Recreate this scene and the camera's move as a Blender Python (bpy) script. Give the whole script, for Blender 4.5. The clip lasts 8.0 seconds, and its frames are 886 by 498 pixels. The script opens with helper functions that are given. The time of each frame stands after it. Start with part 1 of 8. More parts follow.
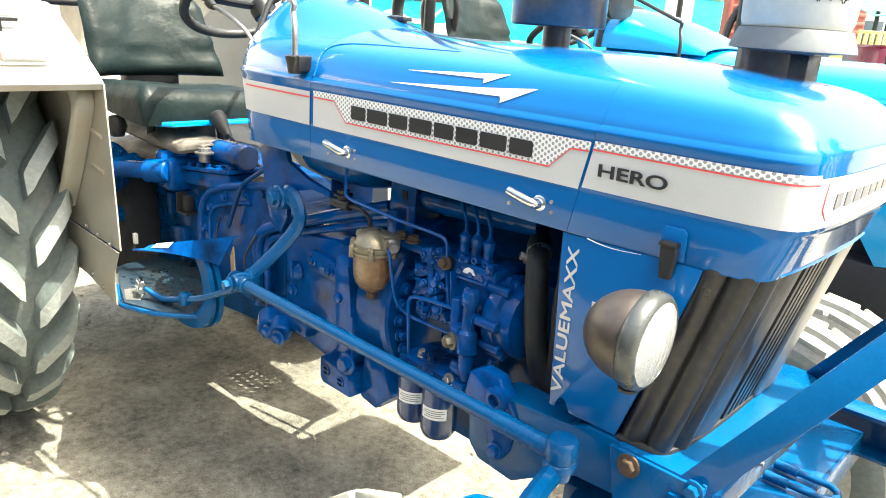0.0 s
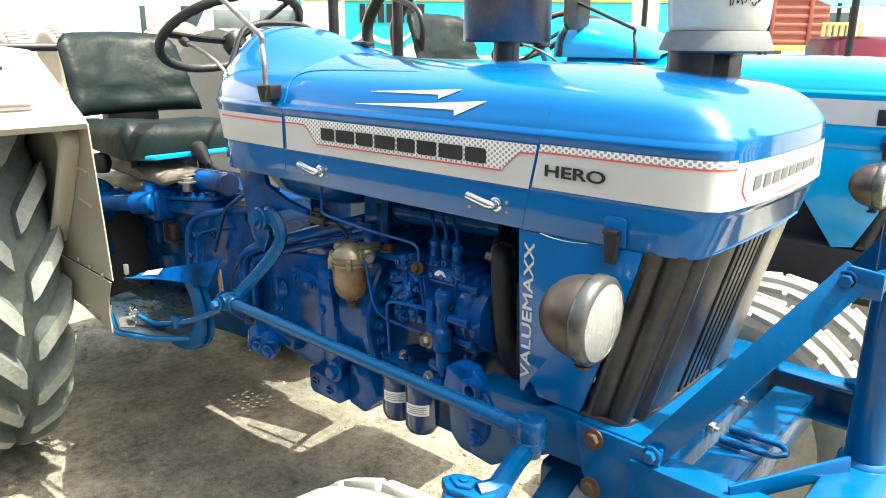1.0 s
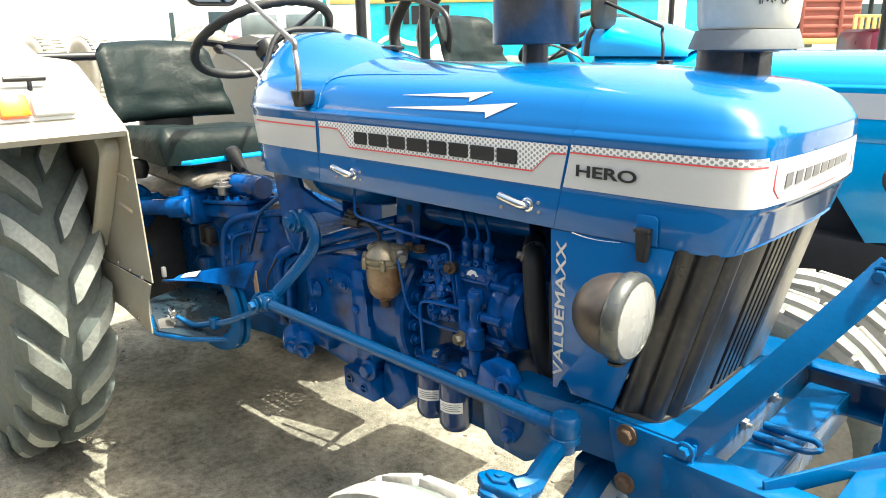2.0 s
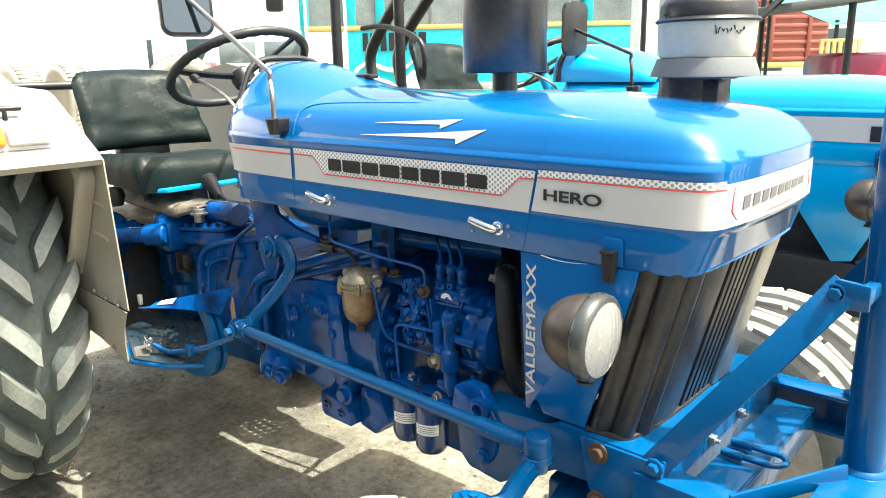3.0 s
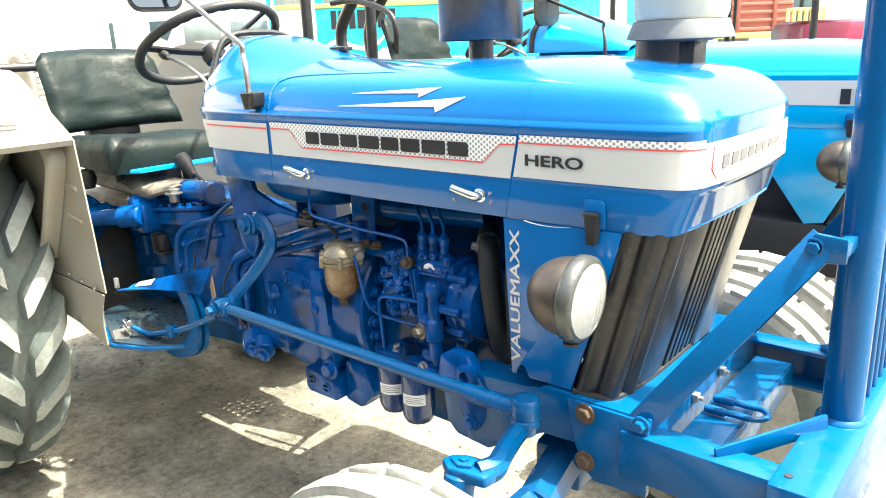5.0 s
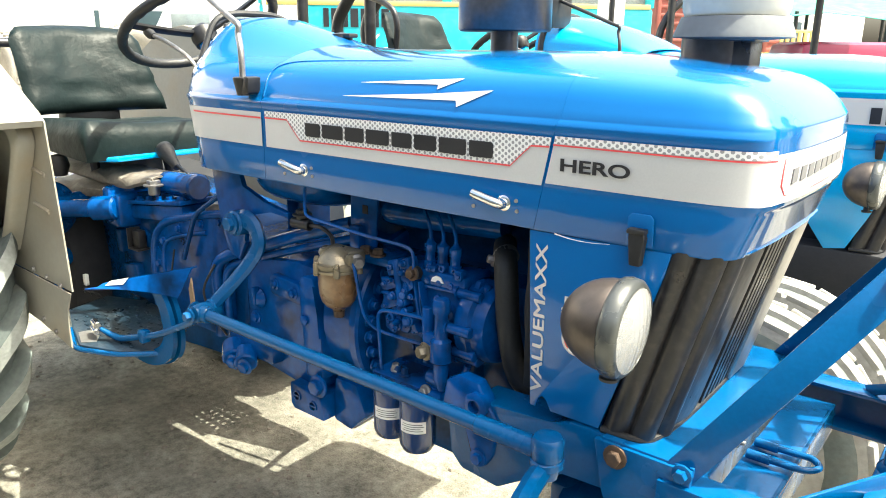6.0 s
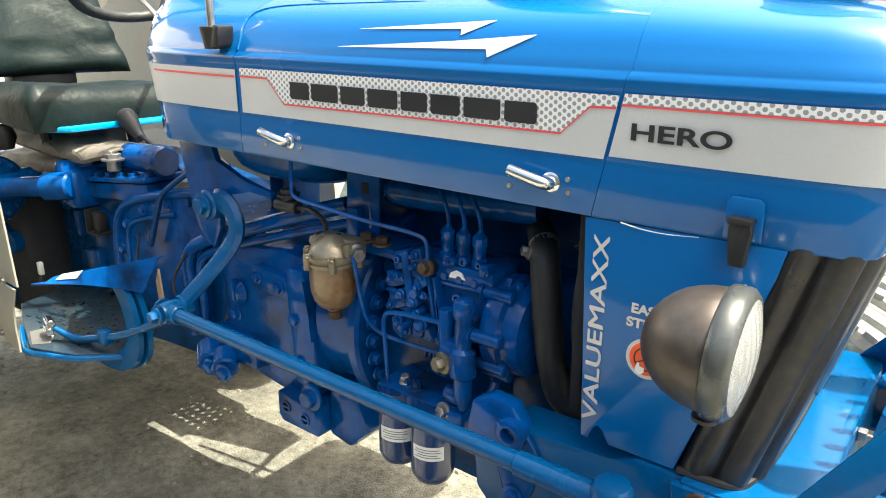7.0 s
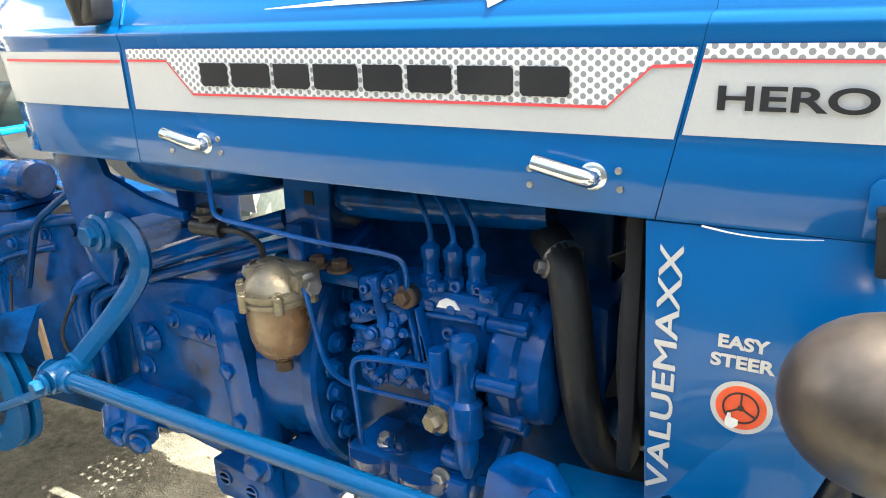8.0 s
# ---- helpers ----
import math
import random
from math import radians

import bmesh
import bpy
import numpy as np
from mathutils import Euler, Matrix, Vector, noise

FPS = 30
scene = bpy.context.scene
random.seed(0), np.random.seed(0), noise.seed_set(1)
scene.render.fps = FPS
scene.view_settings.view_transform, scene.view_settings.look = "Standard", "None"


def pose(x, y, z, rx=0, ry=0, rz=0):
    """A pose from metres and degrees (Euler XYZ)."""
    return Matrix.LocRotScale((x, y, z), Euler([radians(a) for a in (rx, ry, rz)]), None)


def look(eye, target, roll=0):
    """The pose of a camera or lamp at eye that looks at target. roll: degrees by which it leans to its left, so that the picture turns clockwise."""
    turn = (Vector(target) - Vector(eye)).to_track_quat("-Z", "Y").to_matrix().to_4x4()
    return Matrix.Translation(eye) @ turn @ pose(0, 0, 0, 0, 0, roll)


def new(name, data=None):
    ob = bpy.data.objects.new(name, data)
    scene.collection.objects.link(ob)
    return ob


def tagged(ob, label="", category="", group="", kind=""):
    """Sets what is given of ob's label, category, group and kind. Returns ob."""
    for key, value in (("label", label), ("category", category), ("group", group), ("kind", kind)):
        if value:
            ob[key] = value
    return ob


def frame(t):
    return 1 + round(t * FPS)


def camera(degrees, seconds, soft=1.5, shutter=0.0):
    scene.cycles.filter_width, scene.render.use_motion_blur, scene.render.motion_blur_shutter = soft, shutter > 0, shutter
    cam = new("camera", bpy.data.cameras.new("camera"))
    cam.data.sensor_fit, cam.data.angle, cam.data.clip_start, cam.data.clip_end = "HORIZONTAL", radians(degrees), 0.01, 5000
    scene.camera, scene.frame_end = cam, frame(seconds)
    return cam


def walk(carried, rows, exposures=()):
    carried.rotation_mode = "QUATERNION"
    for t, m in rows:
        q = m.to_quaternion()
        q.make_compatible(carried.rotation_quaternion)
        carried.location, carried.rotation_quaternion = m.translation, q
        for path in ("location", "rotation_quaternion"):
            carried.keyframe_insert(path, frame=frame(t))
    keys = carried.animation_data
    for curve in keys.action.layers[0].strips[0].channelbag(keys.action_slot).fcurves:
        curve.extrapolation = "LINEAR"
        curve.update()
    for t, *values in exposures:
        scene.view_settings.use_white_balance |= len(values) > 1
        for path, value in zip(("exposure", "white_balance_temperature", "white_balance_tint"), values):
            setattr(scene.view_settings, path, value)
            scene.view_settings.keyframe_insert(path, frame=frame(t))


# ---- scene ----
cam = camera(62.9, 8.0, soft=1.0)
PATH = [
    (0, (1.11, -0.91, 1.343), (-0.192, 0.488, 0.75), 4.1),
    (0.5, (1.186, -0.957, 1.348), (-0.118, 0.434, 0.745), 0.2),
    (1, (1.21, -0.956, 1.351), (-0.085, 0.466, 0.803), 0.3),
    (1.2, (1.213, -0.986, 1.354), (-0.088, 0.439, 0.827), 0.2),
    (2.3, (1.222, -0.977, 1.358), (-0.133, 0.386, 0.804), -1.0),
    (2.5, (1.228, -0.975, 1.359), (-0.084, 0.435, 0.819), -0.5),
    (3, (1.245, -0.988, 1.364), (-0.076, 0.434, 0.879), -1.2),
    (3.5, (1.242, -0.998, 1.364), (-0.086, 0.413, 0.869), -1.0),
    (4, (1.24, -1.008, 1.365), (-0.075, 0.415, 0.867), -0.6),
    (4.5, (1.236, -1.008, 1.359), (-0.073, 0.408, 0.827), -1.0),
    (5, (1.237, -1.002, 1.346), (-0.023, 0.453, 0.804), -2.4),
    (5.2, (1.228, -0.991, 1.337), (-0.023, 0.452, 0.744), -3.7),
    (6.3, (1.026, -0.887, 1.306), (-0.148, 0.644, 0.78), 3.0),
    (6.5, (0.984, -0.858, 1.298), (-0.159, 0.692, 0.757), 4.0),
    (7, (0.889, -0.759, 1.276), (-0.284, 0.742, 0.665), 0.3),
    (7.5, (0.771, -0.621, 1.255), (-0.401, 0.88, 0.645), -4.2),
    (8, (0.661, -0.6, 1.234), (-0.302, 1.03, 0.59), -2.2),
]
EXPOSURES = [(0.0, 2.47, 7000, 0), (0.5, 2.32, 7000, 0), (1.0, 2.05, 7000, 0), (3.5, 1.98, 7000, 0), (4.0, 2.10, 7000, 0), (4.5, 2.30, 7000, 0), (5.0, 2.53, 7000, 0), (6.5, 2.12, 7000, 0), (7.0, 2.10, 7000, 0), (7.5, 2.12, 7000, 0), (8.0, 2.70, 7000, 0)]
walk(cam, [(t, look(eye, target, roll)) for t, eye, target, roll in PATH], EXPOSURES)

# ---- light ----
world = bpy.data.worlds.new("sky")
scene.world = world
world.use_nodes = True
wn = world.node_tree
SUN = Vector((0.42, 0.20, 1.0)).normalized()
sky = wn.nodes.new("ShaderNodeTexSky")
sky.sky_type = "NISHITA"
sky.sun_disc = False
sky.sun_elevation = math.asin(SUN.z)
sky.sun_rotation = math.atan2(SUN.x, SUN.y)
sky.dust_density = 7.0
sky.air_density = 0.8
bg = wn.nodes["Background"]
wn.links.new(sky.outputs[0], bg.inputs[0])
bg.inputs[1].default_value = 0.15
sun = new("sun", bpy.data.lights.new("sun", "SUN"))
sun.data.energy, sun.data.angle, sun.data.color = 3.3, radians(0.5), (1.0, 0.96, 0.90)
sun.matrix_world = look(SUN * 30, (0, 0, 0))


# ---- materials ----
def material(name, colour, rough=0.5, metal=0.0, coat=0.0, vary=0.12, scale=6.0, grain=90.0, bump=0.0, dirt=None, dirt_amount=0.35, dirt_scale=9.0, spec=0.5, random_tint=0.0):
    """A procedural surface: two scales of colour variation, uneven gloss, fine relief and patches of dirt."""
    m = bpy.data.materials.new(name)
    m.use_nodes = True
    n, l = m.node_tree.nodes, m.node_tree.links
    b = n["Principled BSDF"]
    b.inputs["Metallic"].default_value = metal
    b.inputs["Coat Weight"].default_value = coat
    b.inputs["Coat Roughness"].default_value = 0.06
    b.inputs["Specular IOR Level"].default_value = spec
    co = n.new("ShaderNodeTexCoord")
    big, small = n.new("ShaderNodeTexNoise"), n.new("ShaderNodeTexNoise")
    big.inputs["Scale"].default_value, small.inputs["Scale"].default_value = scale, grain
    big.inputs["Detail"].default_value, small.inputs["Detail"].default_value = 4, 3
    for x in (big, small):
        l.new(co.outputs["Object"], x.inputs["Vector"])
    mix = n.new("ShaderNodeMath")
    mix.operation = "ADD"
    l.new(big.outputs["Fac"], mix.inputs[0])
    l.new(small.outputs["Fac"], mix.inputs[1])
    span = n.new("ShaderNodeMapRange")
    span.inputs["From Min"].default_value, span.inputs["From Max"].default_value = 0.6, 1.4
    span.inputs["To Min"].default_value, span.inputs["To Max"].default_value = 1 - vary, 1 + vary
    l.new(mix.outputs[0], span.inputs["Value"])
    hue = n.new("ShaderNodeMix")
    hue.data_type, hue.blend_type = "RGBA", "MULTIPLY"
    hue.inputs["Factor"].default_value = 1.0
    hue.inputs[6].default_value = (*colour, 1)
    tint = n.new("ShaderNodeCombineColor")
    for i in range(3):
        l.new(span.outputs[0], tint.inputs[i])
    l.new(tint.outputs[0], hue.inputs[7])
    out = hue.outputs[2]
    if random_tint:
        info, rng, mul = n.new("ShaderNodeObjectInfo"), n.new("ShaderNodeMapRange"), n.new("ShaderNodeHueSaturation")
        rng.inputs["To Min"].default_value, rng.inputs["To Max"].default_value = 1 - random_tint, 1 + random_tint
        l.new(info.outputs["Random"], rng.inputs["Value"])
        l.new(rng.outputs[0], mul.inputs["Value"])
        l.new(out, mul.inputs["Color"])
        out = mul.outputs[0]
    if dirt:
        spot, ramp, mud = n.new("ShaderNodeTexNoise"), n.new("ShaderNodeMapRange"), n.new("ShaderNodeMix")
        spot.inputs["Scale"].default_value, spot.inputs["Detail"].default_value = dirt_scale, 6
        l.new(co.outputs["Object"], spot.inputs["Vector"])
        ramp.inputs["From Min"].default_value, ramp.inputs["From Max"].default_value = 0.5, 0.72
        ramp.inputs["To Max"].default_value = dirt_amount
        l.new(spot.outputs["Fac"], ramp.inputs["Value"])
        mud.data_type = "RGBA"
        l.new(ramp.outputs[0], mud.inputs["Factor"])
        l.new(out, mud.inputs[6])
        mud.inputs[7].default_value = (*dirt, 1)
        out = mud.outputs[2]
    l.new(out, b.inputs["Base Color"])
    gloss = n.new("ShaderNodeMapRange")
    gloss.inputs["From Min"].default_value, gloss.inputs["From Max"].default_value = 0.3, 0.7
    gloss.inputs["To Min"].default_value, gloss.inputs["To Max"].default_value = max(0.02, rough * 0.75), min(1, rough * 1.25)
    l.new(big.outputs["Fac"], gloss.inputs["Value"])
    l.new(gloss.outputs[0], b.inputs["Roughness"])
    if bump:
        bp = n.new("ShaderNodeBump")
        bp.inputs["Strength"].default_value, bp.inputs["Distance"].default_value = bump, 0.004
        l.new(mix.outputs[0], bp.inputs["Height"])
        l.new(bp.outputs[0], b.inputs["Normal"])
    return m


HOOD = material("hood_paint", (0.0, 0.100, 0.318), 0.24, coat=0.6, spec=0.17, vary=0.04, scale=3, grain=300)
CAST = material("engine_paint", (0.0, 0.062, 0.250), 0.16, coat=0.14, spec=0.18, vary=0.25, scale=14, grain=60, bump=0.16, dirt=(0.003, 0.011, 0.03), dirt_amount=0.85, dirt_scale=12)
FRAME = material("frame_paint", (0.0, 0.071, 0.208), 0.24, coat=0.25, spec=0.2, vary=0.12, scale=10, grain=160, bump=0.04, dirt=(0.02, 0.06, 0.14), dirt_amount=0.35)
SKYBLUE = material("light_blue_paint", (0.0, 0.30, 0.62), 0.2, coat=0.4, vary=0.05, scale=3, grain=200)
BLACK = material("black_paint", (0.012, 0.012, 0.013), 0.4, vary=0.3, scale=14, grain=90, bump=0.1, dirt=(0.06, 0.05, 0.045), dirt_amount=0.25, dirt_scale=30)
# engine paint again, with the shade between parts put into its colour
SHADECAST = material("shaded_engine_paint", (0.0, 0.042, 0.152), 0.22, spec=0.2, vary=0.3, scale=12, grain=100, bump=0.1, dirt=(0.001, 0.012, 0.035), dirt_amount=0.8, dirt_scale=10)
GREYINK = material("grey_ink", (0.13, 0.13, 0.14), 0.4)
# near-black; on the added housings the colour stands in for shade
DARK = material("near_black", (0.01, 0.011, 0.014), 0.8, vary=0.3, bump=0.2)
RUBBER = material("black_rubber", (0.011, 0.012, 0.013), 0.55, vary=0.3, scale=20, grain=140, bump=0.2)
VINYL = material("seat_vinyl", (0.006, 0.012, 0.012), 0.45, spec=0.16, vary=0.3, scale=9, grain=60, bump=0.35)
TYRE = material("tyre_rubber", (0.105, 0.125, 0.118), 0.8, vary=0.3, scale=9, grain=70, bump=0.3, dirt=(0.20, 0.17, 0.13), dirt_amount=0.5, dirt_scale=7)
LUG = material("worn_lug", (0.29, 0.31, 0.29), 0.85, vary=0.25, scale=12, grain=80, bump=0.4, dirt=(0.12, 0.13, 0.115), dirt_amount=0.7, dirt_scale=12)
TREAD = material("dusty_tread", (0.30, 0.29, 0.26), 0.9, vary=0.2, scale=14, grain=80, bump=0.4, dirt=(0.12, 0.11, 0.10), dirt_amount=0.6, dirt_scale=11)
CREAM = material("cream_paint", (0.272, 0.258, 0.214), 0.38, coat=0.15, vary=0.08, scale=4, grain=60, dirt=(0.30, 0.22, 0.13), dirt_amount=0.4, dirt_scale=7)
RIM = material("wheel_rim_paint", (0.45, 0.42, 0.36), 0.45, vary=0.12, dirt=(0.2, 0.15, 0.1), dirt_amount=0.5)
SILVER = material("silver_decal", (0.54, 0.54, 0.53), 0.35, metal=0.15, vary=0.05, scale=5, grain=400)
BADGE = material("badge_orange", (0.85, 0.09, 0.02), 0.35, vary=0.15, scale=30)
GUARD = material("guard_black", (0.014, 0.014, 0.015), 0.34, spec=0.5, vary=0.4, scale=14, grain=70, bump=0.12, dirt=(0.20, 0.14, 0.12), dirt_amount=0.10, dirt_scale=80)
RED = material("red_decal", (0.70, 0.07, 0.08), 0.4, vary=0.05)
INK = material("black_ink", (0.015, 0.015, 0.018), 0.4, vary=0.15)
WHITE = material("white_paint", (0.78, 0.78, 0.76), 0.45, vary=0.06, dirt=(0.5, 0.46, 0.4), dirt_amount=0.25)
CHROME = material("bright_metal", (0.75, 0.75, 0.74), 0.18, metal=1.0, vary=0.1, scale=20)
STEEL = material("bare_steel", (0.30, 0.29, 0.28), 0.4, metal=0.9, vary=0.25, scale=30, dirt=(0.12, 0.07, 0.04), dirt_amount=0.5)
RUST = material("rusty_bolt", (0.095, 0.062, 0.042), 0.6, metal=0.5, vary=0.35, scale=60, bump=0.3)
BRASS = material("weathered_brass", (0.21, 0.18, 0.125), 0.34, metal=0.5, vary=0.3, scale=40, bump=0.2, dirt=(0.10, 0.09, 0.07), dirt_amount=0.5, dirt_scale=40)
BOWL = material("amber_bowl", (0.17, 0.095, 0.042), 0.3, vary=0.35, scale=28, grain=120, coat=0.4, dirt=(0.30, 0.22, 0.13), dirt_amount=0.5, dirt_scale=20)
FILTER = material("filter_can_blue", (0.003, 0.03, 0.12), 0.2, coat=0.7, vary=0.08)
LAMPBODY = material("lamp_shell", (0.080, 0.066, 0.057), 0.36, metal=0.6, vary=0.3, scale=14, grain=90, dirt=(0.17, 0.115, 0.085), dirt_amount=0.7, dirt_scale=9)
LAMPRIM = material("lamp_rim", (0.075, 0.080, 0.078), 0.28, metal=0.5, vary=0.15, scale=20)
ORANGE = material("orange_lens", (0.8, 0.18, 0.01), 0.15, coat=0.6, vary=0.1)
CLEAR = material("clear_lens", (0.48, 0.49, 0.48), 0.12, coat=0.8, vary=0.12, scale=30)
SILENCER = material("silencer_steel", (0.075, 0.075, 0.085), 0.3, metal=0.8, vary=0.25, scale=7)
PLASTIC = material("milky_plastic", (0.50, 0.49, 0.43), 0.35, vary=0.08, dirt=(0.4, 0.36, 0.25), dirt_amount=0.4, dirt_scale=9)
ALU = material("aluminium_strip", (0.38, 0.37, 0.35), 0.38, metal=0.8, vary=0.2, scale=20)
CANVAS = material("grey_tarpaulin", (0.11, 0.12, 0.12), 0.8, vary=0.2, bump=0.3)
CONCRETE = material("pale_wall", (0.80, 0.78, 0.75), 0.85, vary=0.1, scale=1.2, grain=14, bump=0.3, dirt=(0.42, 0.39, 0.35), dirt_amount=0.4, dirt_scale=1.5)


def grazing_coat(m, low, high):
    """Lacquer: the clear coat strengthens towards grazing angles."""
    n, l = m.node_tree.nodes, m.node_tree.links
    lw, span = n.new("ShaderNodeLayerWeight"), n.new("ShaderNodeMapRange")
    lw.inputs["Blend"].default_value = 0.35
    span.inputs["From Min"].default_value, span.inputs["From Max"].default_value = 0.15, 0.75
    span.inputs["To Min"].default_value, span.inputs["To Max"].default_value = low, high
    l.new(lw.outputs["Facing"], span.inputs["Value"])
    l.new(span.outputs[0], n["Principled BSDF"].inputs["Coat Weight"])


grazing_coat(HOOD, 0.16, 1.0)
HOOD.node_tree.nodes["Principled BSDF"].inputs["Coat IOR"].default_value = 2.1
grazing_coat(SKYBLUE, 0.3, 1.0)


def glass_material(name, tint=(1, 1, 1), rough=0.02, ior=1.45):
    m = bpy.data.materials.new(name)
    m.use_nodes = True
    b = m.node_tree.nodes["Principled BSDF"]
    b.inputs["Base Color"].default_value = (*tint, 1)
    b.inputs["Transmission Weight"].default_value = 1.0
    b.inputs["Roughness"].default_value = rough
    b.inputs["IOR"].default_value = ior
    return m


GLASS = glass_material("lamp_glass", (0.97, 0.97, 0.95), rough=0.02, ior=1.3)
GLASS.node_tree.nodes["Principled BSDF"].inputs["Transmission Weight"].default_value = 0.80
COACHGLASS = material("coach_window", (0.20, 0.23, 0.23), 0.1, vary=0.5, scale=3, coat=0.5)
STEPIRON = material("worn_step_iron", (0.012, 0.026, 0.040), 0.34, vary=0.4, scale=25, bump=0.3, dirt=(0.035, 0.034, 0.030), dirt_amount=0.7)
OLDTYRE = material("old_tyre", (0.30, 0.28, 0.24), 0.9, vary=0.3, scale=8, bump=0.3)
FLAP = material("worn_rubber_flap", (0.13, 0.115, 0.095), 0.7, vary=0.35, scale=14, bump=0.3, dirt=(0.30, 0.27, 0.22), dirt_amount=0.5, dirt_scale=18)
FLANGE = material("dusty_grey_cast", (0.13, 0.14, 0.145), 0.5, vary=0.12, scale=15)
REFLECT = material("silvered_bowl", (0.95, 0.95, 0.94), 0.24, metal=0.1, vary=0.12, scale=25)
WINDOW = material("vehicle_window", (0.03, 0.05, 0.05), 0.06, vary=0.2, scale=2, coat=0.5)


MIRROR = material("mirror_glass", (0.15, 0.165, 0.17), 0.06, metal=1.0, vary=0.04)


def ground_material():
    m = bpy.data.materials.new("packed_earth")
    m.use_nodes = True
    n, l = m.node_tree.nodes, m.node_tree.links
    b = n["Principled BSDF"]
    co = n.new("ShaderNodeTexCoord")
    layers = []
    for s, d in ((0.7, 5), (5.0, 8), (38.0, 6), (160.0, 3)):
        x = n.new("ShaderNodeTexNoise")
        x.inputs["Scale"].default_value, x.inputs["Detail"].default_value, x.inputs["Roughness"].default_value = s, d, 0.62
        l.new(co.outputs["Object"], x.inputs["Vector"])
        layers.append(x.outputs["Fac"])
    ramp = n.new("ShaderNodeValToRGB")
    e = ramp.color_ramp.elements
    e[0].position, e[0].color = 0.36, (0.080, 0.076, 0.060, 1)
    e[1].position, e[1].color = 0.66, (0.46, 0.435, 0.355, 1)
    add = n.new("ShaderNodeMath")
    add.operation = "MULTIPLY_ADD"
    add.inputs[1].default_value = 0.36
    l.new(layers[2], add.inputs[0])
    mul = n.new("ShaderNodeMath")
    mul.operation = "MULTIPLY"
    mul.inputs[1].default_value = 0.48
    l.new(layers[1], mul.inputs[0])
    fine = n.new("ShaderNodeMath")
    fine.operation = "MULTIPLY_ADD"
    fine.inputs[1].default_value = 0.16
    l.new(layers[3], fine.inputs[0])
    l.new(mul.outputs[0], fine.inputs[2])
    l.new(fine.outputs[0], add.inputs[2])
    l.new(add.outputs[0], ramp.inputs[0])
    stain, dark = n.new("ShaderNodeMapRange"), n.new("ShaderNodeMix")
    stain.inputs["From Min"].default_value, stain.inputs["From Max"].default_value = 0.52, 0.66
    stain.inputs["To Max"].default_value = 0.6
    l.new(layers[0], stain.inputs["Value"])
    dark.data_type = "RGBA"
    dark.inputs[7].default_value = (0.058, 0.054, 0.044, 1)
    l.new(stain.outputs[0], dark.inputs["Factor"])
    l.new(ramp.outputs[0], dark.inputs[6])
    l.new(dark.outputs[2], b.inputs["Base Color"])
    b.inputs["Roughness"].default_value = 0.95
    bp = n.new("ShaderNodeBump")
    bp.inputs["Strength"].default_value, bp.inputs["Distance"].default_value = 1.0, 0.02
    h = n.new("ShaderNodeMath")
    h.operation = "MULTIPLY_ADD"
    h.inputs[1].default_value = 0.5
    l.new(layers[3], h.inputs[0])
    l.new(add.outputs[0], h.inputs[2])
    l.new(h.outputs[0], bp.inputs["Height"])
    l.new(bp.outputs[0], b.inputs["Normal"])
    return m


def dots_material():
    """White film printed with staggered grey dots, 7 mm apart, in the plane of x and z."""
    m = bpy.data.materials.new("dotted_decal")
    m.use_nodes = True
    n, l = m.node_tree.nodes, m.node_tree.links
    b = n["Principled BSDF"]
    b.inputs["Roughness"].default_value = 0.35
    co, sep = n.new("ShaderNodeTexCoord"), n.new("ShaderNodeSeparateXYZ")
    l.new(co.outputs["Object"], sep.inputs[0])

    def op(kind, a, c=None, d=None):
        x = n.new("ShaderNodeMath")
        x.operation = kind
        for i, v in enumerate((a, c, d)):
            if v is None:
                continue
            if isinstance(v, (int, float)):
                x.inputs[i].default_value = v
            else:
                l.new(v, x.inputs[i])
        return x.outputs[0]

    masks = []
    for shift in (0.0, 0.5):
        u = op("SUBTRACT", op("FRACT", op("MULTIPLY_ADD", sep.outputs[0], 82.0, 40.0 + shift)), 0.5)
        v = op("SUBTRACT", op("FRACT", op("MULTIPLY_ADD", sep.outputs[2], 110.0, 40.0 + shift)), 0.5)
        r = op("SQRT", op("ADD", op("MULTIPLY", u, u), op("MULTIPLY", op("MULTIPLY", v, v), 0.55)))
        masks.append(op("LESS_THAN", r, 0.21))
    both = op("MAXIMUM", masks[0], masks[1])
    mix = n.new("ShaderNodeMix")
    mix.data_type = "RGBA"
    mix.inputs[6].default_value, mix.inputs[7].default_value = (0.74, 0.74, 0.72, 1), (0.26, 0.26, 0.27, 1)
    l.new(both, mix.inputs["Factor"])
    l.new(mix.outputs[2], b.inputs["Base Color"])
    return m


GROUND, DOTS = ground_material(), dots_material()


# ---- mesh helpers ----
def part(name, bm, mat, parent=None, label="", smooth=38):
    me = bpy.data.meshes.new(name)
    bmesh.ops.recalc_face_normals(bm, faces=bm.faces)
    bm.to_mesh(me)
    bm.free()
    for f in me.polygons:
        f.use_smooth = True
    me.set_sharp_from_angle(angle=radians(smooth))
    me.materials.append(mat)
    ob = new(name, me)
    ob.parent = parent
    return tagged(ob, label)


def thing(name, label, category, at=(0, 0, 0), group="", turn=0):
    ob = new(name)
    ob.empty_display_size = 0.1
    ob.matrix_world = pose(*at, 0, 0, turn)
    return tagged(ob, label, category, group)


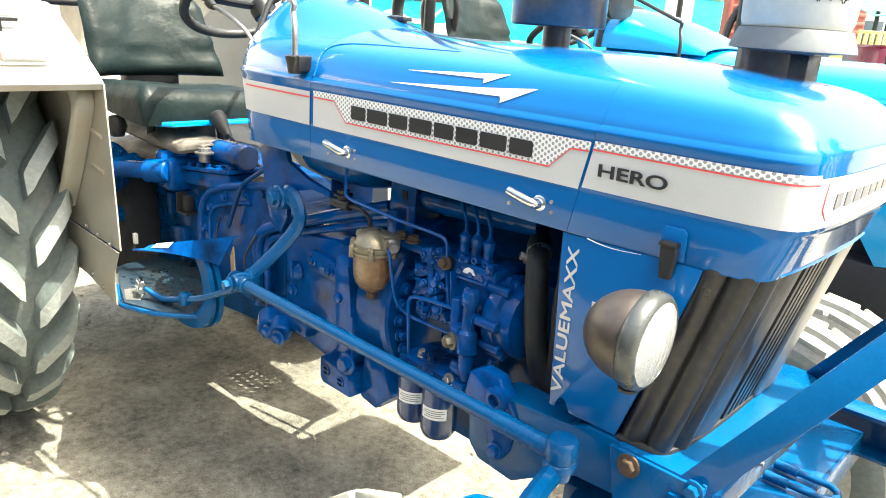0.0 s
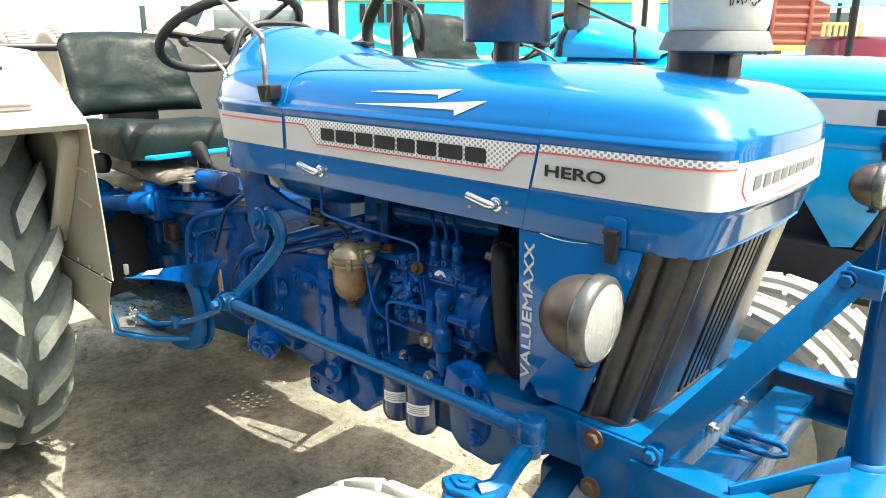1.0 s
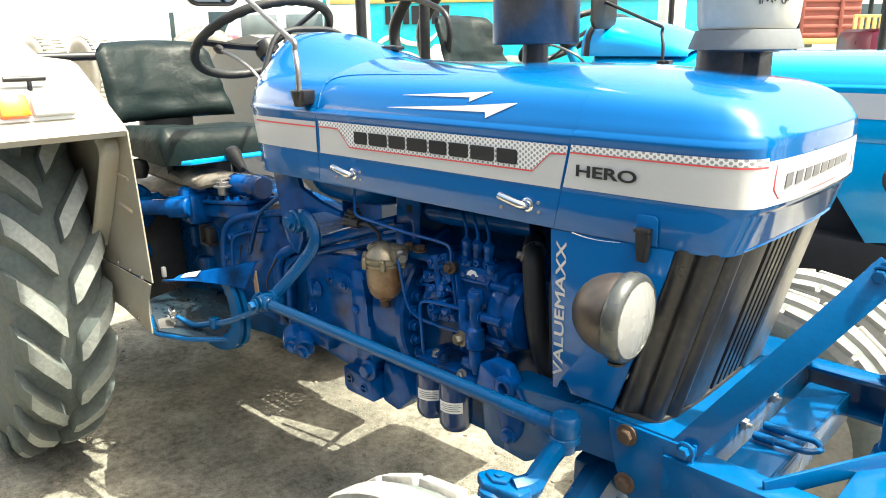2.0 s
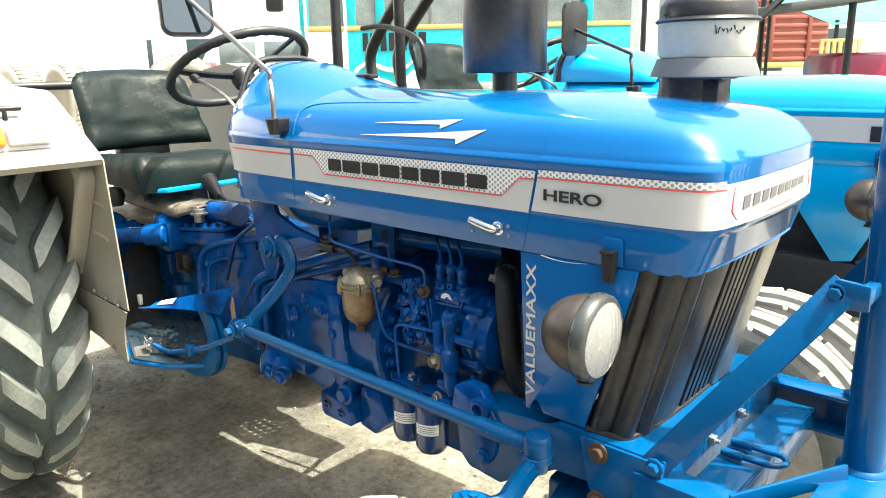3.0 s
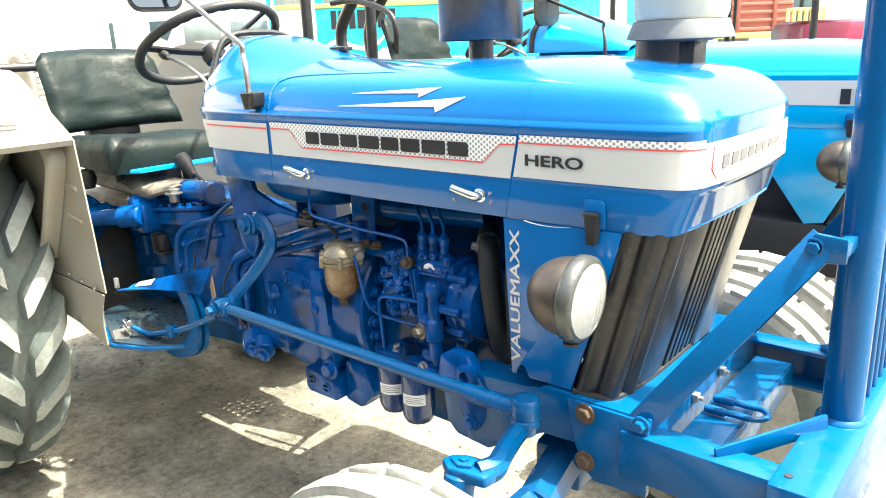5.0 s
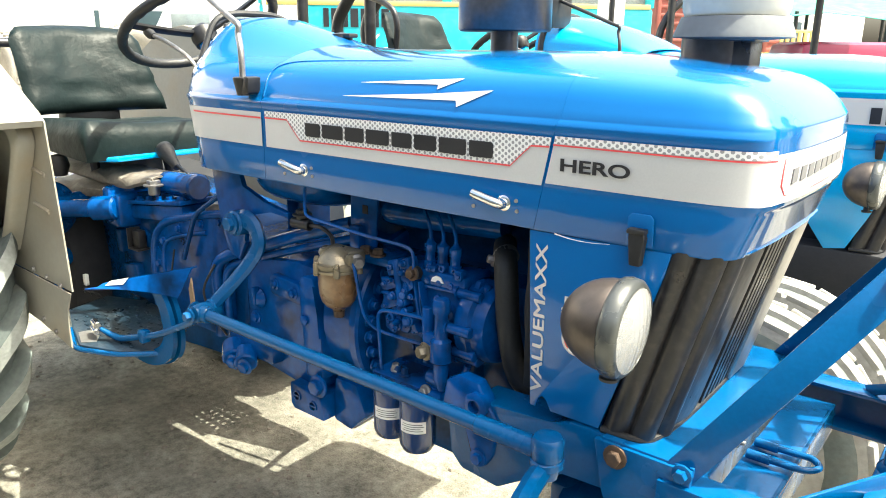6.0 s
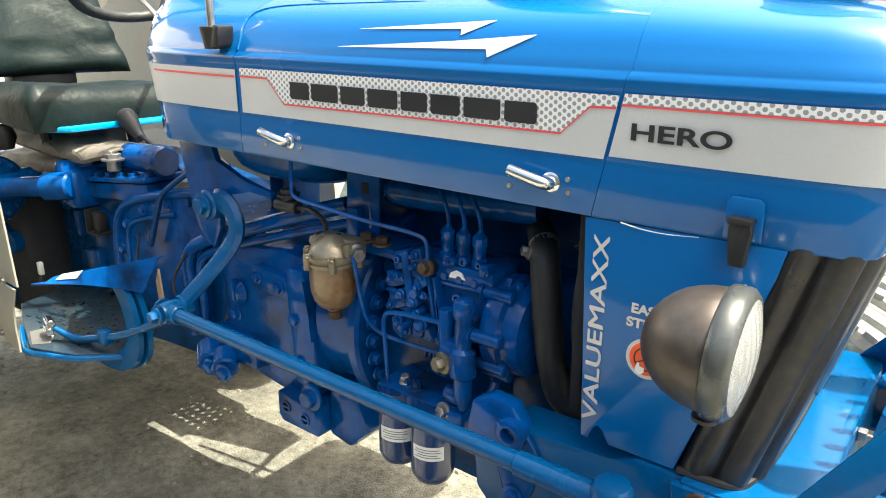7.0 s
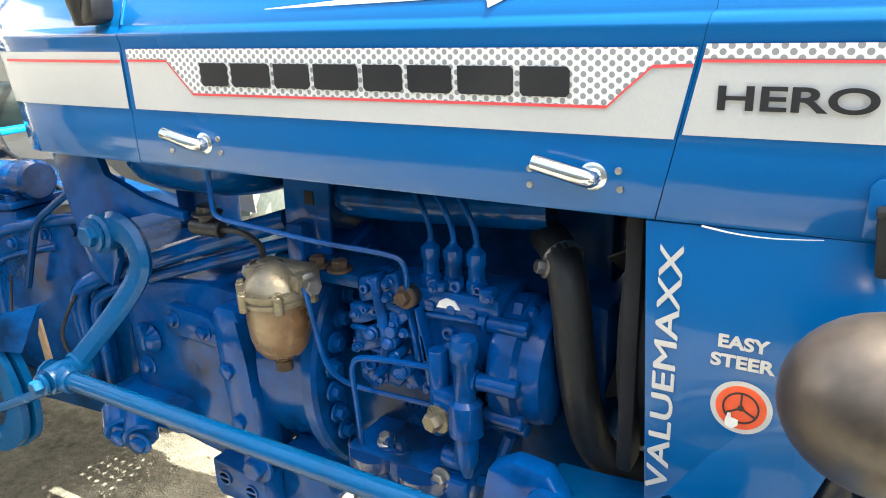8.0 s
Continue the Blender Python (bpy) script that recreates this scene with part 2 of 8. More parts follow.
def box(bm, a, b, bevel=0.0, m=None):
    """A box between two corners, with rounded edges."""
    tmp = bmesh.new()
    bmesh.ops.create_cube(tmp, size=1)
    c, s = [(p + q) / 2 for p, q in zip(a, b)], [abs(q - p) for p, q in zip(a, b)]
    bmesh.ops.transform(tmp, matrix=Matrix.LocRotScale(c, None, s), verts=tmp.verts)
    if bevel:
        bmesh.ops.bevel(tmp, geom=tmp.edges[:], offset=bevel, segments=2, profile=0.5, affect="EDGES", clamp_overlap=True)
    merge(bm, tmp, m)


def merge(bm, tmp, m=None):
    if m is not None:
        bmesh.ops.transform(tmp, matrix=m, verts=tmp.verts)
    index = {v: bm.verts.new(v.co) for v in tmp.verts}
    for f in tmp.faces:
        try:
            bm.faces.new([index[v] for v in f.verts])
        except ValueError:
            pass
    tmp.free()


def frame_to(p, q):
    """A turn that takes z to the way from p to q, placed at p."""
    return Matrix.Translation(p) @ (Vector(q) - Vector(p)).to_track_quat("Z", "Y").to_matrix().to_4x4()


def lathe(bm, profile, m=None, seg=24):
    """Turn a profile of (radius, height) about z."""
    rings = []
    m = m or Matrix()
    for r, h in profile:
        if r < 1e-6:
            rings.append([bm.verts.new(m @ Vector((0, 0, h)))])
        else:
            rings.append([bm.verts.new(m @ Vector((r * math.cos(2 * math.pi * k / seg), r * math.sin(2 * math.pi * k / seg), h))) for k in range(seg)])
    for a, b in zip(rings, rings[1:]):
        for k in range(seg):
            j = (k + 1) % seg
            if len(a) == 1 and len(b) == 1:
                continue
            if len(a) == 1:
                bm.faces.new((a[0], b[k], b[j]))
            elif len(b) == 1:
                bm.faces.new((a[k], a[j], b[0]))
            else:
                bm.faces.new((a[k], a[j], b[j], b[k]))
    for ring in (rings[0], rings[-1]):
        if len(ring) > 1:
            bm.faces.new(ring)


def rod(bm, p, q, r, r2=None, seg=16, bevel=0.15):
    """A round bar from p to q with softened ends."""
    length = (Vector(q) - Vector(p)).length
    r2 = r if r2 is None else r2
    e = min(r, r2) * bevel
    lathe(bm, [(r - e, 0), (r, e), (r2, length - e), (r2 - e, length)], frame_to(p, q), seg)


def loose(name, bm, mat, parent=None, label="", smooth=38):
    """One part for each separate piece of bm; pieces that touch or overlap stay together."""
    bm.verts.index_update()
    seen, isles = set(), []
    for v in bm.verts:
        if v in seen:
            continue
        todo, isle = [v], []
        seen.add(v)
        while todo:
            a = todo.pop()
            isle.append(a)
            for e in a.link_edges:
                b = e.other_vert(a)
                if b not in seen:
                    seen.add(b)
                    todo.append(b)
        lo = [min(a.co[i] for a in isle) - 0.0008 for i in range(3)]
        hi = [max(a.co[i] for a in isle) + 0.0008 for i in range(3)]
        for old in [o for o in isles if all(o[0][i] <= hi[i] and lo[i] <= o[1][i] for i in range(3))]:
            isles.remove(old)
            lo, hi, isle = [min(a, b) for a, b in zip(lo, old[0])], [max(a, b) for a, b in zip(hi, old[1])], isle + old[2]
        isles.append((lo, hi, isle))
    made = []
    for _, _, isle in isles:
        one, new_of = bmesh.new(), {}
        for a in isle:
            new_of[a] = one.verts.new(a.co)
        for f in {f for a in isle for f in a.link_faces}:
            one.faces.new([new_of[a] for a in f.verts])
        made.append(part(name, one, mat, parent, label, smooth))
    bm.free()
    return made


def smooth_path(points, n=6):
    """A rounded line through the points."""
    pts = [Vector(p) for p in points]
    out = []
    for i in range(len(pts) - 1):
        a, b, c, d = pts[max(i - 1, 0)], pts[i], pts[i + 1], pts[min(i + 2, len(pts) - 1)]
        for k in range(n):
            t = k / n
            out.append(0.5 * (2 * b + (c - a) * t + (2 * a - 5 * b + 4 * c - d) * t * t + (3 * b - a - 3 * c + d) * t ** 3))
    return out + [pts[-1]]


def tube(bm, points, r, seg=10, n=6, flat=1.0, hint=None):
    """A pipe along a rounded line; flat squeezes it sideways."""
    pts = smooth_path(points, n) if n else [Vector(p) for p in points]
    rings, side = [], None
    for i, p in enumerate(pts):
        d = (pts[min(i + 1, len(pts) - 1)] - pts[max(i - 1, 0)]).normalized()
        if side is None:
            side = Vector(hint) if hint else d.orthogonal().normalized()
        side = (side - d * side.dot(d)).normalized()
        up = d.cross(side)
        rr = r(i / (len(pts) - 1)) if callable(r) else r
        rings.append([bm.verts.new(p + rr * (math.cos(2 * math.pi * k / seg) * side + flat * math.sin(2 * math.pi * k / seg) * up)) for k in range(seg)])
    for a, b in zip(rings, rings[1:]):
        for k in range(seg):
            bm.faces.new((a[k], a[(k + 1) % seg], b[(k + 1) % seg], b[k]))
    bm.faces.new(rings[0])
    bm.faces.new(rings[-1])


def slab(bm, outline, a, b, axis="y", bevel=0.0):
    """A plate: an outline in the two other axes, from a to b along axis."""
    tmp = bmesh.new()
    put = {"y": lambda u, v, w: (u, w, v), "x": lambda u, v, w: (w, u, v), "z": lambda u, v, w: (u, v, w)}[axis]
    lo = [tmp.verts.new(put(u, v, a)) for u, v in outline]
    hi = [tmp.verts.new(put(u, v, b)) for u, v in outline]
    tmp.faces.new(lo)
    tmp.faces.new(hi[::-1])
    for k in range(len(lo)):
        j = (k + 1) % len(lo)
        tmp.faces.new((lo[k], lo[j], hi[j], hi[k]))
    if bevel:
        bmesh.ops.bevel(tmp, geom=tmp.edges[:], offset=bevel, segments=2, profile=0.5, affect="EDGES", clamp_overlap=True)
    merge(bm, tmp)


def hexbolt(bm, p, way, r=0.009, h=0.008, washer=True):
    m = frame_to(p, Vector(p) + Vector(way))
    if washer:
        lathe(bm, [(r * 1.5, 0), (r * 1.5, h * 0.25), (r * 1.35, h * 0.3)], m, 14)
    lathe(bm, [(r, h * 0.2), (r, h * 0.9), (r * 0.85, h)], m, 6)


def sheet(bm, grid):
    """Faces over a grid of points."""
    rows = [[bm.verts.new(p) for p in row] for row in grid]
    for a, b in zip(rows, rows[1:]):
        for k in range(len(a) - 1):
            bm.faces.new((a[k], a[k + 1], b[k + 1], b[k]))
    return rows


def thicken(ob, t, offset=-1):
    s = ob.modifiers.new("thickness", "SOLIDIFY")
    s.thickness, s.offset = t, offset
    me = bpy.data.meshes.new_from_object(ob.evaluated_get(bpy.context.evaluated_depsgraph_get()))
    ob.modifiers.clear()
    bm = bmesh.new()
    bm.from_mesh(me)
    for e in bm.edges:
        e.smooth = len(e.link_faces) == 2 and e.calc_face_angle(0) < radians(50)
    bm.to_mesh(me)
    bm.free()
    ob.data = me
    return ob


def words(name, text, mat, parent, place, width, height, turn, depth=0.0012, bold=0.012, thick=0.0):
    """Flat raised letters filling width x height, from the built-in font; place is the lower left corner."""
    cu = bpy.data.curves.new(name, "FONT")
    cu.body, cu.extrude, cu.offset = text, 0.01, bold
    tmp = new(name, cu)
    dg = bpy.context.evaluated_depsgraph_get()
    me = bpy.data.meshes.new_from_object(tmp.evaluated_get(dg))
    bpy.data.objects.remove(tmp)
    co = np.zeros(len(me.vertices) * 3)
    me.vertices.foreach_get("co", co)
    co = co.reshape(-1, 3)
    lo, hi = co.min(0), co.max(0)
    co = (co - lo) / (hi - lo) * (width, height, depth)
    if thick:
        double = me.copy()
        bm = bmesh.new()
        me.vertices.foreach_set("co", co.ravel())
        bm.from_mesh(me)
        double.vertices.foreach_set("co", (co + (thick, thick * 0.4, 0.0003)).ravel())
        bm.from_mesh(double)
        bpy.data.meshes.remove(double)
        bm.to_mesh(me)
        bm.free()
        co = np.concatenate([co, co + (thick, thick * 0.4, 0.0003)])
    m = np.array((Matrix.Translation(place) @ turn))
    co = co @ m[:3, :3].T + m[:3, 3]
    me.vertices.foreach_set("co", co.ravel())
    me.materials.clear()
    me.materials.append(mat)
    ob = new(name, me)
    ob.parent = parent
    return ob


SIDE = Matrix(((1, 0, 0, 0), (0, 0, -1, 0), (0, 1, 0, 0), (0, 0, 0, 1)))  # letters on the side that faces -y


# ---- the ground ----
def build_ground():
    bm = bmesh.new()
    xs = [-120, -40, -12] + [-5 + 0.12 * i for i in range(70)] + [6, 12, 40, 120]
    ys = [-120, -40, -10] + [-2 + 0.12 * i for i in range(45)] + [6, 12, 40, 120]
    sheet(bm, [[(x, y, 0.010 * noise.fractal((x * 2.2, y * 2.2, 0), 0.8, 2, 4) - 0.004 if -5 < x < 3.4 and -2 < y < 3.2 else 0.0) for x in xs] for y in ys])
    return tagged(part("ground", bm, GROUND), "dusty packed earth yard with gravel and oil stains", "ground", kind="structure")


build_ground()

# ---- the shape of the bonnet, shared by the two tractors ----
MID, CREASE, LOW = 0.25, 1.214, 1.052
PLAN = [(-0.475, 0.09), (-0.468, 0.05), (-0.452, 0.026), (-0.42, 0.010), (-0.36, 0.002), (-0.25, 0.0), (-0.14, 0.0), (0.0, 0.0), (0.15, 0.0), (0.30, 0.0), (0.42, 0.0), (0.50, 0.0), (0.546, 0.0),
        (0.60, 0.0005), (0.68, 0.002), (0.74, 0.004), (0.785, 0.008), (0.816, 0.016), (0.833, 0.030), (0.841, 0.052), (0.847, 0.10), (0.851, 0.16), (0.852, MID)]


def side_y(x):
    return float(np.interp(x, [p[0] for p in PLAN[:20]], [p[1] for p in PLAN[:20]]))


def top_z(x):
    return float(np.interp(x, [-0.5, 0.0, 0.52, 0.6, 0.66, 0.72], [1.317, 1.318, 1.317, 1.312, 1.305, 1.295]))


def spine(x):
    sx = x if x < 0.5 else 0.5 + 0.20 * (1 - math.exp(-(x - 0.5) / 0.2)) / (1 - math.exp(-0.372 / 0.2))
    return Vector((sx, MID, top_z(sx)))


def hump(x, y, peak):
    s = min(max((-0.06 - x) / 0.36, 0), 1)
    return peak * s * s * (3 - 2 * s) * math.exp(-((y - MID) / 0.15) ** 4)


SECTION_U = [0, 0.045, 0.09, 0.135, 0.18, 0.25, 0.36, 0.5, 0.7, 0.85, 1.0]
SECTION_G = [0, 0.31, 0.50, 0.61, 0.67, 0.74, 0.82, 0.885, 0.95, 0.985, 1.0]
FRONT_G = [0, 0.16, 0.29, 0.40, 0.49, 0.61, 0.74, 0.85, 0.95, 0.985, 1.0]


def shell(x, y, k, peak=0.074):
    """A point of the upper bonnet: k from 0 at the crease to 1 at the middle line."""
    s = spine(x)
    p = Vector((x, y, CREASE + 0.008))
    f = k ** 1.7
    ahead = min(max((x - 0.80) / 0.045, 0), 1)
    table = [a + (b - a) * ahead for a, b in zip(SECTION_G, FRONT_G)]
    g = sum(w * float(np.interp(max(f + d, 0), SECTION_U, table)) for d, w in ((-0.02, 0.25), (0, 0.5), (0.02, 0.25))) if k > 0 else 0.0
    q = Vector((p.x + (s.x - p.x) * f, p.y + (s.y - p.y) * f, p.z + (s.z - p.z) * g))
    q.z += hump(q.x, q.y, peak)
    return q


def lean(x, z):
    """The joint between bonnet and nose leans forward as it rises; the rear end of the cowl is cut back below."""
    rear = min(max((-0.33 - x) / 0.13, 0), 1)
    return x + 0.2 * (min(z, 1.235) - 1.2) * math.exp(-((x - 0.547) / 0.09) ** 2) + 0.22 * max(0, 1.214 - z) * rear * rear * (3 - 2 * rear)


def bonnet_rows(plan, far):
    rows = []
    for x, y in plan:
        chin = 0.030 * max(0, (x - 0.78) / 0.07)
        sect = [(x - chin, y + 0.012, LOW + 0.002), (x - chin, y + 0.002, LOW), (x - chin * 0.96, y, LOW + 0.004), (x - chin * 0.30, y, LOW + 0.058),
                (x - chin * 0.18, y + 0.001, 1.116), (x, y, 1.121), (x, y, 1.16), (x, y, 1.192), (x, y - 0.0005, 1.200), (x, y - 0.003, CREASE - 0.005), (x, y - 0.003, CREASE - 0.001), (x, y + 0.003, CREASE + 0.005)]
        row = [Vector((lean(a, c), b, c)) for a, b, c in sect]
        row += [(lambda q: Vector((lean(q.x, 1.235), q.y, q.z)))(shell(x, min(y + 0.004, MID), k / 20)) for k in range(21)]
        if y == MID:
            row = [Vector((p.x, MID, p.z)) for p in row]
        rows.append([Vector((p.x, 2 * MID - p.y, p.z)) for p in row] if far else row)
    return rows


def bonnet_part(name, lo, hi, mat, root, label=""):
    plan = [p for p in PLAN if lo - 1e-6 <= p[0] <= hi + 1e-6]
    bm = bmesh.new()
    near, far = bonnet_rows(plan, False), bonnet_rows(plan, True)
    sheet(bm, near)
    sheet(bm, far)
    bmesh.ops.remove_doubles(bm, verts=bm.verts, dist=0.0004)
    ob = part(name, bm, mat, root, label, smooth=50)
    return thicken(ob, 0.004)


def band(bm, x0, x1, z0, z1, off, n=40, wrap=False):
    """A film on the side of the bonnet between two heights; z0 and z1 may be functions of x."""
    z0f, z1f = (z0 if callable(z0) else lambda x: z0), (z1 if callable(z1) else lambda x: z1)
    if wrap:
        pts = [(x0, side_y(x0))] + [(x, y) for x, y in PLAN if x >= x0]
        pts = pts + [(x, 2 * MID - y) for x, y in reversed(pts[:-1])]
    else:
        pts = [(x0 + (x1 - x0) * i / n, 0) for i in range(n + 1)]
        pts = [(x, side_y(x)) for x, _ in pts]
    rows = []
    for i, (x, y) in enumerate(pts):
        a, b = pts[max(i - 1, 0)], pts[min(i + 1, len(pts) - 1)]
        nrm = Vector((b[1] - a[1], -(b[0] - a[0]), 0)).normalized() * off
        zs = [z0f(x) + (z1f(x) - z0f(x)) * k / 2 for k in range(3)]
        rows.append([(lean(x, z) + nrm.x, y + nrm.y, z) for z in zs])
    sheet(bm, rows)


def on_shell(x, z, off=0.0012):
    """The point of the near upper bonnet at x and height z."""
    lo, hi = 0.0, 1.0
    for _ in range(30):
        k = (lo + hi) / 2
        if shell(x, side_y(x) + 0.004, k).z < z:
            lo = k
        else:
            hi = k
    q = shell(x, side_y(x) + 0.004, lo)
    return Vector((x, q.y - off * 0.7, q.z + off * 0.7))


# ---- wheels ----
def tyre_profile(r, w, rim):
    """Half sections of a tyre: (radius, across)."""
    h = r - rim
    side = [(rim, -w * 0.36), (rim + 0.02, -w * 0.44), (rim + h * 0.45, -w * 0.52), (rim + h * 0.75, -w * 0.5), (r - h * 0.12, -w * 0.42), (r - h * 0.02, -w * 0.3), (r, 0)]
    return side + [(a, -b) for a, b in reversed(side[:-1])]


AXLE = Matrix(((1, 0, 0, 0), (0, 0, 1, 0), (0, -1, 0, 0), (0, 0, 0, 1)))  # z of the wheel lies along y


def rear_wheel(root, c, out, lugs=True):
    """A tractor's drive wheel; out is -1 where its outer face looks to -y."""
    r, w, rim = 0.642, 0.272, 0.35
    m = Matrix.Translation(c) @ AXLE
    bm = bmesh.new()
    lathe(bm, tyre_profile(r, w, rim), m, 56)
    tyre = part("tyre", bm, TYRE, root, "black tractor tyre with a deep chevron tread", smooth=60)
    bm = bmesh.new()
    s = out
    lathe(bm, [(rim + 0.01, -0.15), (rim - 0.01, -0.13), (rim - 0.03, -0.06), (rim - 0.03, 0.06), (rim - 0.01, 0.13), (rim + 0.01, 0.15)], m, 48)
    lathe(bm, [(0.0, -0.03 * s), (0.11, -0.03 * s), (0.13, -0.06 * s), (rim - 0.03, -0.02 * s), (rim - 0.03, 0.0), (0.0, 0.0)], m, 40)
    part("rim", bm, RIM, root, "cream painted steel wheel disc")
    if not lugs:
        return
    n = 23
    for side in (-1, 1):
        bm = bmesh.new()
        grid = []
        for i in range(9):
            u = i / 8
            across = side * w * (0.06 + 0.43 * u)
            ang = 0.215 * (1 - u) ** 1.05 - 0.01 * u
            fall = r - 0.045 * max(0, u - 0.65) ** 1.3 / 0.3
            half = 0.030 + 0.008 * (1 - u) ** 2 + 0.005 * u * u
            if i in (0, 8):
                half *= 0.80
            row = []
            for k, (da, rr) in enumerate(((-half * 1.40, -0.025), (-half, 0.044), (-half * 0.88, 0.050), (half * 0.88, 0.050), (half, 0.044), (half * 1.40, -0.025))):
                aa = ang + da / r
                rad = fall + (rr if 0 < i < 8 or rr < 0 else rr - 0.008)
                row.append(Vector((rad * math.sin(aa), across, rad * math.cos(aa))))
            grid.append(row)
        rows = sheet(bm, grid)
        bm.faces.new(rows[0])
        bm.faces.new(rows[-1][::-1])
        first = part("lug", bm, LUG, tyre, smooth=30)
        first.data.materials.append(TYRE)
        for f in first.data.polygons:
            f.material_index = 0 if f.normal.z > 0.6 else 1
        step = 2 * math.pi / n
        for k in range(n):
            ob = first if k == 0 else new("lug", first.data)
            ob.parent = tyre
            turn = 1.345 + k * step + (0 if side > 0 else step / 2)
            ob.matrix_local = Matrix.Translation(c) @ Matrix.Rotation(turn, 4, "Y")


def front_wheel(root, c, out):
    """A steered wheel with a ribbed tyre: three ribs broken into blocks."""
    r, w, rim = 0.352, 0.165, 0.205
    m = Matrix.Translation(c) @ AXLE
    bm = bmesh.new()
    lathe(bm, tyre_profile(r, w, rim), m, 48)
    tyre = part("tyre", bm, TYRE, root, "ribbed front tractor tyre, its tread pale with dust", smooth=60)
    bm = bmesh.new()
    for b0, b1, drop in ((-0.022, 0.022, 0), (-0.074, -0.056, 0.020), (0.056, 0.074, 0.020)):
        lathe(bm, [(r - 0.03, b0 - 0.006), (r + 0.012 - drop, b0), (r + 0.014 - drop, (b0 + b1) / 2), (r + 0.012 - drop, b1), (r - 0.03, b1 + 0.006)], m, 64)
    part("tread_rib", bm, TREAD, tyre, "pale dusty tread ribs", smooth=30)
    shape = bmesh.new()
    box(shape, (-0.042, -0.012, -0.014), (0.042, 0.012, 0.014), 0.004)
    block = part("tread_block", shape, TREAD, tyre, smooth=30)
    first = True
    for side in (-1, 1):
        for k in range(23):
            ob = block if first else new("tread_block", block.data)
            first = False
            ob.parent = tyre
            a = 2 * math.pi * (k + (0.5 if side > 0 else 0)) / 23
            ob.matrix_local = Matrix.Translation(c) @ Matrix.Rotation(a, 4, "Y") @ Matrix.Translation((0, side * 0.064, r - 0.010)) @ Matrix.Rotation(side * -0.22, 4, "X")
    bm = bmesh.new()
    s = out
    lathe(bm, [(rim + 0.012, -0.062), (rim - 0.008, -0.055), (rim - 0.025, -0.03), (rim - 0.025, 0.03), (rim - 0.008, 0.055), (rim + 0.012, 0.062)], m, 40)
    lathe(bm, [(0.0, 0.05 * s), (0.045, 0.05 * s), (0.05, 0.015 * s), (0.09, 0.0), (0.12, 0.012 * s), (rim - 0.025, -0.012 * s), (rim - 0.025, -0.02 * s), (0, -0.02 * s)], m, 36)
    disc = part("rim", bm, RIM, root, "cream pressed-steel wheel disc")
    bm = bmesh.new()
    for k in range(6):
        a = k * math.pi / 3
        hexbolt(bm, Vector(c) + Vector((0.075 * math.cos(a), 0.004 * s, 0.075 * math.sin(a))), (0, s, 0), 0.009, 0.014)
    loose("wheel_nut", bm, STEEL, disc)


